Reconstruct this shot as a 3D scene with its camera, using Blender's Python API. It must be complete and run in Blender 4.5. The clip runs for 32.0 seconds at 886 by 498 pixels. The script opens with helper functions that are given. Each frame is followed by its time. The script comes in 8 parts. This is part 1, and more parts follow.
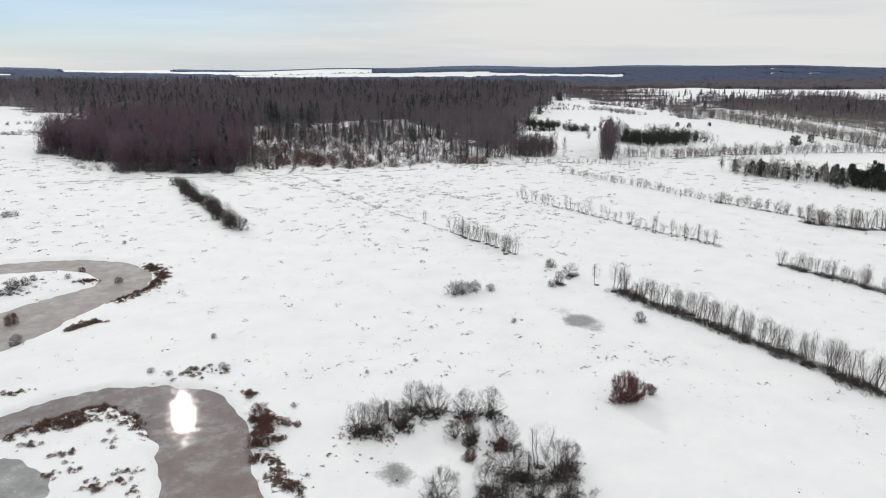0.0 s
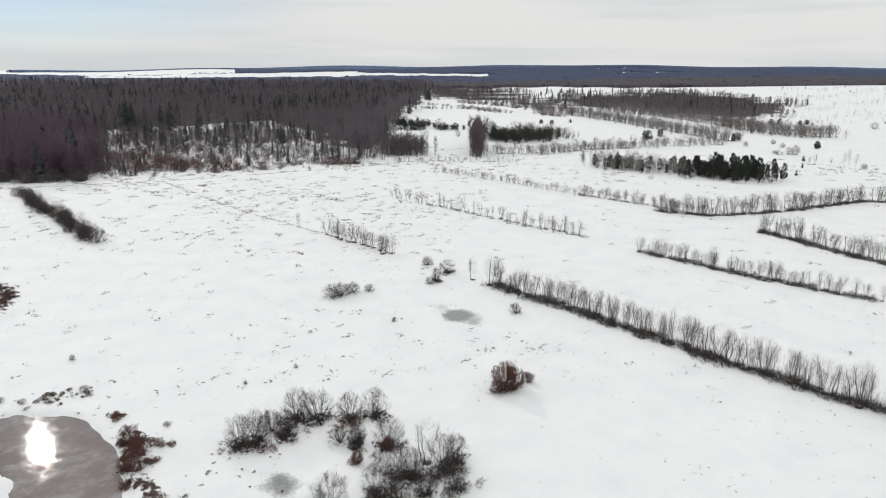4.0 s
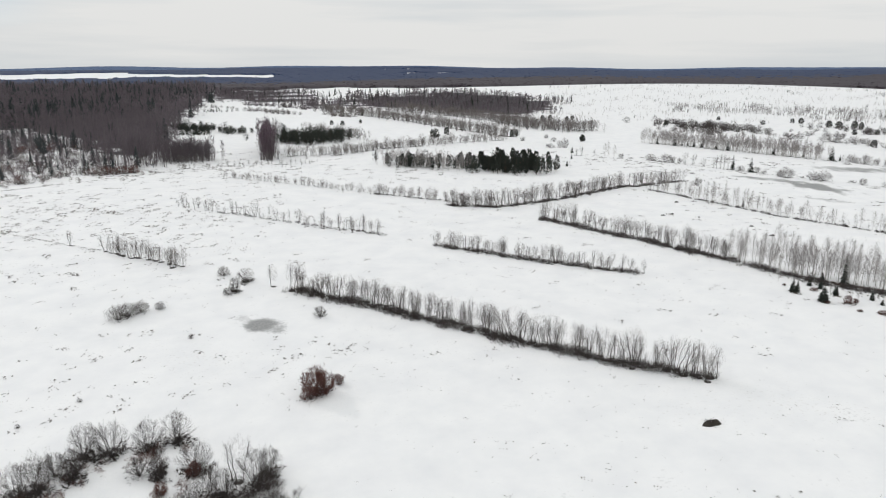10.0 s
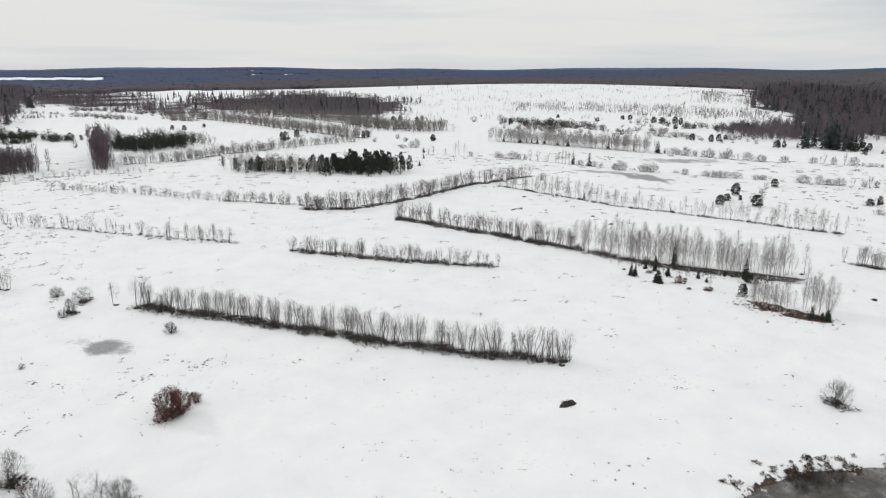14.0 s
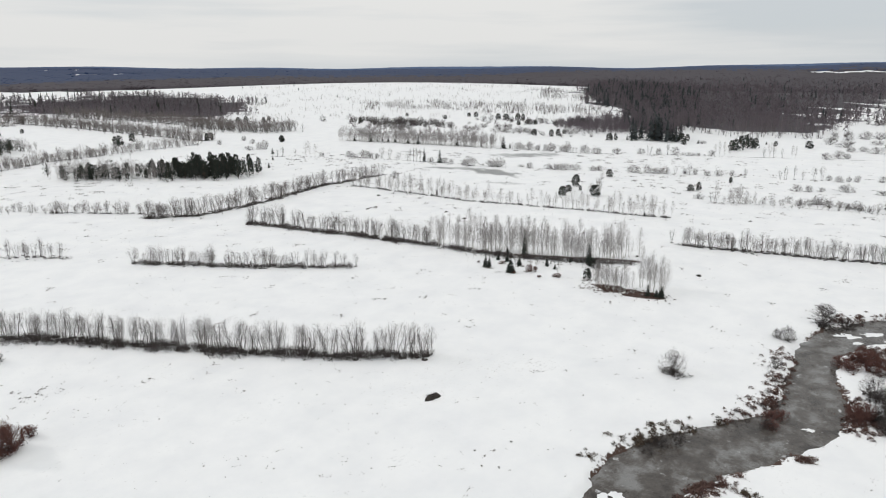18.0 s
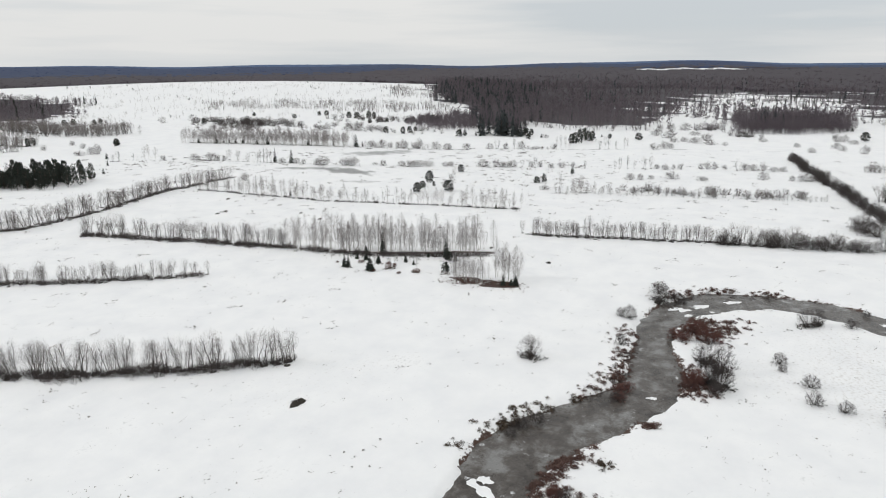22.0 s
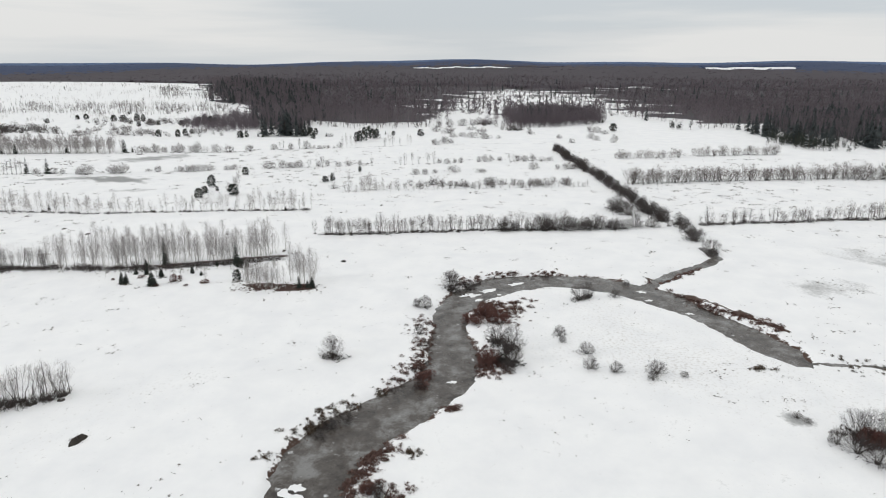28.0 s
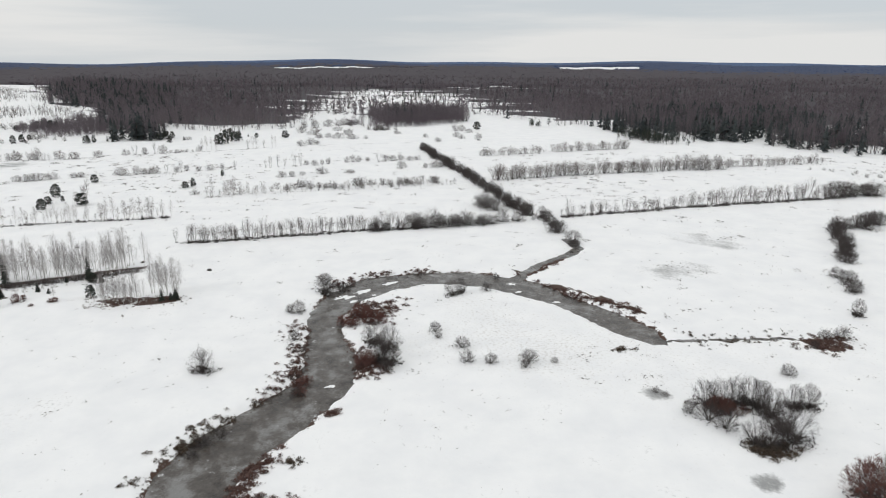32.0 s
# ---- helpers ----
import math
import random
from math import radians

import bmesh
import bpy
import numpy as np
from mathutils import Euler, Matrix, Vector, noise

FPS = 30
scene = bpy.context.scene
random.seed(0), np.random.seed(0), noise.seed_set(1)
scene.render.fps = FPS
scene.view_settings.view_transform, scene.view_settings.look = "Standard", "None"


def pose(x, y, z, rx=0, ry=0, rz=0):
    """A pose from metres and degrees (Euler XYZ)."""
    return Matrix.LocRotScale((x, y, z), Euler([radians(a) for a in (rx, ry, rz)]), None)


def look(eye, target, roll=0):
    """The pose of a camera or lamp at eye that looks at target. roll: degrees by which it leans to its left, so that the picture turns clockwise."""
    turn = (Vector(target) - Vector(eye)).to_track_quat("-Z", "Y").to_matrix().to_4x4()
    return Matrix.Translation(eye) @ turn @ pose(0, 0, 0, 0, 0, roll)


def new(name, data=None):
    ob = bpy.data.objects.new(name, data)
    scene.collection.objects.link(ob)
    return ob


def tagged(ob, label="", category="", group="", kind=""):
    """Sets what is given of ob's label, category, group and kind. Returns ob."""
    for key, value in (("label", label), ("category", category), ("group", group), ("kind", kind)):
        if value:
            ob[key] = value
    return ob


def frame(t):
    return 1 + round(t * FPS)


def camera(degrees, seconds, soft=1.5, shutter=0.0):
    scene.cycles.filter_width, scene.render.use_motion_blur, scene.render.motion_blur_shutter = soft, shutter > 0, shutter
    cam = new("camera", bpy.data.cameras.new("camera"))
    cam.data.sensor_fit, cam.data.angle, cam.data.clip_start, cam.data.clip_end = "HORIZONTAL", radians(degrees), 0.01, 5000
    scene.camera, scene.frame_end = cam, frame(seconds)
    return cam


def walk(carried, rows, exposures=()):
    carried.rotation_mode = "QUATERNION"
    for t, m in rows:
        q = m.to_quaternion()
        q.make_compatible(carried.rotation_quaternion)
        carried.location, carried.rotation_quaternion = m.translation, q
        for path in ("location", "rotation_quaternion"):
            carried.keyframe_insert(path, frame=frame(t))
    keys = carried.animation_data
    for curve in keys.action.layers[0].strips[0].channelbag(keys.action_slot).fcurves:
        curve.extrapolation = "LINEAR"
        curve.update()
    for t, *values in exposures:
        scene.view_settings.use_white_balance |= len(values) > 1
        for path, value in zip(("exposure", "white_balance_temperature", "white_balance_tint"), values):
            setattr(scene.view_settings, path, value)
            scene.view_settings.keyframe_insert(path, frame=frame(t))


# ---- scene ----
cam = camera(65.4, 32.0, soft=1.0)
# seconds, bearing, tilt, lean: the camera hangs still at 50 m and turns
EYE = 50.0
TURNS = [
    (0, 0.000, -14.994, 0.300),
    (1, -2.651, -14.978, 0.239),
    (2, -5.276, -14.965, 0.237),
    (3, -7.906, -14.959, 0.261),
    (4, -10.564, -14.956, 0.293),
    (5, -13.267, -14.951, 0.320),
    (6, -16.024, -14.939, 0.338),
    (7, -18.838, -14.918, 0.346),
    (8, -21.710, -14.887, 0.344),
    (9, -24.633, -14.846, 0.332),
    (10, -27.600, -14.801, 0.313),
    (11, -30.602, -14.754, 0.288),
    (12, -33.630, -14.712, 0.258),
    (13, -36.676, -14.679, 0.225),
    (14, -39.732, -14.658, 0.188),
    (15, -42.791, -14.653, 0.150),
    (16, -45.849, -14.663, 0.112),
    (17, -48.903, -14.686, 0.074),
    (18, -51.951, -14.721, 0.040),
    (19, -54.993, -14.762, 0.010),
    (20, -58.027, -14.805, -0.014),
    (21, -61.052, -14.846, -0.031),
    (22, -64.068, -14.880, -0.041),
    (23, -67.069, -14.906, -0.043),
    (24, -70.051, -14.924, -0.039),
    (25, -73.006, -14.936, -0.032),
    (26, -75.927, -14.947, -0.024),
    (27, -78.804, -14.963, -0.020),
    (28, -81.631, -14.988, -0.021),
    (29, -84.407, -15.021, -0.027),
    (30, -87.137, -15.054, -0.033),
    (31, -89.843, -15.062, -0.025),
    (32, -92.565, -14.995, 0.022),
]
walk(cam, [(t, pose(0, 0, EYE, 0, 0, yaw) @ pose(0, 0, 0, 90 + tilt) @ pose(0, 0, 0, 0, 0, lean)) for t, yaw, tilt, lean in TURNS])

# world: thin high cloud over a pale winter sky, low soft sun ahead of the first view
SUN_AZ, SUN_EL = -22.5, 26.8
world = bpy.data.worlds.new("winter_sky")
scene.world = world
world.use_nodes = True
wn, wl = world.node_tree.nodes, world.node_tree.links
for n in list(wn):
    wn.remove(n)


def node(tree, kind, **kw):
    n = tree.nodes.new(kind)
    for k, v in kw.items():
        if k == "op":
            n.operation = v
        elif k == "blend":
            n.blend_type = v
        elif k == "dtype":
            n.data_type = v
        else:
            n.inputs[k].default_value = v
    return n


def ramp(tree, fac, stops):
    n = tree.nodes.new("ShaderNodeValToRGB")
    el = n.color_ramp.elements
    while len(el) < len(stops):
        el.new(0.5)
    for e, (p, c) in zip(el, stops):
        e.position, e.color = p, (*c, 1) if len(c) == 3 else c
    tree.links.new(fac, n.inputs["Fac"])
    return n


wt = world.node_tree
out = node(wt, "ShaderNodeOutputWorld")
bg = node(wt, "ShaderNodeBackground", Strength=1.0)
sky = node(wt, "ShaderNodeTexSky")
sky.sky_type, sky.sun_disc = "NISHITA", False
sky.sun_elevation, sky.sun_rotation = radians(SUN_EL), radians(SUN_AZ)
sky.air_density, sky.dust_density, sky.ozone_density = 1.0, 0.05, 4.0
sky.altitude = 1500
dim = node(wt, "ShaderNodeMix", dtype="RGBA", blend="MULTIPLY", Factor=1.0)
dim.inputs["B"].default_value = (0.072, 0.08, 0.088, 1)
wl.new(sky.outputs[0], dim.inputs["A"])
co = node(wt, "ShaderNodeTexCoord")
sep = node(wt, "ShaderNodeSeparateXYZ")
wl.new(co.outputs["Generated"], sep.inputs[0])
flat = node(wt, "ShaderNodeMapping")
flat.inputs["Scale"].default_value = (1.3, 1.3, 16.0)
flat.inputs["Rotation"].default_value = (0.03, 0.05, 0.4)
wl.new(co.outputs["Generated"], flat.inputs["Vector"])
streak = node(wt, "ShaderNodeTexNoise", Scale=1.2, Detail=6.0, Roughness=0.5)
wl.new(flat.outputs[0], streak.inputs["Vector"])
cover = ramp(wt, streak.outputs["Fac"], [(0.36, (0.93, 0.93, 0.93)), (0.6, (1, 1, 1))])
# the cover thickens away from the blue gap that lies towards the first view's far side
gap = node(wt, "ShaderNodeVectorMath", op="DOT_PRODUCT")
gap.inputs[1].default_value = (math.sin(radians(34)) * -0.93, math.cos(radians(34)) * 0.93, 0.36)
wl.new(co.outputs["Generated"], gap.inputs[0])
gapf = ramp(wt, gap.outputs["Value"], [(0.8, (1, 1, 1)), (0.97, (0.4, 0.4, 0.4))])
mul = node(wt, "ShaderNodeMath", op="MULTIPLY")
wl.new(cover.outputs[0], mul.inputs[0])
wl.new(gapf.outputs[0], mul.inputs[1])
lift = node(wt, "ShaderNodeMath", op="ADD")
wl.new(mul.outputs[0], lift.inputs[0])
lowz = ramp(wt, sep.outputs["Z"], [(0.0, (0.35, 0.35, 0.35)), (0.05, (0, 0, 0))])
wl.new(lowz.outputs[0], lift.inputs[1])
lift.use_clamp = True
cloud = ramp(wt, streak.outputs["Fac"], [(0.4, (0.65, 0.683, 0.702)), (0.6, (0.815, 0.817, 0.806))])
mixsky = node(wt, "ShaderNodeMix", dtype="RGBA")
wl.new(lift.outputs[0], mixsky.inputs["Factor"])
wl.new(dim.outputs["Result"], mixsky.inputs["A"])
# the cloud is thinner and brighter overhead
high = ramp(wt, sep.outputs["Z"], [(0.03, (0.93, 0.93, 0.93)), (0.75, (1.0, 1.0, 1.0))])
high.color_ramp.elements[1].color = (1.2, 1.205, 1.2, 1)
bright = node(wt, "ShaderNodeMix", dtype="RGBA", blend="MULTIPLY", Factor=1.0)
wl.new(cloud.outputs[0], bright.inputs["A"])
wl.new(high.outputs[0], bright.inputs["B"])
wl.new(bright.outputs["Result"], mixsky.inputs["B"])
wl.new(mixsky.outputs["Result"], bg.inputs["Color"])
wl.new(bg.outputs[0], out.inputs[0])

sun = new("sun", bpy.data.lights.new("sun", "SUN"))
sun.data.energy, sun.data.angle, sun.data.color = 0.8, radians(0.6), (1.0, 0.95, 0.88)
d_sun = Vector((math.sin(radians(SUN_AZ)) * math.cos(radians(SUN_EL)), math.cos(radians(SUN_AZ)) * math.cos(radians(SUN_EL)), math.sin(radians(SUN_EL))))
sun.matrix_world = look(d_sun * 900, (0, 0, 0))
scene.view_settings.exposure = 0.0


# materials
def material(name, rough=0.8, spec=0.3):
    m = bpy.data.materials.new(name)
    m.use_nodes = True
    b = m.node_tree.nodes["Principled BSDF"]
    b.inputs["Roughness"].default_value = rough
    b.inputs["Specular IOR Level"].default_value = spec
    return m, m.node_tree, b


def varied(name, dark, light, scale=1.5, rough=0.9, by="island", spec=0.15, thin=0.0):
    """Colour that changes from piece to piece and along each piece."""
    m, t, b = material(name, rough, spec)
    co = node(t, "ShaderNodeTexCoord")
    nz = node(t, "ShaderNodeTexNoise", Scale=scale, Detail=4.0, Roughness=0.6)
    t.links.new(co.outputs["Object"], nz.inputs["Vector"])
    if by == "island":
        src = node(t, "ShaderNodeNewGeometry").outputs["Random Per Island"]
    else:
        src = node(t, "ShaderNodeObjectInfo").outputs["Random"]
    mx = node(t, "ShaderNodeMath", op="MULTIPLY_ADD")
    mx.inputs[1].default_value, mx.inputs[2].default_value = 0.55, 0.0
    t.links.new(src, mx.inputs[0])
    ad = node(t, "ShaderNodeMath", op="MULTIPLY_ADD")
    ad.inputs[1].default_value = 0.6
    t.links.new(nz.outputs["Fac"], ad.inputs[0])
    t.links.new(mx.outputs[0], ad.inputs[2])
    rp = ramp(t, ad.outputs[0], [(0.2, dark), (0.85, light)])
    t.links.new(rp.outputs[0], b.inputs["Base Color"])
    if thin:
        # sprays of fine twigs let light through
        tr = node(t, "ShaderNodeBsdfTranslucent")
        ms = node(t, "ShaderNodeMixShader", Fac=thin)
        t.links.new(rp.outputs[0], tr.inputs["Color"])
        t.links.new(b.outputs[0], ms.inputs[1])
        t.links.new(tr.outputs[0], ms.inputs[2])
        t.links.new(ms.outputs[0], t.nodes["Material Output"].inputs["Surface"])
    return m


M_STEM = varied("grey_alder_bark", (0.036, 0.031, 0.029), (0.115, 0.103, 0.096), 3.0)
M_TWIG = varied("grey_brown_twigs", (0.115, 0.1, 0.094), (0.27, 0.24, 0.228), 1.0)
M_FIELD = varied("field_bush_twigs", (0.062, 0.053, 0.05), (0.17, 0.148, 0.14), 1.0)
M_BIRCH = varied("pale_birch_bark", (0.24, 0.22, 0.21), (0.62, 0.6, 0.57), 2.2)
M_BTWIG = varied("birch_twigs", (0.19, 0.172, 0.168), (0.38, 0.35, 0.342), 1.0)
M_FOOT = varied("undergrowth_twigs", (0.05, 0.043, 0.041), (0.135, 0.117, 0.111), 1.0)
M_RED = varied("red_brown_dead_leaves", (0.074, 0.038, 0.033), (0.205, 0.103, 0.086), 1.0)
M_BUSH = varied("dark_willow_twigs", (0.034, 0.029, 0.028), (0.105, 0.089, 0.085), 1.0)
M_NEEDLE = varied("dark_conifer_needles", (0.024, 0.029, 0.026), (0.06, 0.068, 0.056), 0.8)
M_BARK = varied("conifer_bark", (0.05, 0.036, 0.028), (0.14, 0.1, 0.08), 3.0)
M_WOODT = varied("wood_trunks", (0.1, 0.086, 0.087), (0.22, 0.198, 0.196), 0.2)
M_WOODC = varied("wood_bare_crowns", (0.118, 0.1, 0.11), (0.178, 0.152, 0.165), 0.05, thin=0.45)
M_FARB = varied("distant_brown_crowns", (0.07, 0.06, 0.069), (0.1, 0.086, 0.096), 0.01, thin=0.6)
M_WOODP = varied("young_stand_crowns", (0.115, 0.082, 0.1), (0.16, 0.117, 0.14), 0.05, thin=0.45)
M_FARN = varied("distant_conifers", (0.034, 0.041, 0.043), (0.074, 0.084, 0.083), 0.05)
# the farthest crowns: blue of aerial haze put into the base colour
M_FARC = varied("hazy_bare_crowns", (0.042, 0.062, 0.13), (0.062, 0.09, 0.175), 0.01, thin=0.6)
M_FARF = varied("hazy_spruces", (0.036, 0.056, 0.118), (0.055, 0.082, 0.162), 0.01, thin=0.6)
M_GRASS = varied("dry_grass", (0.035, 0.028, 0.022), (0.14, 0.105, 0.078), 1.0)
M_REED = varied("rusty_sedge", (0.058, 0.036, 0.031), (0.19, 0.118, 0.1), 0.6)
M_HAY = varied("rotten_hay", (0.03, 0.026, 0.024), (0.085, 0.072, 0.06), 2.0, by="object")


def snow_material():
    m, t, b = material("old_snow", 0.75, 0.2)
    co = node(t, "ShaderNodeTexCoord")
    big = node(t, "ShaderNodeTexNoise", Scale=0.012, Detail=5.0, Roughness=0.55)
    mid = node(t, "ShaderNodeTexNoise", Scale=0.12, Detail=6.0, Roughness=0.62)
    fine = node(t, "ShaderNodeTexNoise", Scale=1.6, Detail=4.0, Roughness=0.65)
    for n in (big, mid, fine):
        t.links.new(co.outputs["Object"], n.inputs["Vector"])
    tone = ramp(t, mid.outputs["Fac"], [(0.25, (0.83, 0.83, 0.838)), (0.62, (0.915, 0.91, 0.905))])
    # stubble that shows through thin snow, in drifts
    a = node(t, "ShaderNodeMath", op="MULTIPLY")
    t.links.new(big.outputs["Fac"], a.inputs[0])
    t.links.new(fine.outputs["Fac"], a.inputs[1])
    thin = ramp(t, a.outputs[0], [(0.35, (0, 0, 0)), (0.46, (0.35, 0.35, 0.35))])
    mix1 = node(t, "ShaderNodeMix", dtype="RGBA")
    t.links.new(thin.outputs[0], mix1.inputs["Factor"])
    t.links.new(tone.outputs[0], mix1.inputs["A"])
    mix1.inputs["B"].default_value = (0.42, 0.38, 0.33, 1)
    # needle and leaf litter on the forest floor
    at = node(t, "ShaderNodeAttribute")
    at.attribute_name = "litter"
    lit = node(t, "ShaderNodeMath", op="MULTIPLY_ADD")
    lit.inputs[1].default_value, lit.inputs[2].default_value = 1.3, -0.45
    t.links.new(mid.outputs["Fac"], lit.inputs[0])
    lsum = node(t, "ShaderNodeMath", op="ADD")
    t.links.new(at.outputs["Fac"], lsum.inputs[0])
    t.links.new(lit.outputs[0], lsum.inputs[1])
    lf = ramp(t, lsum.outputs[0], [(0.55, (0, 0, 0)), (0.95, (1, 1, 1))])
    lf2 = node(t, "ShaderNodeMath", op="MULTIPLY")
    t.links.new(lf.outputs[0], lf2.inputs[0])
    t.links.new(at.outputs["Fac"], lf2.inputs[1])
    mix2 = node(t, "ShaderNodeMix", dtype="RGBA")
    t.links.new(lf2.outputs[0], mix2.inputs["Factor"])
    t.links.new(mix1.outputs["Result"], mix2.inputs["A"])
    floor = ramp(t, fine.outputs["Fac"], [(0.3, (0.04, 0.035, 0.04)), (0.75, (0.085, 0.074, 0.082))])
    # blue haze mixed into the floor colour between the crowns of the far woods
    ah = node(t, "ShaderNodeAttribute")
    ah.attribute_name = "haze_tint"
    haze_tint = node(t, "ShaderNodeMix", dtype="RGBA")
    t.links.new(ah.outputs["Fac"], haze_tint.inputs["Factor"])
    t.links.new(floor.outputs[0], haze_tint.inputs["A"])
    haze_tint.inputs["B"].default_value = (0.085, 0.09, 0.13, 1)
    t.links.new(haze_tint.outputs["Result"], mix2.inputs["B"])
    # wet brown earth at the waterline
    aw = node(t, "ShaderNodeAttribute")
    aw.attribute_name = "wet"
    wsum = node(t, "ShaderNodeMath", op="ADD")
    ragged = node(t, "ShaderNodeMath", op="MULTIPLY_ADD")
    ragged.inputs[1].default_value, ragged.inputs[2].default_value = 1.1, -0.6
    t.links.new(fine.outputs["Fac"], ragged.inputs[0])
    part_wet = node(t, "ShaderNodeMath", op="MULTIPLY_ADD")
    part_wet.inputs[1].default_value = 0.66
    t.links.new(aw.outputs["Fac"], part_wet.inputs[0])
    t.links.new(ragged.outputs[0], part_wet.inputs[2])
    t.links.new(part_wet.outputs[0], wsum.inputs[0])
    t.links.new(lit.outputs[0], wsum.inputs[1])
    wf = ramp(t, wsum.outputs[0], [(0.6, (0, 0, 0)), (0.72, (1, 1, 1))])
    mix3 = node(t, "ShaderNodeMix", dtype="RGBA")
    t.links.new(wf.outputs[0], mix3.inputs["Factor"])
    t.links.new(mix2.outputs["Result"], mix3.inputs["A"])
    mix3.inputs["B"].default_value = (0.075, 0.046, 0.036, 1)
    # grey slush where meltwater soaks the snow
    asl = node(t, "ShaderNodeAttribute")
    asl.attribute_name = "slush"
    ssum = node(t, "ShaderNodeMath", op="ADD")
    t.links.new(asl.outputs["Fac"], ssum.inputs[0])
    patchy = node(t, "ShaderNodeMath", op="ADD")
    t.links.new(lit.outputs[0], patchy.inputs[0])
    t.links.new(ragged.outputs[0], patchy.inputs[1])
    t.links.new(patchy.outputs[0], ssum.inputs[1])
    sf = ramp(t, ssum.outputs[0], [(0.4, (0, 0, 0)), (1.0, (1, 1, 1))])
    mix4 = node(t, "ShaderNodeMix", dtype="RGBA")
    t.links.new(sf.outputs[0], mix4.inputs["Factor"])
    t.links.new(mix3.outputs["Result"], mix4.inputs["A"])
    grey = ramp(t, fine.outputs["Fac"], [(0.3, (0.24, 0.24, 0.238)), (0.7, (0.40, 0.40, 0.395))])
    t.links.new(grey.outputs[0], mix4.inputs["B"])
    t.links.new(mix4.outputs["Result"], b.inputs["Base Color"])
    bump = node(t, "ShaderNodeBump", Strength=0.35, Distance=0.12)
    t.links.new(fine.outputs["Fac"], bump.inputs["Height"])
    t.links.new(bump.outputs[0], b.inputs["Normal"])
    return m


def ice_material(name, cols, rough=(0.12, 0.45), snowy=0.66, ripple=(0.5, 0.05)):
    """Grey river ice with wet brown stretches and crusts of snow."""
    m, t, b = material(name, 0.2, 0.35)
    co = node(t, "ShaderNodeTexCoord")
    n1 = node(t, "ShaderNodeTexNoise", Scale=0.22, Detail=8.0, Roughness=0.72, Distortion=0.15)
    n2 = node(t, "ShaderNodeTexNoise", Scale=0.5, Detail=6.0, Roughness=0.65)
    for n in (n1, n2):
        t.links.new(co.outputs["Object"], n.inputs["Vector"])
    c = ramp(t, n1.outputs["Fac"], [(0.36, cols[0]), (0.5, cols[1]), (0.62, cols[2])])
    s = ramp(t, n2.outputs["Fac"], [(snowy, (0, 0, 0)), (snowy + 0.06, (0.8, 0.8, 0.8))])
    mx = node(t, "ShaderNodeMix", dtype="RGBA")
    t.links.new(s.outputs[0], mx.inputs["Factor"])
    t.links.new(c.outputs[0], mx.inputs["A"])
    mx.inputs["B"].default_value = (0.75, 0.76, 0.77, 1)
    t.links.new(mx.outputs["Result"], b.inputs["Base Color"])
    r = ramp(t, n2.outputs["Fac"], [(0.35, (rough[0],) * 3), (0.7, (rough[1],) * 3)])
    t.links.new(r.outputs[0], b.inputs["Roughness"])
    bump = node(t, "ShaderNodeBump", Strength=ripple[1], Distance=0.03)
    n3 = node(t, "ShaderNodeTexNoise", Scale=ripple[0], Detail=4.0, Roughness=0.6)
    t.links.new(co.outputs["Object"], n3.inputs["Vector"])
    t.links.new(n3.outputs["Fac"], bump.inputs["Height"])
    t.links.new(bump.outputs[0], b.inputs["Normal"])
    return m


M_SNOW = snow_material()
M_ICE_E = ice_material("dark_river_ice", ((0.026, 0.02, 0.016), (0.08, 0.069, 0.06), (0.2, 0.196, 0.19)), snowy=0.645)
M_ICE_W = ice_material("brown_river_ice", ((0.215, 0.17, 0.148), (0.25, 0.208, 0.186), (0.335, 0.31, 0.29)), (0.01, 0.055), 0.8, (1.6, 0.16))
M_ICE_F = ice_material("pale_slushy_ice", ((0.3, 0.265, 0.245), (0.35, 0.32, 0.3), (0.42, 0.4, 0.385)), (0.65, 0.85), 0.72)
M_SLUSH = ice_material("grey_slush", ((0.18, 0.184, 0.172), (0.25, 0.254, 0.242), (0.38, 0.382, 0.37)), (0.3, 0.6), 0.64)


def smooth(a, b, v):
    s = np.clip((v - a) / (b - a), 0, 1)
    return s * s * (3 - 2 * s)


def terrain(x, y):
    """Height of the land without the river cuts: level fields, one low hill, rising wooded distance."""
    r, az = np.hypot(x, y), np.arctan2(x, y)
    dx, dy = x - 990.0, y - 870.0
    along, across = dx * 0.66 - dy * 0.75, dx * 0.75 + dy * 0.66
    hill = 23.0 * np.exp(-(along / 520.0) ** 2 - (across / 330.0) ** 2)
    swell = 0.62 + 0.16 * np.sin(5.0 * az + 0.6) + 0.1 * np.sin(13.0 * az + 2.0) + 0.06 * np.sin(31.0 * az)
    far = 52.0 * smooth(2100, 4700, r) * swell + 6.0 * smooth(1500, 2600, r) * np.sin(x * 0.0031 + 1.0) * np.sin(y * 0.0027)
    # the skyline climbs from the first view's side round to the last
    rise = np.interp(np.degrees(az), [-60, -28, -4, 10, 26, 45, 70, 120, 170], [-22, -23, -19, -4, 10, 18, 22, 24, 0])
    return hill + far + rise * smooth(1900, 4600, r)


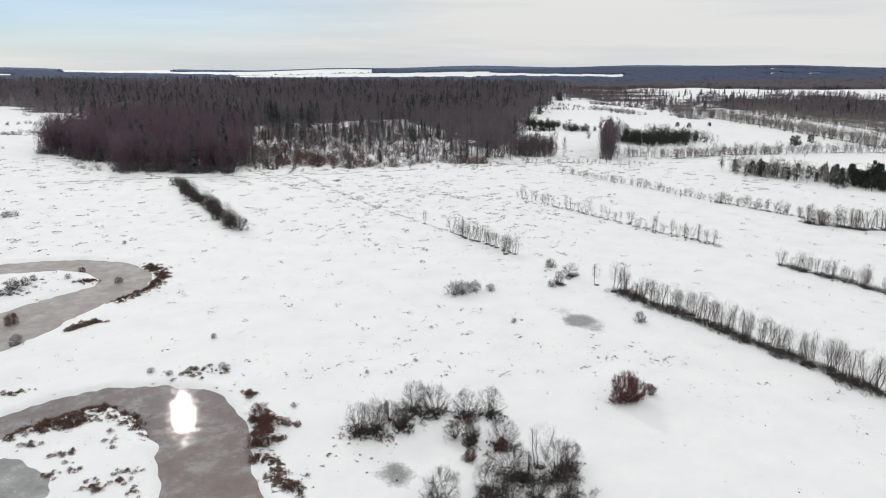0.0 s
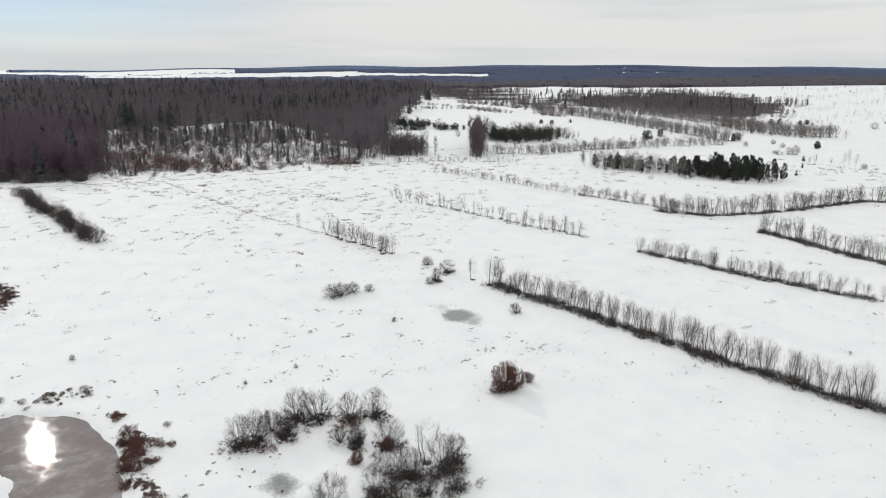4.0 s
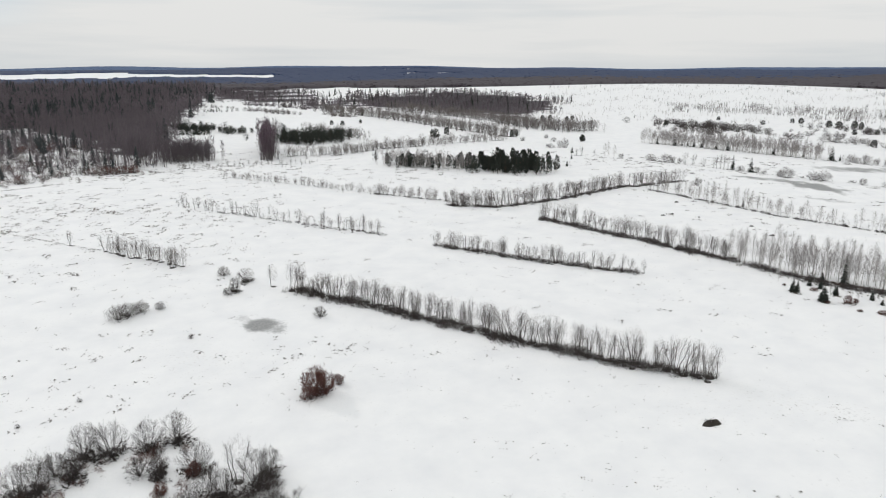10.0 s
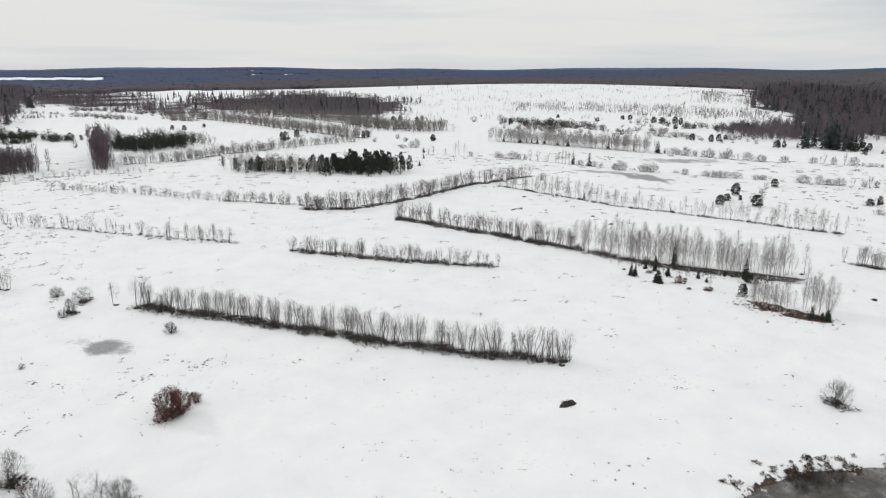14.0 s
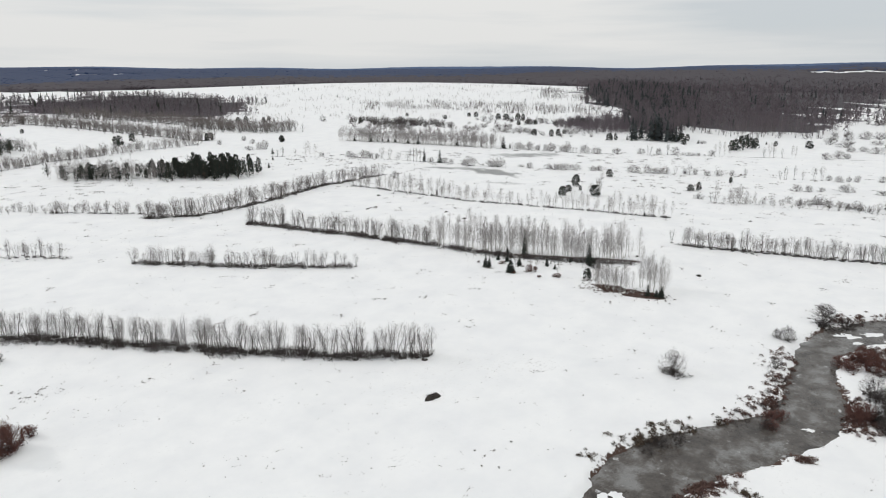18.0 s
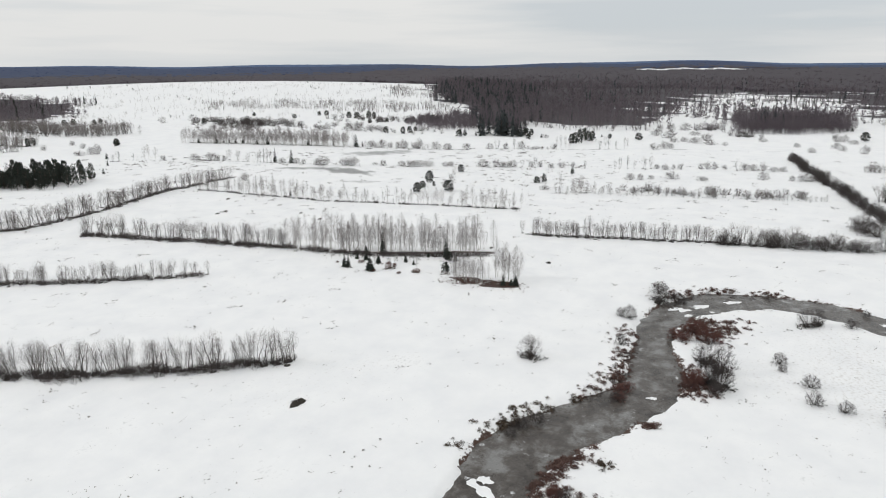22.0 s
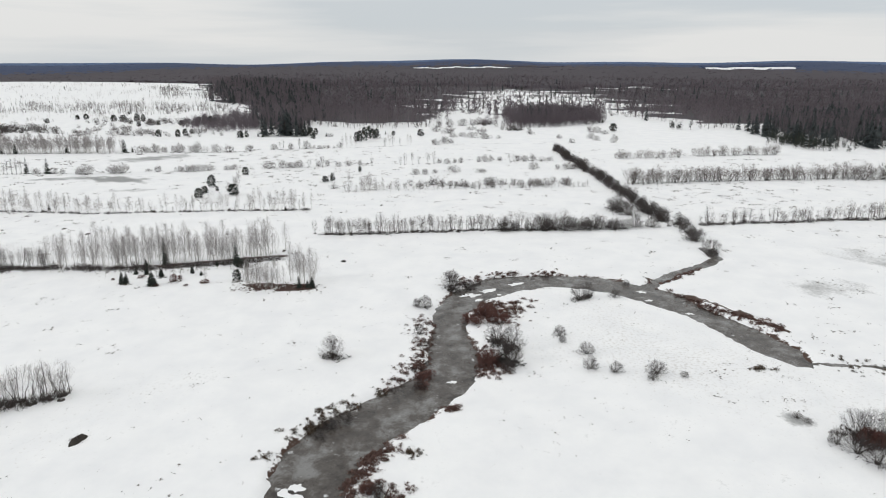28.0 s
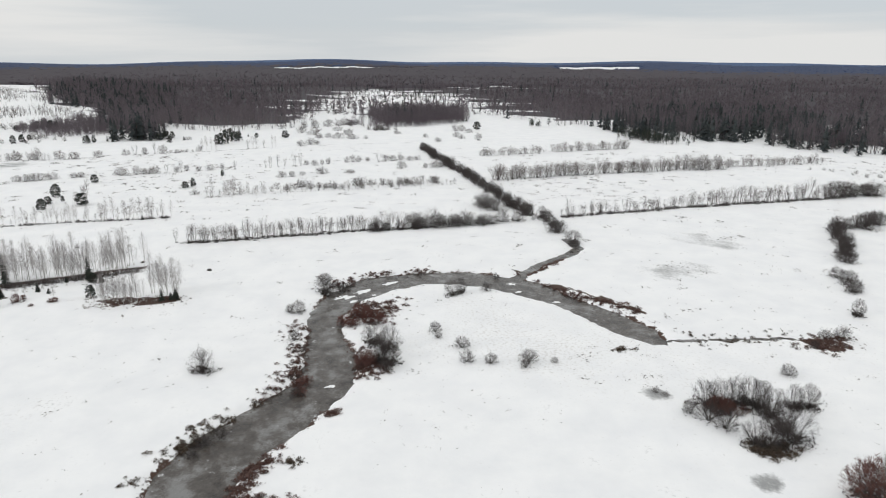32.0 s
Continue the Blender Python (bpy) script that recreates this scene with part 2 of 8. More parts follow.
# mesh building from arrays
def mesh_np(name, parts, mats):
    """parts: (vertices n x 3, faces m x k, material slot). One mesh of all of them."""
    me = bpy.data.meshes.new(name)
    vs, loops, starts, totals, slots, base, lo = [], [], [], [], [], 0, 0
    for v, f, s in parts:
        v, f = np.asarray(v, np.float32), np.asarray(f, np.int32)
        if not len(f):
            continue
        k = f.shape[1]
        vs.append(v)
        loops.append((f + base).ravel())
        starts.append(lo + np.arange(len(f), dtype=np.int32) * k)
        totals.append(np.full(len(f), k, np.int32))
        slots.append(np.full(len(f), s, np.int32))
        base, lo = base + len(v), lo + f.size
    v = np.concatenate(vs)
    me.vertices.add(len(v))
    me.vertices.foreach_set("co", v.ravel())
    lp = np.concatenate(loops)
    me.loops.add(len(lp))
    me.loops.foreach_set("vertex_index", lp)
    st = np.concatenate(starts)
    me.polygons.add(len(st))
    me.polygons.foreach_set("loop_start", st)
    me.polygons.foreach_set("loop_total", np.concatenate(totals))
    me.polygons.foreach_set("material_index", np.concatenate(slots))
    for m in mats:
        me.materials.append(m)
    me.update(calc_edges=True)
    return me


def frames_of(d):
    d = d / np.maximum(np.linalg.norm(d, axis=1, keepdims=True), 1e-9)
    ref = np.where(np.abs(d[:, 2:3]) > 0.9, np.array([[1.0, 0, 0]]), np.array([[0, 0, 1.0]]))
    u = np.cross(d, ref)
    u /= np.linalg.norm(u, axis=1, keepdims=True)
    return u, np.cross(d, u)


def tubes(p0, p1, r0, r1, n=4):
    """Tapered n-sided tubes from p0 to p1."""
    u, v = frames_of(p1 - p0)
    a = np.arange(n) * 2 * math.pi / n
    ring = np.cos(a)[None, :, None] * u[:, None] + np.sin(a)[None, :, None] * v[:, None]
    V = np.concatenate([p0[:, None] + ring * r0[:, None, None], p1[:, None] + ring * r1[:, None, None]], 1).reshape(-1, 3)
    i = np.arange(n)
    q = np.stack([i, (i + 1) % n, (i + 1) % n + n, i + n], 1)
    F = (np.arange(len(p0))[:, None, None] * 2 * n + q[None]).reshape(-1, 4)
    return V, F


def slivers(rng, p0, p1, w):
    """Twigs: long thin blades from p0 to a point at p1, turned at random."""
    u, v = frames_of(p1 - p0)
    a = rng.random(len(p0))[:, None] * 2 * math.pi
    s = (np.cos(a) * u + np.sin(a) * v) * w[:, None]
    V = np.stack([p0 - s, p0 + s, p1], 1).reshape(-1, 3)
    return V, np.arange(len(p0) * 3).reshape(-1, 3)


def unit(rng, n):
    d = rng.normal(size=(n, 3))
    return d / np.linalg.norm(d, axis=1, keepdims=True)


def in_crown(rng, n, rad, zc, zr, shell=2.2):
    d = unit(rng, n) * (rng.random(n) ** (1 / shell))[:, None]
    d[:, 2] = np.where(d[:, 2] * zr + zc < 0.04, np.abs(d[:, 2]), d[:, 2])
    return d * np.array([[rad, rad, zr]]) + np.array([[0, 0, zc]])


def ramify(seed, stems, rad, zc, zr, branches, twigs, twig_l, foot_r=0.05, low=0.3, loose=0.7, bow=1.5, dome=False, reach=(0.14, 0.3), fill=0.45):
    """A leafless skeleton one unit high: stems that fan out from the foot, branches that fork from the
    stems and twigs that fork from the branches, kept inside a lumpy rounded crown (rad, zc, zr: its half
    width, middle and half height). Returns stem lines and the ends of branches and twigs."""
    rng = np.random.default_rng(seed)
    ph = rng.random(4) * 6.283
    mid = np.array([[0, 0, zc]])

    def hold(p, slack):
        d = (p - mid) / np.array([[rad, rad, zr]])
        az = np.arctan2(d[:, 1], d[:, 0])
        lim = 1 + 0.14 * np.sin(2 * az + ph[0]) + 0.11 * np.sin(3 * az + ph[1] + 2 * d[:, 2]) + 0.07 * np.sin(6 * az + ph[2])
        n = np.linalg.norm(d, axis=1) / (lim * (1 + slack * rng.normal(size=len(p))))
        q = mid + (p - mid) / np.maximum(n, 1.0)[:, None]
        q[:, 2] = np.maximum(q[:, 2], 0.015)
        return q

    top = in_crown(rng, stems, rad, zc, zr, 6.0)
    if not dome:
        top[:, 2] = np.maximum(top[:, 2], zc + (0.1 + 0.5 * rng.random(stems)) * zr)
    if stems == 1:
        top = np.array([[0.02 * rng.normal(), 0.02 * rng.normal(), zc + 0.96 * zr]])
    top = hold(top, 0.04)
    a = np.arctan2(top[:, 1], top[:, 0]) + 0.5 * rng.normal(size=stems)
    fr = foot_r * rng.random(stems) * (stems > 1)
    foot = np.stack([np.cos(a) * fr, np.sin(a) * fr, np.full(stems, -0.03)], 1)
    L = 4
    s = np.linspace(0, 1, L + 1)
    line = foot[:, None] + (top - foot)[:, None] * np.stack([s ** bow, s ** bow, s], 1)[None]
    line[:, 1:-1, :2] += rng.normal(size=(stems, L - 1, 2)) * 0.014

    def on(k, f):
        i = np.minimum((f * L).astype(int), L - 1)
        w = (f * L - i)[:, None]
        return line[k, i] * (1 - w) + line[k, i + 1] * w, line[k, i + 1] - line[k, i]

    k = rng.integers(0, stems, branches)
    f = low + (0.97 - low) * rng.random(branches) ** 0.8
    b0, tan = on(k, f)
    tan = tan / np.linalg.norm(tan, axis=1, keepdims=True)
    off = b0 - mid * np.array([[0, 0, 0.5]])
    off = off / np.maximum(np.linalg.norm(off, axis=1, keepdims=True), 0.05)
    d = tan * 0.8 + unit(rng, branches) * loose + off * 0.25
    d[:, 2] = np.abs(d[:, 2]) * 0.9 + 0.1
    b1 = hold(b0 + d * (reach[0] + reach[1] * (1 - f) * rng.random(branches))[:, None], 0.06)
    j = rng.integers(0, branches, twigs)
    u = (0.2 + 0.8 * rng.random(twigs))[:, None]
    t0 = b0[j] * (1 - u) + b1[j] * u
    bd = b1[j] - b0[j]
    bd = bd / np.maximum(np.linalg.norm(bd, axis=1, keepdims=True), 1e-4)
    out = t0 - mid * (0.4 if dome else 0.85)
    out = out / np.maximum(np.linalg.norm(out, axis=1, keepdims=True), 0.05)
    td = bd * 0.3 + unit(rng, twigs) * (loose + 0.15) + out * 0.45 + np.array([[0, 0, 0.12 if dome else 0.05]])
    t1 = hold(t0 + td * (twig_l[0] + (twig_l[1] - twig_l[0]) * rng.random(twigs))[:, None], 0.07)
    # the finest shoots, all over the outside of the crown
    n = int(twigs * fill)
    if n:
        e = in_crown(rng, n, rad, zc, zr, 4.5)
        o = e - mid * (0.25 if dome else 0.85)
        o = o / np.maximum(np.linalg.norm(o, axis=1, keepdims=True), 0.05)
        e = hold(e, 0.05)
        t1[:n] = e
        t0[:n] = e - (o + unit(rng, n) * 0.35) * (twig_l[0] + (twig_l[1] - twig_l[0]) * rng.random(n))[:, None]
        t0[:n, 2] = np.maximum(t0[:n, 2], 0.0)
    return rng, line, b0, b1, t0, t1


def bare_tree(seed, h, stems, rad, zc, zr, branches, twigs, twig_l=(0.05, 0.13), thick=0.011, twig_w=0.008, branch_w=0.0025, foot_r=0.05, low=0.3, loose=0.7, bow=1.5, suckers=0, dome=False, reach=(0.14, 0.3), fill=0.45):
    """A leafless tree or bush of height h: its wood (stems, branches, low shoots) and its twigs."""
    rng, line, b0, b1, t0, t1 = ramify(seed, stems, rad, zc, zr, branches, twigs, twig_l, foot_r, low, loose, bow, dome, reach, fill)
    s = np.linspace(0, 1, line.shape[1])
    r = thick * h * (0.55 + 0.6 * rng.random(stems))[:, None] * (1 - 0.8 * s)[None] / max(stems, 1) ** 0.35
    line = line * h
    if stems > 8:
        wood = [slivers(rng, line[:, 0], line[:, 2], r[:, 0] * 1.2), slivers(rng, line[:, 1], line[:, -1], r[:, 1])]
    else:
        wood = [tubes(line[:, :-1].reshape(-1, 3), line[:, 1:].reshape(-1, 3), r[:, :-1].ravel(), r[:, 1:].ravel(), 3 if stems > 1 else 5)]
    if stems > 1:
        # the old stool from which the stems rise
        q = np.array([[0, 0, -0.04], [0, 0, 0.008], [0, 0, 0.03]]) * h
        c = np.array([0.9, 0.7, 0.2]) * foot_r * h + 0.02
        wood.append(tubes(q[:-1], q[1:], c[:-1], c[1:], 6))
    wood.append(slivers(rng, b0 * h, b1 * h, branch_w * h * (0.6 + 0.8 * rng.random(branches))))
    low_shoots = []
    if suckers:
        # low shoots and dead leaves caught round the foot
        a, q = rng.random(suckers) * 6.283, rad * 0.8 * rng.random(suckers) ** 0.7
        q = q * (1 + 0.35 * np.sin(2 * a + seed) + 0.2 * np.sin(5 * a))
        p0 = np.stack([np.cos(a) * q, np.sin(a) * q, 0.1 * rng.random(suckers) - 0.02], 1)
        d = unit(rng, suckers) * np.array([[1, 1, 0.7]]) + np.array([[0, 0, 0.25]])
        p1 = p0 + d * (0.06 + 0.09 * rng.random(suckers))[:, None]
        low_shoots.append(slivers(rng, p0 * h, p1 * h, 0.016 * h * (0.5 + rng.random(suckers))))
    return wood, [slivers(rng, t0 * h, t1 * h, twig_w * (0.6 + 0.8 * rng.random(twigs)))], low_shoots


def spruce_parts(seed, h, width=0.27, whorls=13, per=11):
    rng = np.random.default_rng(seed)
    z = np.linspace(0.0, h, 5)
    c = np.stack([0 * z, 0 * z, z], 1)
    r = 0.014 * h * (1.02 - z / h)
    trunk = [tubes(c[:-1], c[1:], r[:-1], r[1:], 5)]
    n = whorls * per
    s = np.repeat((np.arange(whorls) + 0.5) / whorls, per) + rng.normal(size=n) * 0.012
    s = np.clip(0.05 + 0.93 * s, 0.03, 0.985)
    a = rng.random(n) * 2 * math.pi
    ln = h * width * (1 - s) ** 0.85 * (0.7 + 0.5 * rng.random(n)) + 0.03 * h
    o = np.stack([np.cos(a), np.sin(a), 0 * a], 1)
    side = np.stack([-np.sin(a), np.cos(a), 0 * a], 1)
    root = np.stack([0 * a, 0 * a, s * h], 1)
    tip = root + o * ln[:, None] + np.array([0, 0, 1.0]) * (-(0.32 - 0.3 * s) * ln)[:, None]
    mid = root * 0.5 + tip * 0.5 + np.array([0, 0, 1.0]) * (0.06 * ln)[:, None]
    w = side * (ln * 0.34)[:, None]
    dr = np.array([0, 0, -0.16]) * ln[:, None]
    V = np.stack([root, mid + w + dr, tip, mid - w + dr, mid], 1).reshape(-1, 3)
    F = (np.arange(n)[:, None, None] * 5 + np.array([[0, 1, 4], [1, 2, 4], [2, 3, 4], [3, 0, 4]])[None]).reshape(-1, 3)
    return trunk, [(V, F)]


def pine_parts(seed, h, crown=0.34, clumps=46, needles=16):
    rng = np.random.default_rng(seed)
    z = np.linspace(0, h * 0.92, 5)
    c = np.stack([0.02 * h * np.sin(z), 0.02 * h * np.cos(z * 0.7), z], 1)
    r = 0.018 * h * (1.02 - z / h)
    trunk = [tubes(c[:-1], c[1:], r[:-1], r[1:], 5)]
    d = unit(rng, clumps)
    rr = 0.55 + 0.45 * rng.random(clumps)
    s = 0.05 + 0.9 * rng.random(clumps)
    rad = crown * h * np.sqrt(np.clip(1 - ((s - 0.3) / 0.7) ** 2, 0.03, 1)) * 0.72
    a = rng.random(clumps) * 2 * math.pi
    cc = np.stack([np.cos(a) * rad * rr, np.sin(a) * rad * rr, s * h], 1)
    base = np.stack([0 * a, 0 * a, (s - 0.05) * h], 1)
    trunk.append(tubes(base, cc, np.full(clumps, 0.006 * h), np.full(clumps, 0.002 * h), 3))
    n = clumps * needles
    ci = np.repeat(np.arange(clumps), needles)
    p0 = cc[ci] + unit(rng, n) * (0.085 * h) * rng.random(n)[:, None]
    p0[:, 2] = np.maximum(p0[:, 2], 0.02 * h)
    dd = unit(rng, n) + np.array([[0, 0, 0.35]])
    p1 = p0 + dd * (0.065 * h * (0.6 + 0.7 * rng.random(n)))[:, None]
    return trunk, [slivers(rng, p0, p1, 0.026 * h * (0.7 + 0.6 * rng.random(n)))]


def joined(parts, slot):
    return [(v, f, slot) for v, f in parts]


def kind_of(name, wood_name, crown_name, makers, mats, label, category):
    """Prototype meshes of one kind of plant: (wood, crown, low shoots) for each variant."""
    made = []
    for w, c, *low in makers:
        made.append((mesh_np(wood_name, joined(w, 0), [mats[0]]), mesh_np(crown_name, joined(c, 0), [mats[1]]), mesh_np("undergrowth", joined(low[0], 0), [mats[0]]) if low and low[0] else None))
    return dict(name=name, wood=wood_name, crown=crown_name, meshes=made, label=label, category=category)


def ground_z(x, y):
    return float(land(np.array([x]), np.array([y]))[0][0])


PLANT_RNG = np.random.default_rng(5)


def plant(kind, x, y, size=1.0, wide=1.0, group="", label="", variant=None):
    """One plant: its wood with the crown as its part, standing on the snow."""
    rng = PLANT_RNG
    w, c, low = kind["meshes"][int(rng.integers(len(kind["meshes"]))) if variant is None else variant]
    ob = tagged(new(kind["name"]), label or kind["label"], kind["category"], group)
    for piece, data in ((kind["wood"], w), (kind["crown"], c)):
        made = new(piece, data)
        made.parent = ob
        if low and piece == kind["wood"]:
            tagged(new("undergrowth", low), kind="stuff").parent = made
    ob.matrix_basis = Matrix.Translation((x, y, ground_z(x, y))) @ Matrix.Rotation(rng.random() * 6.283, 4, "Z") @ Matrix.Diagonal((size * wide, size * wide, size, 1))
    return ob


def along(pts, step, jitter, rng):
    """Places along a polyline, about step apart."""
    p = np.array(pts, float)
    seg = np.linalg.norm(np.diff(p, axis=0), axis=1)
    cum = np.concatenate([[0], np.cumsum(seg)])
    n = max(2, int(cum[-1] / step))
    s = (np.arange(n) + 0.5 + rng.normal(size=n) * 0.3) / n * cum[-1]
    s = np.clip(s, 0, cum[-1])
    return np.stack([np.interp(s, cum, p[:, 0]), np.interp(s, cum, p[:, 1])], 1) + rng.normal(size=(n, 2)) * jitter


# waters: (x, y, half width) along each channel; pools as a centre and two half axes
CHANNELS = [
    [(61.5, 26.5, 5.3), (69.6, 27.4, 4.7), (77.4, 27.8, 5.4), (84.1, 25.7, 5.7), (92.7, 20.7, 5.4), (102.7, 15.1, 4.8), (111.9, 14.3, 4.8), (122.9, 16.9, 3.3), (135.6, 18.3, 3.6), (147.2, 15.4, 4.4), (156.3, 8.7, 5.7), (160.7, -0.9, 4.5), (160.4, -12.6, 5.2), (156.7, -19.8, 5.0), (152.2, -26.1, 5.4), (141.9, -33.7, 3.3), (132.6, -39.2, 3.9), (124.4, -43.4, 4.0), (119.6, -45.3, 2.1), (117.9, -46.7, 0.7)],
    [(-68.5, 72.9, 3.6), (-65.6, 84.9, 3.5), (-63.2, 88.7, 3.3), (-58.3, 94.6, 3.4), (-52.5, 98.5, 2.9), (-45.1, 97.4, 4.8), (-39.1, 94.3, 6.6), (-33.6, 87.0, 6.2), (-30.1, 78.0, 5.5), (-27.6, 72.0, 5.9), (-23.9, 61.8, 5.9)],
    [(-123.2, 158.9, 3.9), (-113.9, 165.7, 5.2), (-104.3, 168.7, 5.5), (-95.3, 170.9, 4.9), (-84.9, 168.3, 5.5), (-77.2, 161.2, 5.7), (-75.0, 152.3, 6.1), (-79.5, 143.8, 7.0), (-83.6, 134.5, 8.1), (-85.4, 127.0, 9.3), (-89.0, 119.9, 10.5)],
    [(156.1, -23.7, 1.6), (161.4, -26.5, 1.6), (166.5, -29.8, 1.6), (171.0, -33.0, 1.6), (174.0, -35.9, 1.6), (181.6, -43.4, 1.6), (187.5, -46.9, 1.6), (198.0, -45.9, 1.6)],
    [(119.0, -47.5, 0.7), (119.6, -51.5, 0.7), (119.5, -59.7, 0.7), (119.6, -71.8, 0.7)],
]
CHANNEL_ICE = (M_ICE_E, M_ICE_W, M_ICE_F, M_ICE_E, M_ICE_E)
CHANNEL_LABELS = ("winding river of dark grey ice between snowy banks", "bend of a river with wet brown ice", "looped river arm with grey brown ice", "short arm of grey ice at a ditch mouth", "narrow frozen ditch through the snow")
POOLS = [(-53.3, 74.8, 4.7, 0.0, 3.1, -5.1)]
SLUSH = [
    (97.3, -38.2, 0.4, -2.0, -2.2, 0.3, 0.6),
    (27.5, 130.6, 3.9, -5.5, -2.1, -2.6, 1.0),
    (-5.6, 76.1, 2.4, 0.0, 0.2, -2.8, 0.9),
    (282.0, 188.1, 2.3, -13.7, -7.5, -4.9, 1.0),
    (73.3, -44.0, -0.1, -1.7, -2.3, 1.2, 0.9),
    (352.6, 213.1, 14.0, -16.4, -9.0, -5.4, 0.8),
    (282.6, 213.2, 6.5, -17.7, -3.2, -2.4, 0.9),
    (193.5, -86.0, -7.5, -8.5, -8.5, 3.4, 0.45),
    (163.5, -66.5, -3.5, -8.0, -8.5, 3.0, 0.42),
    (258.7, 166.2, 3.2, -9.9, -2.5, -1.6, 0.6),
]



def channel_sd(x, y, pts):
    best = np.full(x.shape, 1e9)
    for (ax, ay, aw), (bx, by, bw) in zip(pts[:-1], pts[1:]):
        dx, dy = bx - ax, by - ay
        t = np.clip(((x - ax) * dx + (y - ay) * dy) / (dx * dx + dy * dy), 0, 1)
        best = np.minimum(best, np.hypot(x - ax - t * dx, y - ay - t * dy) - (aw + t * (bw - aw)))
    return best


def pool_sd(x, y, pool):
    cx, cy, ax, ay, bx, by = pool
    det = ax * by - ay * bx
    u = ((x - cx) * by - (y - cy) * bx) / det
    v = (ax * (y - cy) - ay * (x - cx)) / det
    size = min(math.hypot(ax, ay), math.hypot(bx, by))
    a = np.arctan2(v, u)
    return (np.hypot(u, v) - 1 + 0.1 * np.sin(2 * a + cx) + 0.06 * np.sin(5 * a + cy) + 0.05 * np.sin(11 * a)) * size


def wobble(x, y):
    return 0.35 * np.sin(x * 1.1 + 0.6 * np.sin(y * 0.7)) * np.sin(y * 0.93 + x * 0.21) + 0.2 * np.sin(x * 1.9 + y * 1.5)


def land(x, y):
    """Height of the snow, how wet and brown the bank is, and the distance to open ice."""
    z = terrain(x, y)
    near = np.hypot(x, y) < 700
    sd, ps, sl = np.full(x.shape, 1e3), np.full(x.shape, 1e3), np.zeros(x.shape)
    xn, yn = x[near], y[near]
    if len(xn):
        s = np.full(xn.shape, 1e3)
        for c in CHANNELS:
            s = np.minimum(s, channel_sd(xn, yn, c))
        sd[near] = s + wobble(xn, yn)
        p, q = np.full(xn.shape, 1e3), np.zeros(xn.shape)
        for c in POOLS:
            p = np.minimum(p, pool_sd(xn, yn, c))
        feather = 0.8 * np.sin(0.33 * xn + 1.7 * np.sin(0.21 * yn)) * np.sin(0.37 * yn + 0.9 * np.sin(0.19 * xn)) + 0.4 * np.sin(0.9 * xn - 0.7 * yn)
        for *c, strength in SLUSH:
            size = min(math.hypot(c[0 + 2], c[3]), math.hypot(c[4], c[5]))
            q = np.maximum(q, strength * smooth(-1.5, 1.7, -pool_sd(xn, yn, c) / (0.38 * size) + feather))
        sl[near] = q
        ps[near] = p + 0.7 * wobble(xn, yn)
    r = np.hypot(x, y)
    roll = 0.09 * np.sin(x * 0.09 + 1.0) * np.sin(y * 0.075) + 0.06 * np.sin(x * 0.23 - y * 0.17) + 0.05 * np.sin(x * 0.61 + 1.3 * np.sin(y * 0.43))
    z = z + roll * smooth(0.5, 12, np.minimum(sd, ps))
    z = z - 0.55 + 0.55 * np.clip(sd / 1.1, -1, 1)
    z = z + np.where(ps < 2, -0.1 + 0.1 * np.clip(ps / 2.0, -1, 1), 0)
    rim = np.full(x.shape, 1e3)
    rim[near] = channel_sd(xn, yn, CHANNELS[0]) + wobble(xn, yn)
    wet = smooth(-1.5, -0.1, -rim) * (0.3 + 0.7 * smooth(-0.3, 0.5, np.sin(x * 0.21 + y * 0.13) + 0.5 * np.sin(x * 0.5 - y * 0.37)))
    return z, wet, sd, ps, sl


def inside(poly, x, y, warp=1.0):
    """Which places lie inside an outline, with its edge made uneven."""
    r = np.hypot(x, y)
    amp = warp * (3 + 0.011 * r)
    x, y = x + amp * (np.sin(y * 0.047 + 1) + 0.6 * np.sin(y * 0.13 + x * 0.05)), y + amp * (np.sin(x * 0.043) + 0.6 * np.sin(x * 0.12 - y * 0.06 + 2))
    res = np.zeros(x.shape, bool)
    n = len(poly)
    for i in range(n):
        (ax, ay), (bx, by) = poly[i], poly[(i + 1) % n]
        cond = (ay > y) != (by > y)
        with np.errstate(divide="ignore", invalid="ignore"):
            xx = (bx - ax) * (y - ay) / (by - ay if by != ay else 1e-9) + ax
        res ^= cond & (x < xx)
    return res


# woods: outlines on the ground
STAND = [(-234.3, 417.9), (-168.5, 330.4), (-129.5, 324.5), (-101.2, 332.7), (-140.0, 478.5), (-220.8, 562.2), (-262.2, 525.8)]
WEST = [(-756.3, 780.2), (-476.5, 754.1), (-323.9, 631.5), (-218.9, 557.2), (-148.2, 514.3), (-84.7, 565.1), (-40.6, 589.2), (-6.2, 505.0), (14.8, 401.1), (25.8, 370.0), (37.3, 379.6), (50.7, 508.0), (79.6, 658.4), (130.2, 854.7), (218.2, 1273.0), (282.9, 1780.2), (-411.0, 1807.1), (-1027.3, 1640.9), (-1590.7, 1654.3)]
SCRUB = [(-99.3, 331.0), (-149.8, 523.0), (-84.7, 565.1), (-40.6, 589.2), (-6.2, 505.0), (22.9, 372.1), (-23.6, 339.3)]
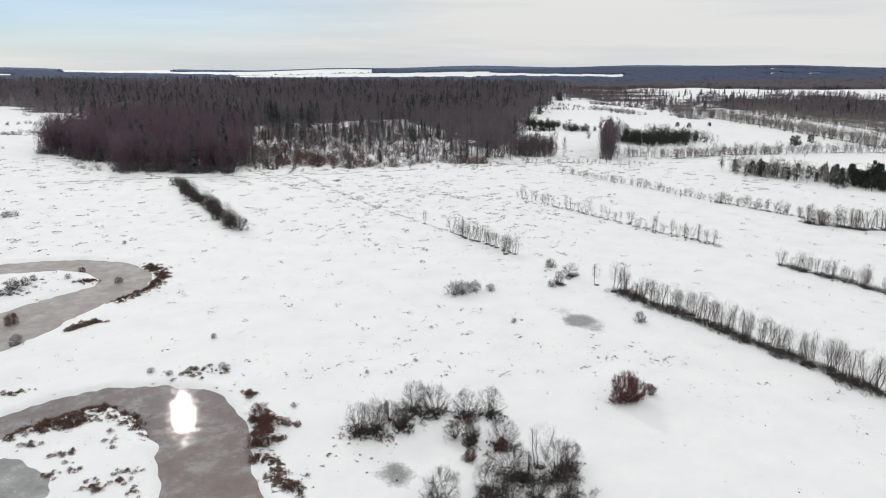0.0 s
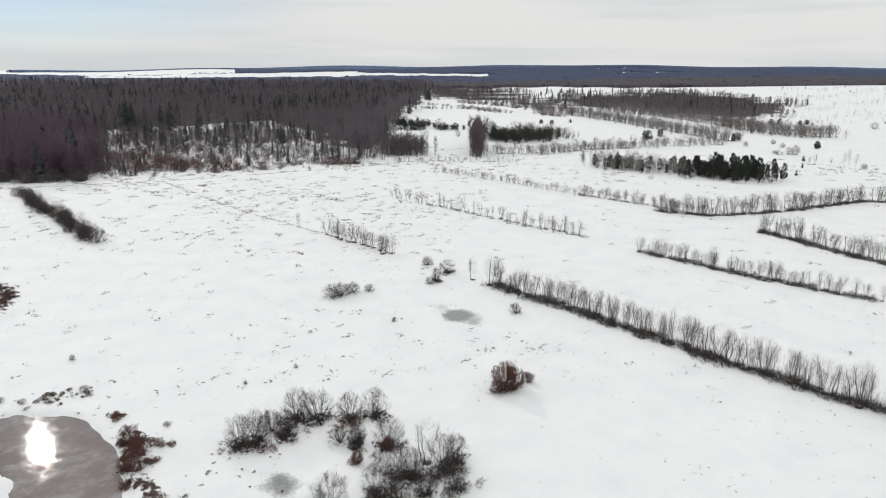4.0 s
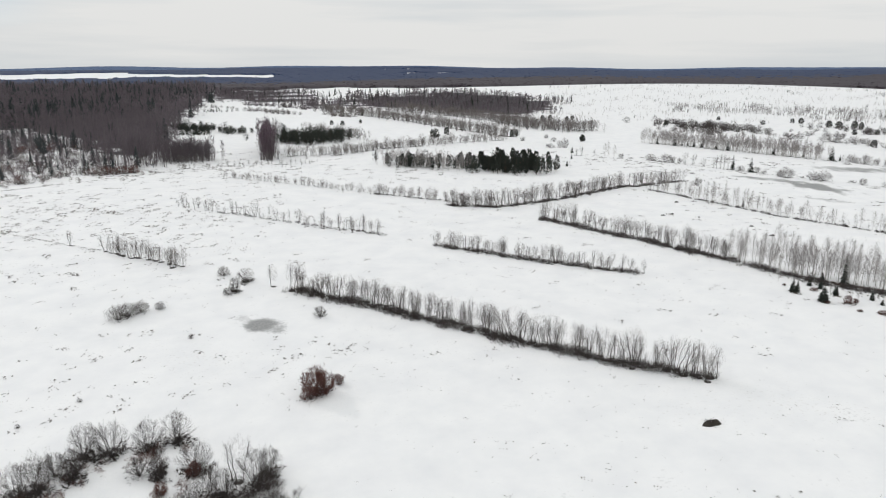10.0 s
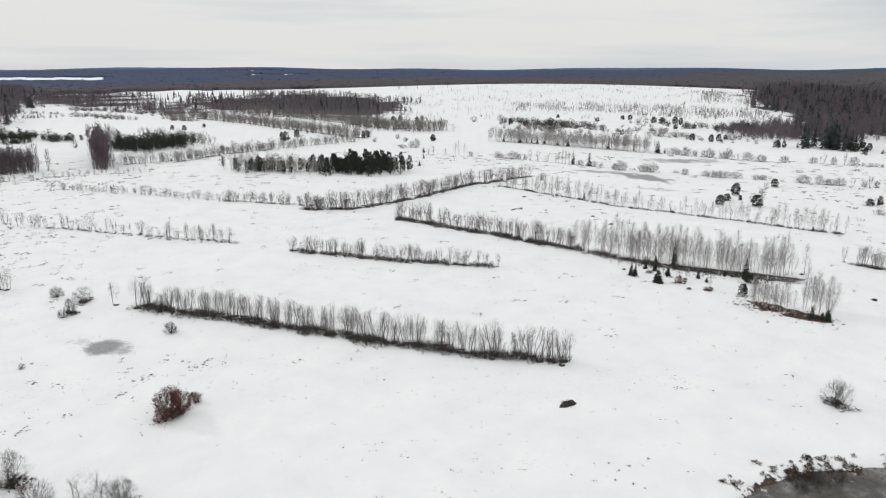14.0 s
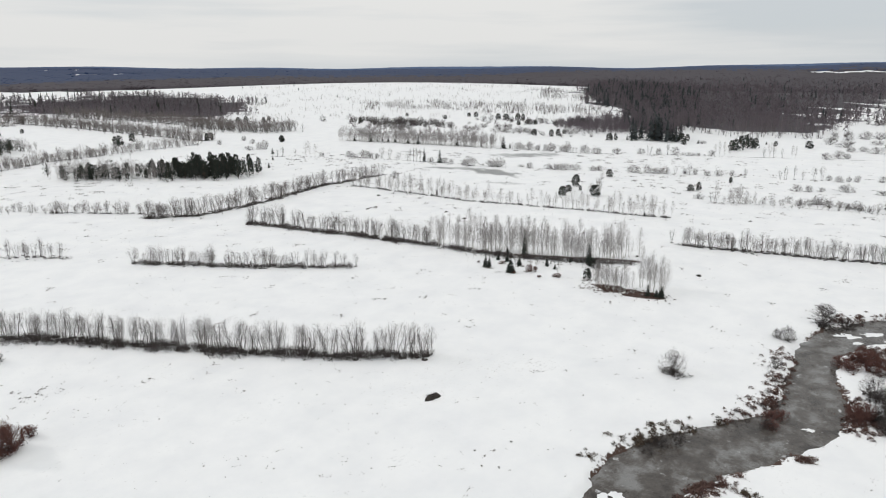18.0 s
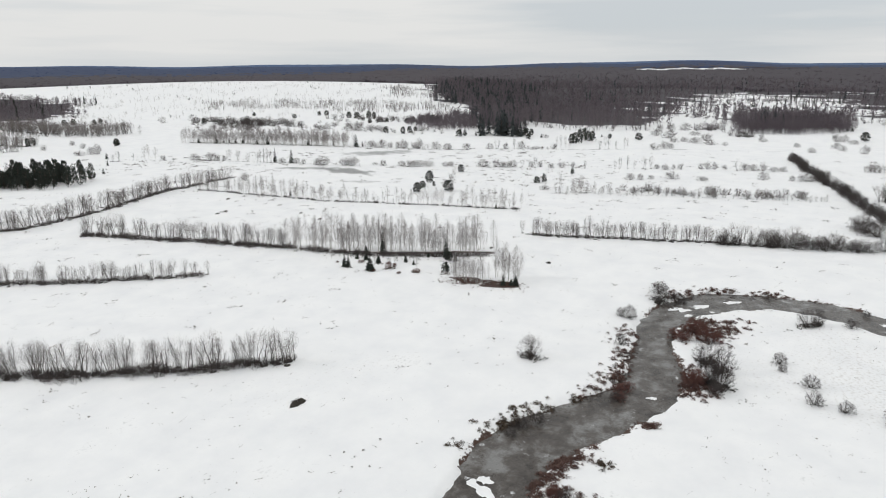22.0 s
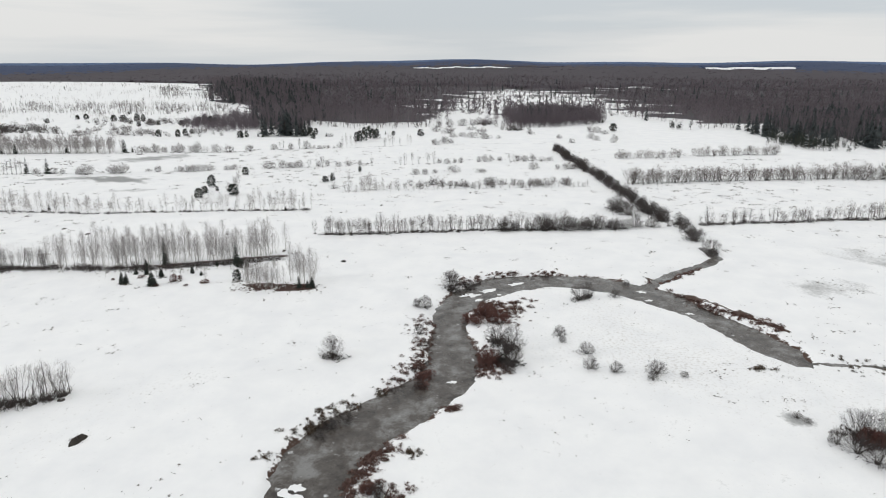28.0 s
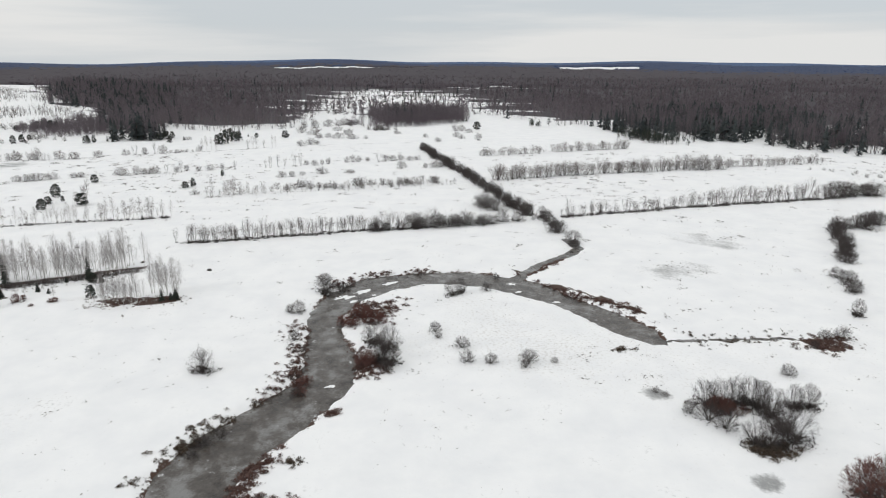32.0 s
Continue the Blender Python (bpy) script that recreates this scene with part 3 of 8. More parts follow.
EAST = [(957.4, 491.2), (922.0, 454.6), (793.7, 383.5), (710.7, 311.5), (618.7, 254.6), (486.5, 198.6), (481.1, 179.1), (569.6, 196.6), (559.7, 177.1), (549.9, 159.6), (554.5, 96.6), (647.2, 105.5), (731.4, 88.7), (700.6, 47.4), (580.9, 33.1), (586.8, -5.7), (621.4, -39.0), (726.5, -68.0), (642.4, -110.2), (586.7, -129.7), (584.6, -181.4), (499.0, -161.2), (460.5, -171.4), (469.6, -214.2), (503.9, -246.5), (422.0, -232.5), (401.1, -248.8), (384.2, -271.2), (324.7, -325.8), (1681.1, -1634.7), (1914.7, -1207.6), (2445.1, -533.3), (2311.4, 414.1), (2287.9, 852.4), (2251.1, 1139.4)]
GLADE = [(888.4, 147.1), (1169.0, 118.9), (1375.4, 96.1), (1388.0, 8.8), (1033.7, -92.8), (864.3, -112.6), (709.5, -75.4), (746.3, 23.0), (707.0, 95.2)]
GLADE_B = [(1894.9, 26.9), (2291.9, -131.7), (1792.7, -239.6), (1458.5, -189.3), (1605.9, -79.5)]
GLADE_C = [(537.2, -321.6), (611.8, -391.3), (574.7, -427.1), (490.7, -366.0), (455.1, -300.9)]
NORTH = [(246.3, 835.5), (355.9, 727.6), (357.2, 594.8), (394.5, 575.1), (577.7, 761.7), (578.0, 926.1), (504.7, 1228.7), (368.8, 1352.1), (227.5, 1416.7), (175.8, 1106.0)]
NORTH_GAP = [(278.3, 865.5), (256.4, 948.1), (385.2, 1411.0), (500.0, 1391.6), (592.8, 1315.4), (802.8, 1545.8), (486.3, 1024.9), (400.1, 1053.8)]
EAST_DARK = [(932.6, 469.7), (720.5, 310.4), (474.3, 195.6), (474.0, 174.7), (559.0, 192.9), (806.5, 270.1), (1162.4, 410.5), (1710.1, 729.6)]
EAST_FRONT = [(585.7, -153.7), (516.3, -155.1), (461.4, -148.6), (440.6, -160.5), (445.4, -203.4), (431.2, -233.7), (395.6, -248.9), (369.9, -258.9), (491.7, -341.3), (620.1, -343.8), (693.0, -296.2), (696.4, -210.9)]
LOW_WOOD_B = [(573.8, 37.0), (573.8, 16.4), (584.5, -6.5), (612.5, -43.3), (738.9, -55.5), (754.0, -6.7), (714.8, 41.4)]
LOW_WOOD = [(580.6, 301.0), (493.1, 249.2), (497.3, 228.9), (507.5, 208.2), (645.2, 265.0), (666.7, 307.0)]
HILL_ROW = [(578.8, 582.2), (632.2, 548.6), (647.7, 442.6), (678.2, 319.0), (799.6, 391.9), (764.4, 521.7), (645.3, 648.0)]
HILL_CORNER = [(860.4, 510.5), (874.1, 435.3), (1082.0, 556.1), (1033.6, 601.8)]
SCRUB_BACK = [(-145.0, 506.0), (-116.7, 543.4), (-84.7, 565.1), (-40.6, 589.2), (-6.2, 505.0), (6.9, 422.8), (-23.3, 439.5), (-49.0, 414.6), (-88.4, 442.9), (-115.9, 411.7)]
BANKS = [
    [(65.6, 30.9), (69.0, 31.8), (74.7, 32.5), (81.0, 31.8), (82.8, 31.3), (81.5, 30.4), (76.8, 31.4), (73.1, 31.3), (68.6, 30.4), (66.2, 29.6)],
    [(-57.4, 91.5), (-56.1, 95.2), (-51.6, 96.6), (-45.7, 94.0), (-40.5, 87.6), (-37.3, 81.9), (-38.1, 81.0), (-42.2, 86.8), (-47.1, 91.6), (-52.1, 92.3), (-55.4, 89.2)],
    [(-28.2, 92.6), (-26.2, 91.8), (-24.6, 89.4), (-25.4, 87.0), (-24.9, 83.4), (-23.4, 81.2), (-22.0, 80.2), (-20.6, 77.0), (-20.2, 72.0), (-21.4, 71.9), (-22.4, 75.8), (-24.2, 79.4), (-26.3, 84.6), (-27.6, 88.6)],
]
EARTH = [
    [(117.7, -72.0), (118.0, -76.3), (116.2, -80.7), (113.7, -81.7), (112.0, -78.0), (112.5, -73.7), (115.0, -73.5)],
    [(143.8, 69.6), (141.3, 64.1), (142.9, 58.0), (145.8, 51.3), (148.8, 52.1), (148.0, 59.2), (147.2, 65.8)],
    [(152.5, 114.8), (156.3, 96.4), (163.5, 78.0), (167.7, 66.8), (170.5, 68.0), (166.3, 79.4), (159.2, 98.2)],
    [(153.3, -27.6), (148.8, -34.6), (142.2, -40.7), (145.4, -40.3), (152.6, -34.1), (155.0, -29.2)],
    [(141.6, -38.7), (137.7, -43.8), (141.3, -44.3), (144.5, -41.3)],
    [(136.6, -44.7), (130.7, -48.2), (134.0, -48.1), (138.3, -45.8)],
    [(-77.3, 171.6), (-71.6, 168.0), (-67.1, 160.4), (-66.1, 154.1), (-69.4, 140.9), (-71.4, 142.8), (-68.2, 152.8), (-70.4, 161.7)],
    [(160.2, -25.6), (162.6, -32.4), (165.2, -32.2), (165.4, -23.7)],
]
LITTER = (STAND, WEST, EAST, NORTH)
WEST_TIP = [(18.0, 372.0), (70.0, 372.0), (70.0, 402.0), (18.0, 402.0)]
GLADES = (GLADE, GLADE_B, GLADE_C, NORTH_GAP, SCRUB)
# open fields in the far woods: bearings and distances
FIELDS = [
    (-28.2, -21.0, 3493, 5010),
    (-22.2, -5.7, 3408, 4325),
    (-16.2, 3.8, 2514, 3386),
    (3.8, 14.2, 2636, 3103),
    (-11.4, -5.7, 4790, 4900),
    (-35.7, -31.2, 2831, 3130),
    (22.5, 27.6, 3720, 3810),
    (37.3, 46.3, 4420, 4520),
    (24.4, 28.8, 3243, 3330),
    (80.8, 91.0, 3428, 3494),
    (101.8, 108.1, 3142, 3491),
    (122.1, 124.4, 4088, 4182),
    (79.1, 86.8, 3351, 3516),
    (29.6, 53.4, 1089, 1250),
    (28.0, 62.9, 1027, 1281),
]



def far_wood(x, y):
    """Where the distant woods stand: all the far ring but for its fields."""
    r, az = np.hypot(x, y), np.degrees(np.arctan2(x, y))
    ok = r > 1560 + 90 * np.sin(az * 0.4) + 50 * np.sin(az * 1.7)
    for a0, a1, r0, r1 in FIELDS:
        edge = 40 * np.sin(az * 2.3) + 25 * np.sin(az * 5.1)
        ok &= ~((az > a0) & (az < a1) & (r > r0 + edge) & (r < r1 + edge))
    return ok


# ground: one sheet of snow, close-meshed where the river runs, out to the skyline
def build_ground():
    deg = np.concatenate([np.arange(-36, 128.1, 0.45), np.arange(132, 324, 4.0)])
    az = np.radians(deg)
    r = np.concatenate([[0.0, 20, 40, 55], np.arange(62, 150, 0.8), np.arange(150, 260, 1.6), np.geomspace(262, 4960, 210)])
    R, A = np.meshgrid(r, az, indexing="ij")
    x, y = (R * np.sin(A)).ravel(), (R * np.cos(A)).ravel()
    z, wet, sd, ps, slush = land(x, y)
    litter = np.zeros(x.shape)
    for poly in LITTER:
        k = 1 - 55 / np.maximum(np.hypot(x, y), 100)
        litter = np.maximum(litter, (inside(poly, x * k, y * k) & inside(poly, x, y)) * 1.0)
    litter = np.maximum(litter, far_wood(x, y) * 1.0)
    for poly in GLADES:
        litter = np.where(inside(poly, x, y, 2.6), 0.3, litter)
    for poly in EARTH:
        wet = np.maximum(wet, inside(poly, x, y, 0.3) * 1.0)
    for poly in BANKS:
        wet = np.maximum(wet, inside(poly, x, y, 0.3) * (0.76 + 0.22 * np.sin(x * 0.9 + 1.3 * np.sin(y * 0.7)) * np.sin(y * 1.1)))
    # the haze blue of the ground colour grows with distance from the eye
    haze_tint = smooth(1900, 2900, np.hypot(x, y))
    n, m = len(r), len(az)
    i, j = np.meshgrid(np.arange(n - 1), np.arange(m), indexing="ij")
    j2 = (j + 1) % m
    F = np.stack([i * m + j, i * m + j2, (i + 1) * m + j2, (i + 1) * m + j], -1).reshape(-1, 4)
    F = F[m:]
    k = np.arange(m)
    fan = np.stack([0 * k, m + (k + 1) % m, m + k], 1)
    V = np.stack([x, y, z], 1)
    me = mesh_np("ground", [(V, F[:, ::-1], 0), (V[:2 * m], fan, 0)], [M_SNOW])
    litter, wet, slush, haze_tint = (np.concatenate([v, v[:2 * m]]) for v in (litter, wet, slush, haze_tint))
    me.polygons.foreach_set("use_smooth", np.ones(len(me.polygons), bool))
    for key, val in (("litter", litter), ("wet", wet), ("slush", slush), ("haze_tint", haze_tint)):
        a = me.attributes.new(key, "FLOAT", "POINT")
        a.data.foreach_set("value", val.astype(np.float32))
    return tagged(new("ground", me), "wide snow-covered meadow with old crusted snow", "ground", kind="structure")


build_ground()


def water_sheet(name, sdf, box, level, mat, label, cell=1.5):
    x0, x1, y0, y1 = box
    gx, gy = np.arange(x0, x1, cell), np.arange(y0, y1, cell)
    X, Y = np.meshgrid(gx, gy, indexing="ij")
    keep = sdf(X + cell / 2, Y + cell / 2) < 2.2 + cell
    idx = np.argwhere(keep[:-1, :-1])
    m = len(gy)
    a = idx[:, 0] * m + idx[:, 1]
    F = np.stack([a, a + m, a + m + 1, a + 1], 1)
    used, inv = np.unique(F, return_inverse=True)
    V = np.stack([X.ravel(), Y.ravel(), np.full(X.size, level)], 1)[used]
    me = mesh_np(name, [(V, inv.reshape(F.shape), 0)], [mat])
    return tagged(new(name, me), label, "water", kind="structure")


def box_of(c, grow=6):
    p = np.array([q[:2] for q in c])
    return p[:, 0].min() - grow - 8, p[:, 0].max() + grow + 8, p[:, 1].min() - grow - 8, p[:, 1].max() + grow + 8


for k, (c, mat, label) in enumerate(zip(CHANNELS, CHANNEL_ICE, CHANNEL_LABELS)):
    water_sheet("river", lambda x, y, c=c: channel_sd(x, y, c), box_of(c), -0.55 - 0.006 * k, mat, label)
for c in POOLS:
    g = math.hypot(c[2], c[3]) + math.hypot(c[4], c[5])
    water_sheet("frozen_pool", lambda x, y, c=c: pool_sd(x, y, c) - 1, (c[0] - g, c[0] + g, c[1] - g, c[1] + g),
                float(terrain(np.array([c[0]]), np.array([c[1]]))[0]) - 0.1, M_SLUSH, "small pool of grey ice between snowy banks", 1.0)


# plants
ALDER = kind_of("alder_tree", "trunk", "crown", [bare_tree(10 + i, 6.0, 2 + i % 4, 0.2 + 0.035 * (i % 4), 0.6, 0.4, 90, 1300, (0.03, 0.085), thick=0.015, twig_w=0.0043, branch_w=0.0016, foot_r=0.12, low=0.32, loose=0.6, bow=1.05, fill=0.62) for i in range(9)], (M_STEM, M_TWIG),
                "bare grey alder in a hedgerow on snow", "tree")
YOUNG_ALDER = kind_of("young_alder", "trunk", "crown", [bare_tree(20 + i, 4.5, 3 + i % 4, 0.23 + 0.03 * (i % 3), 0.55, 0.45, 75, 950, (0.04, 0.1), thick=0.0125, twig_w=0.0045, branch_w=0.0017, foot_r=0.16, low=0.2, loose=0.6, bow=1.05, fill=0.6) for i in range(6)], (M_STEM, M_TWIG),
                      "smaller bare alder between hedgerow trees", "tree")
WILLOW = kind_of("willow_bush", "trunk", "crown", [bare_tree(30 + i, 3.0, 60, 0.56 + 0.06 * (i % 3), 0.26, 0.74, 240, 2600, (0.07, 0.17), thick=0.024, twig_w=0.0078, branch_w=0.004, foot_r=0.09, low=0.3, loose=0.45, bow=1.1, suckers=90, dome=True, fill=0.4) for i in range(8)], (M_STEM, M_BUSH),
                 "leafless dark willow bush standing in snow", "bush")
FIELDBUSH = kind_of("field_bush", "trunk", "crown", [bare_tree(35 + i, 3.0, 40, 0.6 + 0.08 * (i % 3), 0.22, 0.78, 160, 1700, (0.08, 0.18), thick=0.02, twig_w=0.0095, branch_w=0.004, foot_r=0.09, low=0.25, loose=0.5, bow=1.1, suckers=70, dome=True, fill=0.28) for i in range(6)], (M_STEM, M_FIELD),
                    "round grey leafless bush on a snowy field", "bush")
SALLOW = kind_of("sallow_bush", "trunk", "crown", [bare_tree(40 + i, 4.5, 24, 0.36 + 0.05 * (i % 4), 0.44, 0.56, 260, 3800, (0.05, 0.13), thick=0.02, twig_w=0.0056, branch_w=0.003, foot_r=0.08, low=0.2, loose=0.6, bow=1.25, suckers=320, dome=True, fill=0.5) for i in range(8)], (M_STEM, M_BUSH),
                 "tall many-stemmed leafless sallow in a snowy thicket", "bush")
RUST = kind_of("rusty_bush", "trunk", "foliage", [bare_tree(50 + i, 2.6, 18, 0.5 + 0.08 * (i % 3), 0.3, 0.66, 160, 4800, (0.05, 0.12), thick=0.014, twig_w=0.0105, branch_w=0.004, foot_r=0.09, low=0.1, loose=0.9, bow=1.1, suckers=90, dome=True, fill=0.35) for i in range(6)], (M_BUSH, M_RED),
               "willow bush with rust-brown dead leaves in snow", "bush")
BIRCH = kind_of("birch_tree", "trunk", "crown", [bare_tree(70 + i, 9.5, 1 + (i % 3 == 2), 0.17 + 0.025 * (i % 3), 0.57, 0.43, 80, 1600, (0.03, 0.08), thick=0.0085, twig_w=0.0052, branch_w=0.001, low=0.2, loose=0.65, reach=(0.1, 0.3), fill=0.6) for i in range(7)], (M_BIRCH, M_BTWIG),
                "slender bare birch with a pale trunk in snow", "tree")
YOUNG_BIRCH = kind_of("young_birch", "trunk", "crown", [bare_tree(80 + i, 7.0, 1 + (i % 3 == 2), 0.17 + 0.025 * (i % 3), 0.57, 0.43, 60, 1100, (0.035, 0.09), thick=0.009, twig_w=0.0054, branch_w=0.0011, low=0.2, loose=0.65, reach=(0.1, 0.3), fill=0.6) for i in range(5)], (M_BIRCH, M_BTWIG),
                      "smaller bare birch between taller ones", "tree")
SPRUCE = kind_of("young_spruce", "trunk", "crown", [spruce_parts(90 + i, 4.0) for i in range(4)], (M_BARK, M_NEEDLE),
                 "small dark green spruce standing in snow", "tree")
PINE = kind_of("pine_tree", "trunk", "crown", [pine_parts(110 + i, 9.0, 0.42, 84, 16) for i in range(5)], (M_BARK, M_NEEDLE),
               "dark green pine with a rounded crown in snow", "tree")


def hedge(kind, pts, h, base, step, jitter=0.5, vary=0.22, group="", wide=1.0, seed=0):
    rng = np.random.default_rng(seed + int(abs(pts[0][0]) * 7))
    for x, y in along(pts, step, jitter, rng):
        plant(kind, float(x), float(y), h / base * float(1 + rng.normal() * vary * 0.6), wide * float(0.85 + 0.3 * rng.random()), group)


def spread_of(templates, pos, height, rng, wide=1.0):
    """Joins many plants into one mesh. templates: lists of (vertices, faces, slot) of unit height."""
    n = len(pos)
    z = land(pos[:, 0], pos[:, 1])[0] - 0.1
    which = rng.integers(0, len(templates), n)
    parts = []
    for k, tp in enumerate(templates):
        sel = np.where(which == k)[0]
        if not len(sel):
            continue
        a = rng.random(len(sel)) * 2 * math.pi
        h = height[sel]
        c, s = np.cos(a) * h * wide, np.sin(a) * h * wide
        for v, f, slot in tp:
            V = np.empty((len(sel), len(v), 3), np.float32)
            V[..., 0] = pos[sel, 0, None] + c[:, None] * v[None, :, 0] - s[:, None] * v[None, :, 1]
            V[..., 1] = pos[sel, 1, None] + s[:, None] * v[None, :, 0] + c[:, None] * v[None, :, 1]
            V[..., 2] = z[sel, None] + h[:, None] * v[None, :, 2]
            F = (np.arange(len(sel))[:, None, None] * len(v) + f[None]).reshape(-1, f.shape[1])
            parts.append((V.reshape(-1, 3), F, slot))
    return parts


def bare_template(seed, blades, width, rad=0.17, zc=0.58, zr=0.42, trunk_r=0.008, ln=(0.14, 0.3), oz=0.05, blunt=True, loose=0.4, stems=0, stem_w=0.006):
    """Unit-height leafless tree for woods and far rows: a trunk and blades of twigs that fill a rounded crown."""
    rng = np.random.default_rng(seed)
    lean = rng.normal(size=2) * 0.02
    tv, tf = tubes(np.array([[0, 0, 0.0]]), np.array([[lean[0], lean[1], 0.9]]), np.array([trunk_r]), np.array([trunk_r * 0.3]), 3)
    tip = in_crown(rng, blades, rad, zc, zr)
    out = tip - np.array([[0, 0, oz]])
    out /= np.linalg.norm(out, axis=1, keepdims=True)
    root = tip - (out * 0.9 + unit(rng, blades) * loose) * (ln[0] + (ln[1] - ln[0]) * rng.random(blades))[:, None]
    root[:, 2] = np.maximum(root[:, 2], 0.0)
    w = width * (0.6 + 0.8 * rng.random(blades))
    bv, bf = slivers(rng, tip, root, w) if blunt else slivers(rng, root, tip, w)
    made = [(tv, tf, 0), (bv, bf, 1)]
    if stems:
        top = in_crown(rng, stems, rad * 0.9, zc, zr * 0.95, 4.0)
        foot = np.stack([top[:, 0] * 0.3 + rng.normal(size=stems) * 0.02, top[:, 1] * 0.3 + rng.normal(size=stems) * 0.02, 0 * top[:, 2]], 1)
        made.append((*slivers(rng, foot, top, stem_w * (0.6 + 0.8 * rng.random(stems))), 0))
    return made


def fork_template(seed, stems, rad, zc, zr, branches, twigs, twig_l=(0.06, 0.15), stem_w=0.008, branch_w=0.005, twig_w=0.0045, **kw):
    """Unit-height leafless tree or bush for far rows: stems and branches in slot 0, twigs in slot 1."""
    rng, line, b0, b1, t0, t1 = ramify(seed, stems, rad, zc, zr, branches, twigs, twig_l, **kw)
    half = line.shape[1] // 2
    w = stem_w * (0.6 + 0.7 * rng.random(stems))
    low = slivers(rng, line[:, 0], line[:, -1], w) if stems > 6 else tubes(line[:, 0], line[:, half], w, w * 0.6, 3)
    made = [(*low, 0)]
    if stems <= 6:
        made.append((*slivers(rng, line[:, half], line[:, -1], w * 0.6), 0))
    made.append((*slivers(rng, b0, b1, branch_w * (0.6 + 0.8 * rng.random(branches))), 0))
    made.append((*slivers(rng, t0, t1, twig_w * (0.6 + 0.8 * rng.random(twigs))), 1))
    return made


def tangle_template(seed, n, rad, tall, ln, width, up=0.2):
    """A low tangle of dead stalks and twigs lying every way, thickest at the foot."""
    rng = np.random.default_rng(seed)
    a, q = rng.random(n) * 6.283, np.sqrt(rng.random(n))
    lobe = 1 + 0.3 * np.sin(2 * a + rng.random() * 6) + 0.2 * np.sin(3 * a + rng.random() * 6)
    p0 = np.stack([np.cos(a) * q * lobe * rad * 1.2, np.sin(a) * q * lobe * rad * 0.8, tall * (1.05 - q * q) * rng.random(n) ** 1.4], 1)
    d = unit(rng, n) * np.array([[1, 1, 0.55]]) + np.array([[0, 0, up]])
    p1 = p0 + d * (ln * (0.5 + rng.random(n)))[:, None]
    p1[:, 2] = np.maximum(p1[:, 2], 0.02)
    return [(*slivers(rng, p0, p1, width * (0.5 + rng.random(n))), 1)]


def conifer_template(seed, tiers, per, width, trunk_r=0.012, fan=0.75):
    """Unit-height spruce for woods: a trunk and drooping sprays in tiers, densest low down."""
    rng = np.random.default_rng(seed)
    tv, tf = tubes(np.array([[0, 0, 0.0]]), np.array([[0, 0, 0.95]]), np.array([trunk_r]), np.array([0.002]), 3)
    n = tiers * per
    s = 0.06 + 0.92 * (np.repeat(np.arange(tiers), per) + rng.random(n)) / tiers
    a = rng.random(n) * 2 * math.pi
    ln = width * (1 - s) ** 0.8 * (0.7 + 0.6 * rng.random(n)) + 0.025
    root = np.stack([0 * a, 0 * a, np.minimum(s + 0.07, 1.0)], 1)
    lo = np.stack([np.cos(a) * ln, np.sin(a) * ln, s - 0.25 * ln], 1)
    sd = np.stack([-np.sin(a), np.cos(a), 0 * a], 1) * (ln * fan)[:, None]
    V = np.stack([root, lo - sd, lo + sd], 1).reshape(-1, 3)
    return [(tv, tf, 0), (V, np.arange(3 * n).reshape(-1, 3), 1)]


def pine_template(seed, blades=260):
    """Unit-height young pine: short needle sprays packed into a lumpy crown that reaches the ground."""
    rng = np.random.default_rng(seed)
    tv, tf = tubes(np.array([[0, 0, 0.0]]), np.array([[0.02, 0, 0.9]]), np.array([0.02]), np.array([0.005]), 3)
    knots = in_crown(rng, 26, 0.24, 0.48, 0.46, 2.2)
    p0 = knots[rng.integers(0, 26, blades)] + unit(rng, blades) * 0.15 * rng.random(blades)[:, None]
    p0[:, 2] = np.maximum(p0[:, 2], 0.03)
    v, f = slivers(rng, p0, p0 + (unit(rng, blades) + np.array([[0, 0, 0.3]])) * 0.06, 0.022 * (0.6 + 0.8 * rng.random(blades)))
    return [(tv, tf, 0), (v, f, 1)]


T_DENSE = [bare_template(200 + i, 130, 0.0056, 0.15, 0.56, 0.45, 0.004, (0.06, 0.16), loose=1.0, blunt=False) for i in range(7)]
T_WOOD = [bare_template(210 + i, 74, 0.0066, 0.15, 0.62, 0.38, 0.0075, (0.06, 0.16), loose=1.1, stems=3, stem_w=0.005, blunt=False) for i in range(7)]
T_BACK = [bare_template(215 + i, 22, 0.03, 0.17, 0.56, 0.42, 0.006, (0.06, 0.12), loose=1.2) for i in range(6)]
T_SAP = [bare_template(218 + i, 16, 0.011, 0.16, 0.55, 0.45, 0.01, (0.08, 0.2), loose=0.8, stems=4, stem_w=0.009, blunt=False) for i in range(5)]
T_FAR = [bare_template(220 + i, 7, 0.15, 0.6, 0.45, 0.42, 0.01, (0.2, 0.35), loose=1.2) for i in range(5)]
T_FIR = [conifer_template(230 + i, 12, 6, 0.17, fan=0.42) for i in range(5)]
T_FARFIR = [conifer_template(240 + i, 3, 4, 0.34, 0.02) for i in range(4)]
T_PINE = [pine_template(250 + i) for i in range(4)]
T_ROW = [fork_template(260 + i, 3 + i % 3, 0.3 + 0.04 * (i % 3), 0.55, 0.45, 24, 120, (0.08, 0.19), 0.0085, 0.0034, 0.0058, low=0.25, bow=1.35, loose=0.55) for i in range(6)]
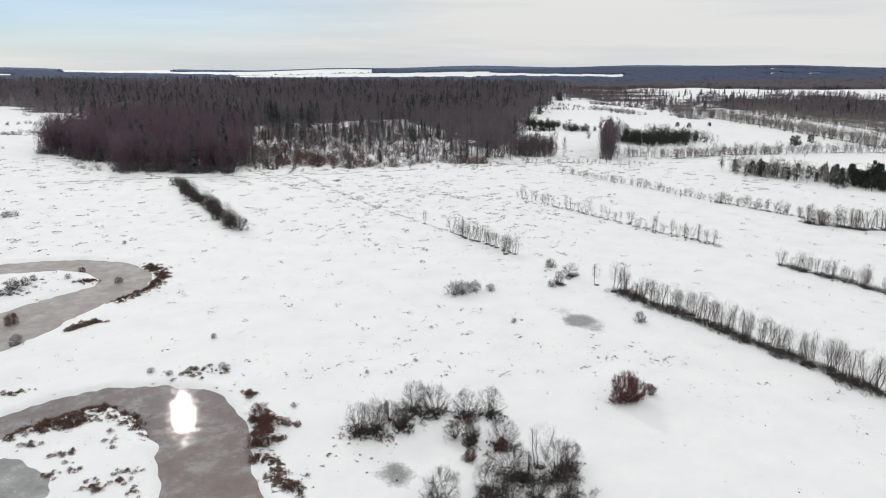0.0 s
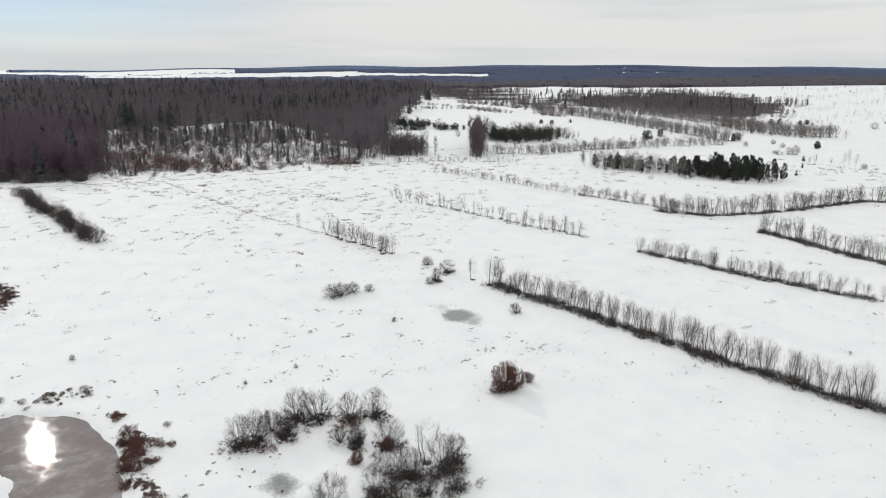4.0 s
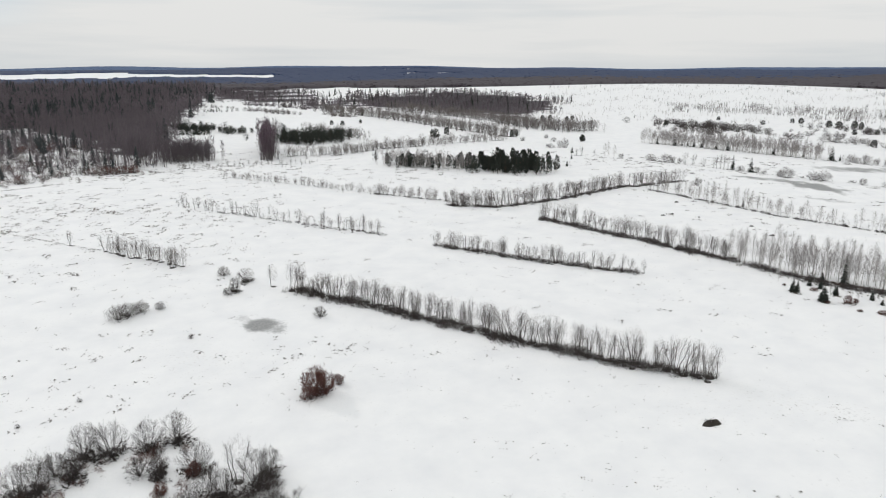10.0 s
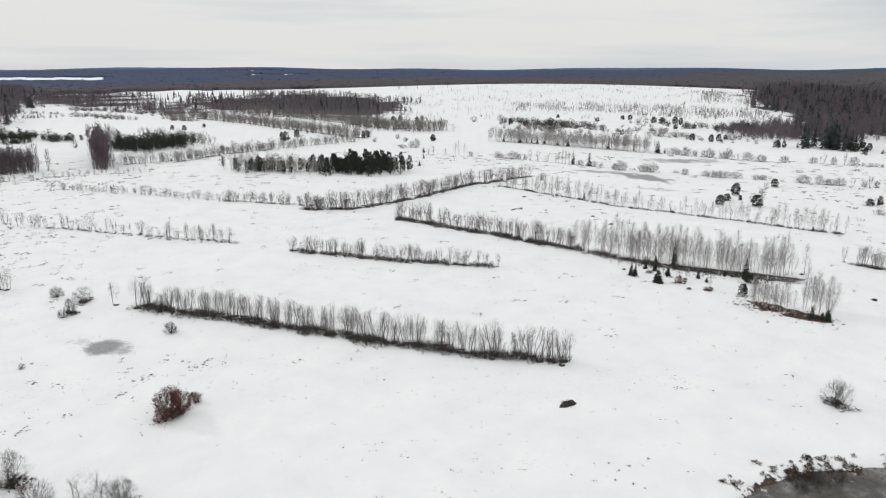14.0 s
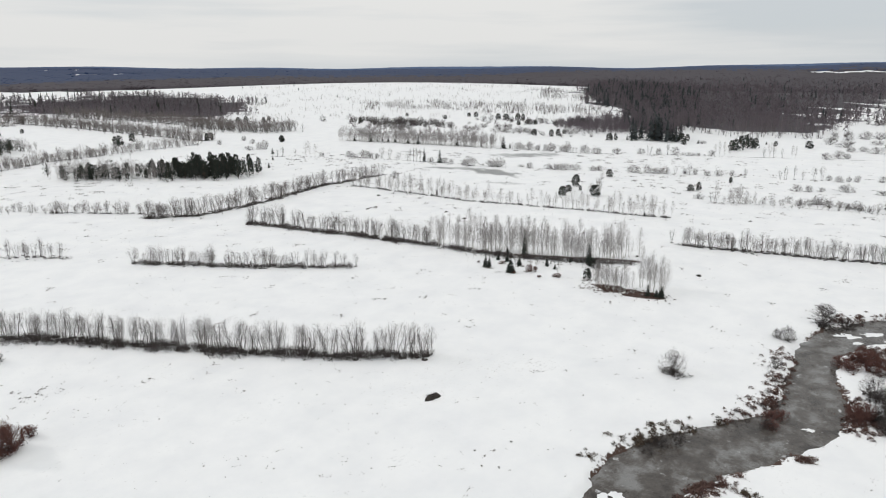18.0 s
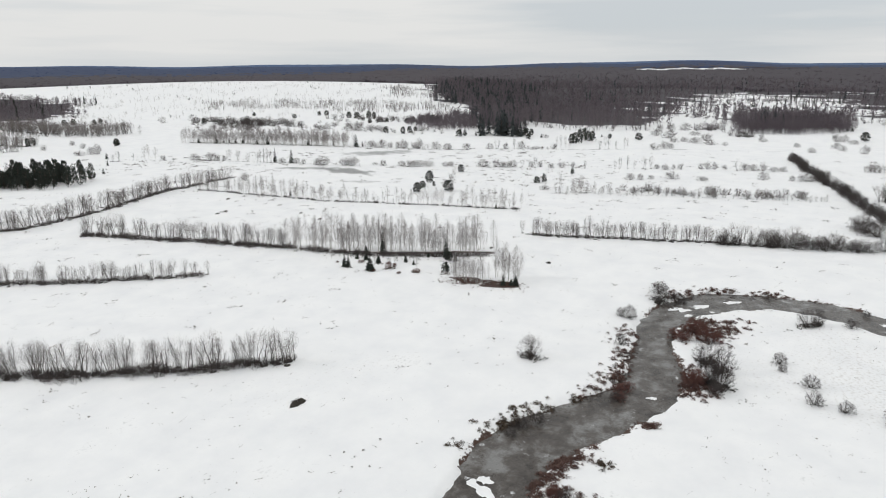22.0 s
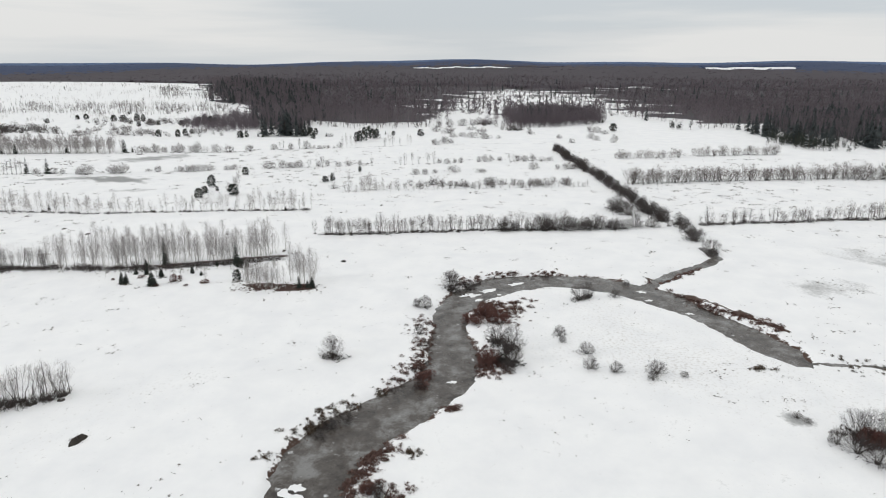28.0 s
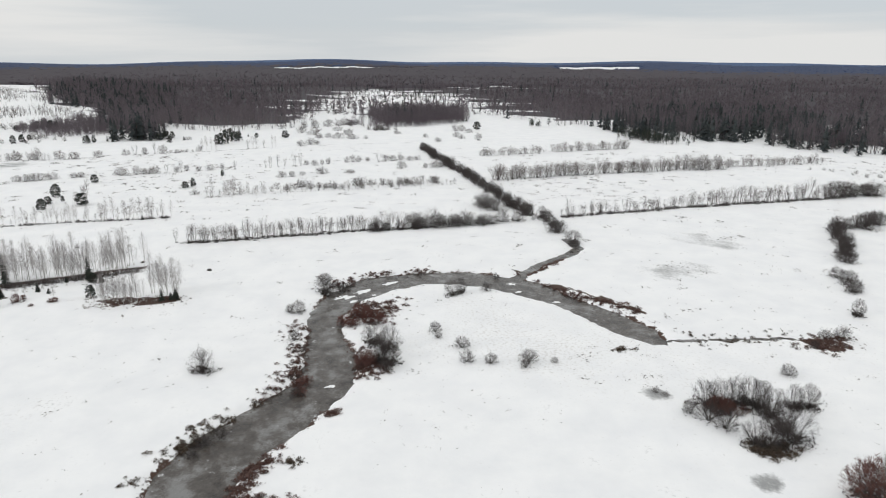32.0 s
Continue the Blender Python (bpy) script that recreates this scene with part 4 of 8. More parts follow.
T_BIRCHROW = [fork_template(270 + i, 2, 0.18, 0.56, 0.44, 16, 110, (0.06, 0.14), 0.0065, 0.0025, 0.0056, low=0.2, loose=0.6, reach=(0.1, 0.3)) for i in range(5)]
T_BUSH = [fork_template(280 + i, 20, 0.62 + 0.05 * (i % 3), 0.33, 0.66, 24, 150, (0.1, 0.24), 0.018, 0.011, 0.0125, foot_r=0.15, low=0.2, loose=0.5, bow=1.1, dome=True, fill=0.6) for i in range(6)]
T_LOW = [fork_template(285 + i, 12, 0.85, 0.3, 0.66, 14, 34, (0.12, 0.3), 0.02, 0.014, 0.026, foot_r=0.4, low=0.1, loose=0.6, bow=1.0, dome=True, fill=0.6) for i in range(5)]
T_COLUMN = [fork_template(330 + i, 5, 0.13, 0.55, 0.45, 30, 130, (0.05, 0.12), 0.006, 0.004, 0.0062, low=0.15, loose=0.5) for i in range(4)]
T_FOOT = [tangle_template(295 + i, 200, 0.8, 0.75, 0.4, 0.0125, 1.0) for i in range(6)]
T_LINE = [tangle_template(320 + i, 14, 1.0, 0.7, 0.8, 0.16, 0.1) for i in range(5)]
T_CLUMP = [tangle_template(300 + i, 120, 0.5, 0.8, 0.26, 0.05, 0.5) for i in range(8)]
T_TUFT = [tangle_template(310 + i, 16, 0.9, 0.5, 0.4, 0.2, 0.2) for i in range(8)]


def stuff(name, templates, pos, height, mats, label, category, seed=0, wide=1.0, kind="stuff"):
    if not len(pos):
        return None
    rng = np.random.default_rng(seed)
    me = mesh_np(name, spread_of(templates, np.asarray(pos, float), np.asarray(height, float), rng, wide), mats)
    return tagged(new(name, me), label, category, kind=kind)


def scatter(poly, n, rng, falloff=1.0, holes=()):
    """n places inside an outline, closer together where it is nearer the middle of the map."""
    p = np.array(poly)
    lo, hi = p.min(0), p.max(0)
    rmin = None
    got, tot = [], 0
    grid = lo + (hi - lo) * rng.random((4000, 2))
    ins = inside(poly, grid[:, 0], grid[:, 1])
    rmin = max(60.0, np.hypot(grid[ins, 0], grid[ins, 1]).min()) if ins.any() else 60.0
    for _ in range(400):
        q = lo + (hi - lo) * rng.random((20000, 2))
        keep = inside(poly, q[:, 0], q[:, 1]) & (rng.random(len(q)) < (rmin / np.hypot(q[:, 0], q[:, 1])) ** falloff)
        for h in holes:
            keep &= ~inside(h, q[:, 0], q[:, 1], 2.6)
        got.append(q[keep])
        tot += keep.sum()
        if tot >= n:
            break
    return np.concatenate(got)[:n]


def far_row(name, templates, pts, h, step, jitter, mats, label, category, wide=1.0):
    rng = np.random.default_rng(int(abs(pts[0][0]) * 3 + abs(pts[0][1]) * 11))
    pos = along(pts, step, jitter, rng)
    drift = np.sin(np.arange(len(pos)) * 0.37) * 0.18 + 0.9
    return stuff(name, templates, pos, h * drift * (0.75 + 0.45 * rng.random(len(pos))), list(mats), label, category, int(pts[0][0]) % 97, wide)


def hay(x, y, r):
    """A collapsed heap of dark old hay: an uneven mound."""
    rng = np.random.default_rng(int(x * 10))
    V, F = [], []
    rings, segs = 5, 14
    for i in range(rings):
        s = i / (rings - 1)
        for j in range(segs):
            a = j / segs * 2 * math.pi
            q = r * (1 - s * 0.92) * (1 + 0.16 * math.sin(2 * a + x) + 0.1 * rng.normal())
            V.append((q * math.cos(a) * 1.3, q * math.sin(a) * 0.8, -0.1 + r * 0.42 * math.sin(s * 1.57) + 0.05 * r * rng.normal()))
    for i in range(rings - 1):
        for j in range(segs):
            F.append((i * segs + j, i * segs + (j + 1) % segs, (i + 1) * segs + (j + 1) % segs, (i + 1) * segs + j))
    ob = tagged(new("hay_mound", mesh_np("hay_mound", [(V, F, 0)], [M_HAY])), "dark rotten mound of old hay on snow", "hay mound", "hay mounds on the fields")
    ob.location = (x, y, ground_z(x, y))
    rng2 = np.random.default_rng(int(x * 10) + 1)
    n = 60
    a, q = rng2.random(n) * 6.283, r * np.sqrt(rng2.random(n)) * 1.05
    p0 = np.stack([np.cos(a) * q, np.sin(a) * q * 0.8, r * 0.38 * (1 - (q / r) ** 2).clip(0)], 1)
    d = unit(rng2, n)
    d[:, 2] = np.abs(d[:, 2])
    st = new("straw", mesh_np("straw", [(*slivers(rng2, p0, p0 + d * r * 0.3, np.full(n, 0.03 * r)), 0)], [M_HAY]))
    st.parent = ob


def snow_patch(x, y, ax, ay, turn):
    """A flat crust of old snow lying on the river ice."""
    rng = np.random.default_rng(int(abs(x) * 10))
    segs = 18
    a = np.arange(segs) * 2 * math.pi / segs
    lobe = 1 + 0.2 * np.sin(2 * a + x) + 0.2 * np.sin(5 * a + y) + 0.16 * rng.normal(size=segs)
    c, s = math.cos(turn), math.sin(turn)
    V = []
    for q, z in ((1.0, -0.04), (0.85, 0.012), (0.5, 0.03)):
        u, v = np.cos(a) * lobe * q * ax, np.sin(a) * lobe * q * ay
        V.append(np.stack([u * c - v * s, u * s + v * c, z + 0.022 * rng.normal(size=segs) * (z > 0)], 1))
    V = np.concatenate(V + [np.array([[0, 0, 0.03]])])
    i = np.arange(segs)
    n = (i + 1) % segs
    F = np.concatenate([np.stack([k * segs + i, k * segs + n, k * segs + segs + n, k * segs + segs + i], 1) for k in (0, 1)])
    T = np.stack([2 * segs + i, 2 * segs + n, np.full(segs, 3 * segs)], 1)
    ob = tagged(new("snow_patch", mesh_np("snow_patch", [(V, F, 0), (V, T, 0)], [M_SNOW])), "flat patch of old white snow on river ice", "snow patch", "snow patches on the ice")
    ob.location = (x, y, -0.55)


SEDGE = {}


def sedge(pts, n, width, mat, h):
    n = max(3, int(n * 1.1))
    rng = np.random.default_rng(int(abs(pts[0][0]) * 13) + n)
    p = np.array(pts, float)
    seg = np.linalg.norm(np.diff(p, axis=0), axis=1)
    cum = np.concatenate([[0], np.cumsum(seg)])
    s = rng.random(n) * cum[-1]
    q = np.stack([np.interp(s, cum, p[:, 0]), np.interp(s, cum, p[:, 1])], 1) + rng.normal(size=(n, 2)) * width
    SEDGE.setdefault(mat.name, (mat, [], []))
    SEDGE[mat.name][1].append(q)
    SEDGE[mat.name][2].append(h * (0.25 + 0.7 * rng.random(n) ** 1.6))


# main hedgerow and its neighbours
hedge(YOUNG_ALDER, [(39.6, 150.3), (54.1, 128.3), (66.9, 105.0), (77.6, 87.5), (89.0, 73.3)], 4.9, 4.5, 1.30, 0.8, group="young alders between the taller ones", wide=1.00)
hedge(ALDER, [(39.6, 150.3), (54.1, 128.3), (66.9, 105.0), (77.6, 87.5), (89.0, 73.3)], 6.1, 6.0, 1.9, 0.6, group="alders of the long hedgerow", wide=1.25)
far_row("undergrowth", T_FOOT, [(39.4, 149.6), (53.6, 127.4), (66.3, 104.1), (77.0, 86.9), (88.7, 73.0)], 1.93, 0.75, 0.5, (M_STEM, M_FOOT), "dark leafless undergrowth at the foot of trees", "brush", 1.00)
plant(ALDER, 36.1, 154.3, 0.94, 1.30)
plant(WILLOW, 27.5, 169.0, 0.90, 1.10, "bushes at the hedgerow end")
plant(SALLOW, 31.3, 161.2, 0.84, 1.21, "bushes at the hedgerow end")
plant(SALLOW, 27.5, 155.0, 0.81, 1.21, "bushes at the hedgerow end")
plant(WILLOW, 25.5, 153.3, 0.65, 1.10, "bushes at the hedgerow end")
hedge(YOUNG_ALDER, [(2.4, 206.2), (10.8, 193.9), (20.1, 180.6)], 4.3, 4.5, 1.56, 0.9, group="young alders between the taller ones", wide=1.00)
hedge(ALDER, [(2.4, 206.2), (10.8, 193.9), (20.1, 180.6)], 5.4, 6.0, 2.4, 0.7, group="alders along the ditch", wide=1.20)
plant(ALDER, -5.9, 218.5, 0.81, 1.20)
hedge(YOUNG_ALDER, [(88.3, 172.4), (98.4, 153.8), (108.7, 139.4)], 4.1, 4.5, 1.43, 0.9, group="young alders between the taller ones", wide=1.00)
hedge(ALDER, [(88.3, 172.4), (98.4, 153.8), (108.7, 139.4)], 5.1, 6.0, 2.2, 0.7, group="alders of the short hedgerow", wide=1.25)
hedge(YOUNG_ALDER, [(107.8, 140.7), (120.4, 125.6)], 3.7, 4.5, 1.43, 0.9, group="young alders between the taller ones", wide=1.00)
hedge(ALDER, [(107.8, 140.7), (120.4, 125.6)], 4.6, 6.0, 2.2, 0.7, group="alders of the short hedgerow", wide=1.25)
far_row("undergrowth", T_FOOT, [(88.0, 171.8), (103.9, 145.6), (120.0, 125.2)], 1.50, 0.75, 0.5, (M_STEM, M_FOOT), "dark leafless undergrowth at the foot of trees", "brush", 1.00)
far_row("hedgerow", T_ROW, [(29.6, 265.2), (45.7, 239.4), (61.2, 218.9)], 4.0, 2.74, 1.2, (M_STEM, M_TWIG), "smaller bare alders between the taller ones", "hedge", 1.00)
hedge(ALDER, [(29.6, 265.2), (45.7, 239.4), (61.2, 218.9)], 4.9, 6.0, 4.2, 0.9, group="thin alder row", wide=0.90)
hedge(YOUNG_ALDER, [(62.1, 212.1), (71.7, 201.0), (78.4, 191.5)], 3.8, 4.5, 1.69, 1.2, group="young alders between the taller ones", wide=1.00)
hedge(ALDER, [(62.1, 212.1), (71.7, 201.0), (78.4, 191.5)], 4.7, 6.0, 2.6, 0.9, group="thin alder row", wide=0.90)
far_row("undergrowth", T_FOOT, [(39.5, 248.5), (60.7, 217.3), (78.1, 190.8)], 1.00, 1.70, 0.5, (M_STEM, M_FOOT), "dark leafless undergrowth at the foot of trees", "brush", 1.00)
far_row("hedgerow", T_ROW, [(136.2, 189.2), (142.9, 171.3), (146.9, 152.6)], 5.0, 1.43, 1.0, (M_STEM, M_TWIG), "smaller bare alders between the taller ones", "hedge", 1.00)
hedge(ALDER, [(136.2, 189.2), (142.9, 171.3), (146.9, 152.6)], 6.3, 6.0, 2.2, 0.8, group="alders of the corner hedgerow", wide=1.25)
hedge(YOUNG_ALDER, [(146.9, 152.6), (149.1, 136.8), (152.4, 121.5)], 5.3, 4.5, 1.43, 1.2, group="young alders between the taller ones", wide=1.00)
hedge(ALDER, [(146.9, 152.6), (149.1, 136.8), (152.4, 121.5)], 6.6, 6.0, 2.2, 0.9, group="alders of the corner hedgerow", wide=1.25)
far_row("undergrowth", T_FOOT, [(135.2, 187.7), (145.3, 150.9), (151.4, 120.7)], 1.83, 0.75, 0.5, (M_STEM, M_FOOT), "dark leafless undergrowth at the foot of trees", "brush", 1.00)
hedge(YOUNG_BIRCH, [(152.4, 121.5), (156.5, 101.5), (162.2, 85.9), (172.7, 70.3)], 7.4, 7.0, 0.91, 2.8, group="young birches between the taller ones", wide=1.00)
hedge(BIRCH, [(152.4, 121.5), (156.5, 101.5), (162.2, 85.9), (172.7, 70.3)], 9.3, 9.5, 1.5, 2.0, group="birches of the grove", wide=0.90)
hedge(YOUNG_BIRCH, [(155.0, 112.9), (163.7, 93.0), (171.8, 76.6)], 7.6, 7.0, 1.34, 3.4, group="young birches between the taller ones", wide=1.00)
hedge(BIRCH, [(155.0, 112.9), (163.7, 93.0), (171.8, 76.6)], 9.5, 9.5, 2.2, 2.4, group="birches of the grove", wide=0.90)
hedge(YOUNG_BIRCH, [(144.8, 68.9), (145.2, 65.5), (145.1, 59.6)], 5.2, 7.0, 0.49, 1.3, group="young birches between the taller ones", wide=1.00)
hedge(BIRCH, [(144.8, 68.9), (145.2, 65.5), (145.1, 59.6)], 6.5, 9.5, 0.8, 0.9, group="birches of the near grove", wide=0.80)
hedge(YOUNG_BIRCH, [(151.1, 59.4), (151.6, 57.4), (148.5, 52.3)], 7.1, 7.0, 0.79, 1.1, group="young birches between the taller ones", wide=1.00)
hedge(BIRCH, [(151.1, 59.4), (151.6, 57.4), (148.5, 52.3)], 8.9, 9.5, 1.3, 0.8, group="birches of the near grove", wide=0.90)
far_row("undergrowth", T_FOOT, [(151.4, 117.7), (154.5, 95.2), (162.2, 80.1), (168.0, 68.2)], 1.75, 0.75, 0.5, (M_STEM, M_FOOT), "dark leafless undergrowth at the foot of trees", "brush", 1.00)
plant(SPRUCE, 142.4, 97.4, 0.80, 1.10, "young spruces by the birches")
plant(SPRUCE, 142.9, 96.6, 0.75, 1.00, "young spruces by the birches")
plant(SPRUCE, 150.0, 98.5, 0.45, 1.50, "young spruces by the birches")
plant(SPRUCE, 142.5, 89.8, 0.90, 1.50, "young spruces by the birches")
plant(SPRUCE, 150.1, 95.7, 0.53, 1.57, "young spruces by the birches")
plant(SPRUCE, 149.2, 91.4, 0.55, 1.60, "young spruces by the birches")
plant(SPRUCE, 152.8, 85.2, 0.55, 1.20, "young spruces by the birches")
plant(SPRUCE, 151.6, 82.2, 0.33, 1.56, "young spruces by the birches")
plant(SPRUCE, 160.1, 82.3, 0.42, 1.27, "young spruces by the birches")
plant(SPRUCE, 145.9, 55.2, 0.72, 1.00, "young spruces by the birches")
plant(SPRUCE, 146.4, 52.3, 0.70, 1.30, "young spruces by the birches")
plant(SPRUCE, 146.6, 53.4, 0.42, 1.54, "young spruces by the birches")
plant(SPRUCE, 158.5, 95.5, 1.82, 0.57, "young spruces by the birches")
plant(SPRUCE, 161.8, 77.7, 1.48, 0.79, "young spruces by the birches")
plant(SPRUCE, 156.8, 100.0, 0.55, 1.29, "young spruces by the birches")
plant(SPRUCE, 159.7, 74.0, 0.55, 1.43, "young spruces by the birches")
plant(SPRUCE, 217.0, 173.0, 0.62, 1.09, "young spruces by the birches")
plant(SPRUCE, 228.5, 89.8, 0.45, 1.33, "young spruces by the birches")
plant(PINE, 149.1, 71.9, 0.30, 1.27, "small pines by the birches")
plant(PINE, 159.0, 75.5, 0.29, 1.23, "small pines by the birches")
plant(RUST, 147.3, 95.4, 0.31, 2.12, "brush by the birches")
plant(RUST, 145.9, 86.3, 0.81, 0.85, "brush by the birches")
plant(RUST, 147.5, 85.6, 0.46, 1.21, "brush by the birches")
plant(RUST, 145.8, 78.3, 0.38, 2.20, "brush by the birches")
plant(RUST, 144.6, 101.2, 0.23, 1.64, "brush by the birches")
plant(RUST, 142.1, 88.7, 0.27, 2.20, "brush by the birches")
plant(RUST, 143.3, 81.9, 0.23, 2.20, "brush by the birches")
plant(YOUNG_BIRCH, 146.2, 78.5, 0.61, 1.20, "birch saplings by the grove")
plant(YOUNG_BIRCH, 146.7, 86.8, 0.50, 1.27, "birch saplings by the grove")
plant(YOUNG_BIRCH, 149.3, 86.3, 0.46, 1.26, "birch saplings by the grove")
plant(YOUNG_BIRCH, 146.2, 104.1, 0.43, 1.25, "birch saplings by the grove")
plant(YOUNG_BIRCH, 147.0, 91.2, 0.46, 1.14, "birch saplings by the grove")
# rows of the middle distance
far_row("hedgerow", T_ROW, [(118.7, 223.8), (134.0, 212.9), (162.0, 215.4), (204.1, 227.5)], 5.1, 1.56, 2.1, (M_STEM, M_TWIG), "smaller bare alders between the taller ones", "hedge", 1.00)
hedge(ALDER, [(118.7, 223.8), (134.0, 212.9), (162.0, 215.4), (204.1, 227.5)], 6.5, 6.0, 1.9, 1.6, group="alders of the diagonal hedgerow", wide=1.45)
far_row("hedgerow", T_ROW, [(203.1, 226.4), (221.0, 225.3), (241.5, 227.3)], 5.0, 2.08, 1.8, (M_STEM, M_TWIG), "smaller bare alders between the taller ones", "hedge", 1.00)
hedge(ALDER, [(203.1, 226.4), (221.0, 225.3), (241.5, 227.3)], 6.3, 6.0, 2.6, 1.4, group="alders of the diagonal hedgerow", wide=1.70)
far_row("undergrowth", T_FOOT, [(118.0, 222.8), (133.4, 211.6), (161.8, 214.0), (204.2, 226.0), (241.5, 226.0)], 1.34, 0.75, 0.6, (M_STEM, M_FOOT), "dark leafless undergrowth at the foot of trees", "brush", 1.00)
far_row("undergrowth", T_FOOT, [(102.4, 259.6), (120.2, 233.4), (133.2, 211.2)], 0.86, 1.00, 0.6, (M_STEM, M_FOOT), "dark leafless undergrowth at the foot of trees", "brush", 1.00)
far_row("hedgerow", T_BIRCHROW, [(213.5, 217.2), (212.7, 184.1), (215.9, 157.7)], 5.6, 1.46, 2.2, (M_BIRCH, M_BTWIG), "smaller bare birches between the taller ones", "hedge", 1.00)
hedge(BIRCH, [(213.5, 217.2), (212.7, 184.1), (215.9, 157.7)], 7.1, 9.5, 1.73, 1.6, group="birch row", wide=1.00)
far_row("hedgerow", T_BIRCHROW, [(215.9, 157.7), (221.2, 130.0), (228.0, 103.6)], 4.8, 1.82, 1.7, (M_BIRCH, M_BTWIG), "smaller bare birches between the taller ones", "hedge", 1.00)
hedge(BIRCH, [(215.9, 157.7), (221.2, 130.0), (228.0, 103.6)], 6.0, 9.5, 2.16, 1.2, group="birch row", wide=1.00)
far_row("hedgerow", T_BIRCHROW, [(227.3, 102.8), (229.4, 92.8), (231.8, 80.9)], 5.7, 1.46, 2.0, (M_BIRCH, M_BTWIG), "smaller bare birches between the taller ones", "hedge", 1.00)
hedge(BIRCH, [(227.3, 102.8), (229.4, 92.8), (231.8, 80.9)], 7.1, 9.5, 1.73, 1.4, group="birch row end", wide=1.00)
far_row("undergrowth", T_FOOT, [(211.3, 215.1), (213.9, 156.3), (222.3, 120.9), (230.7, 80.9)], 0.95, 0.75, 0.5, (M_STEM, M_FOOT), "dark leafless undergrowth at the foot of trees", "brush", 1.00)
hedge(YOUNG_ALDER, [(195.8, 66.2), (201.9, 44.5), (208.7, 19.0), (214.8, -7.2)], 4.4, 4.5, 1.10, 1.2, group="young alders between the taller ones", wide=1.00)
hedge(ALDER, [(195.8, 66.2), (201.9, 44.5), (208.7, 19.0), (214.8, -7.2)], 5.6, 6.0, 1.8, 0.9, group="alders of the meadow row", wide=1.35)
far_row("undergrowth", T_FOOT, [(195.4, 66.0), (201.4, 44.3), (208.2, 18.9), (214.3, -7.1)], 1.06, 0.75, 0.5, (M_STEM, M_FOOT), "dark leafless undergrowth at the foot of trees", "brush", 1.00)
hedge(WILLOW, [(208.2, 14.8), (217.4, -24.8), (221.3, -35.7)], 3.4, 3.0, 3.4, 0.9, group="willows of the meadow row", wide=1.30)
hedge(WILLOW, [(214.0, 3.4), (218.9, -25.0)], 4.1, 3.0, 4.0, 1.2, group="willows of the meadow row", wide=1.30)
far_row("hedgerow", T_ROW, [(226.9, -50.6), (233.3, -72.9), (242.1, -100.5)], 4.0, 1.56, 1.3, (M_STEM, M_TWIG), "smaller bare alders between the taller ones", "hedge", 1.00)
hedge(ALDER, [(226.9, -50.6), (233.3, -72.9), (242.1, -100.5)], 5.0, 6.0, 2.4, 1.0, group="alders beyond the ditch", wide=1.10)
far_row("hedgerow", T_ROW, [(242.1, -100.5), (249.3, -131.3), (257.0, -162.1)], 5.3, 1.56, 1.3, (M_STEM, M_TWIG), "smaller bare alders between the taller ones", "hedge", 1.00)
hedge(ALDER, [(242.1, -100.5), (249.3, -131.3), (257.0, -162.1)], 6.6, 6.0, 2.4, 1.0, group="alders beyond the ditch", wide=1.20)
hedge(WILLOW, [(255.9, -161.5), (262.1, -184.1)], 5.6, 3.0, 3.0, 1.0, group="willows beyond the ditch", wide=1.30)
far_row("undergrowth", T_FOOT, [(226.0, -50.4), (240.1, -99.7), (254.8, -160.8)], 1.30, 0.75, 0.5, (M_STEM, M_FOOT), "dark leafless undergrowth at the foot of trees", "brush", 1.00)
hedge(WILLOW, [(422.4, -6.5), (341.4, -19.8), (288.3, -29.9), (251.2, -35.7), (225.6, -39.8)], 4.6, 3.0, 3.4, 1.0, group="willows along the ditch", wide=0.85)
hedge(WILLOW, [(226.3, -43.4), (207.4, -44.7), (190.5, -46.2)], 3.6, 3.0, 4.0, 0.8, group="willows along the ditch", wide=1.20)
hedge(WILLOW, [(253.8, -24.9), (233.3, -29.7)], 4.4, 3.0, 6.0, 1.0, group="willows along the ditch", wide=1.40)
hedge(WILLOW, [(208.1, -134.2), (195.1, -127.3), (182.2, -120.7), (164.7, -111.0)], 3.7, 3.0, 2.6, 0.8, group="willows of the far bank row", wide=1.10)
hedge(WILLOW, [(156.2, -106.0), (142.8, -98.4)], 3.0, 3.0, 3.0, 1.0, group="willows of the far bank row", wide=1.20)
hedge(WILLOW, [(203.5, -135.3), (209.2, -146.4), (215.1, -161.8)], 4.3, 3.0, 3.5, 1.2, group="willows of the far bank row", wide=1.30)
plant(SALLOW, 129.5, -91.1, 0.88, 1.21)
plant(WILLOW, 117.8, -80.6, 0.95, 1.10)
plant(WILLOW, 114.1, -73.0, 0.50, 1.10)
plant(WILLOW, 118.0, -77.4, 0.69, 1.10)
# single bushes
plant(SALLOW, 108.8, 35.7, 0.98, 1.26, "single willow bushes")
plant(WILLOW, 124.9, -4.1, 0.74, 1.15, "single willow bushes")
plant(WILLOW, 121.7, -4.6, 0.48, 1.15, "single willow bushes")
plant(WILLOW, 116.7, -8.7, 0.79, 1.15, "single willow bushes")
plant(WILLOW, 110.5, -9.1, 0.76, 1.15, "single willow bushes")
plant(WILLOW, 109.8, -13.3, 0.68, 1.15, "single willow bushes")
plant(WILLOW, 110.2, -19.9, 0.84, 1.15, "single willow bushes")
plant(WILLOW, 107.5, -18.9, 0.60, 1.15, "single willow bushes")
plant(WILLOW, 109.6, -24.3, 0.38, 1.15, "single willow bushes")
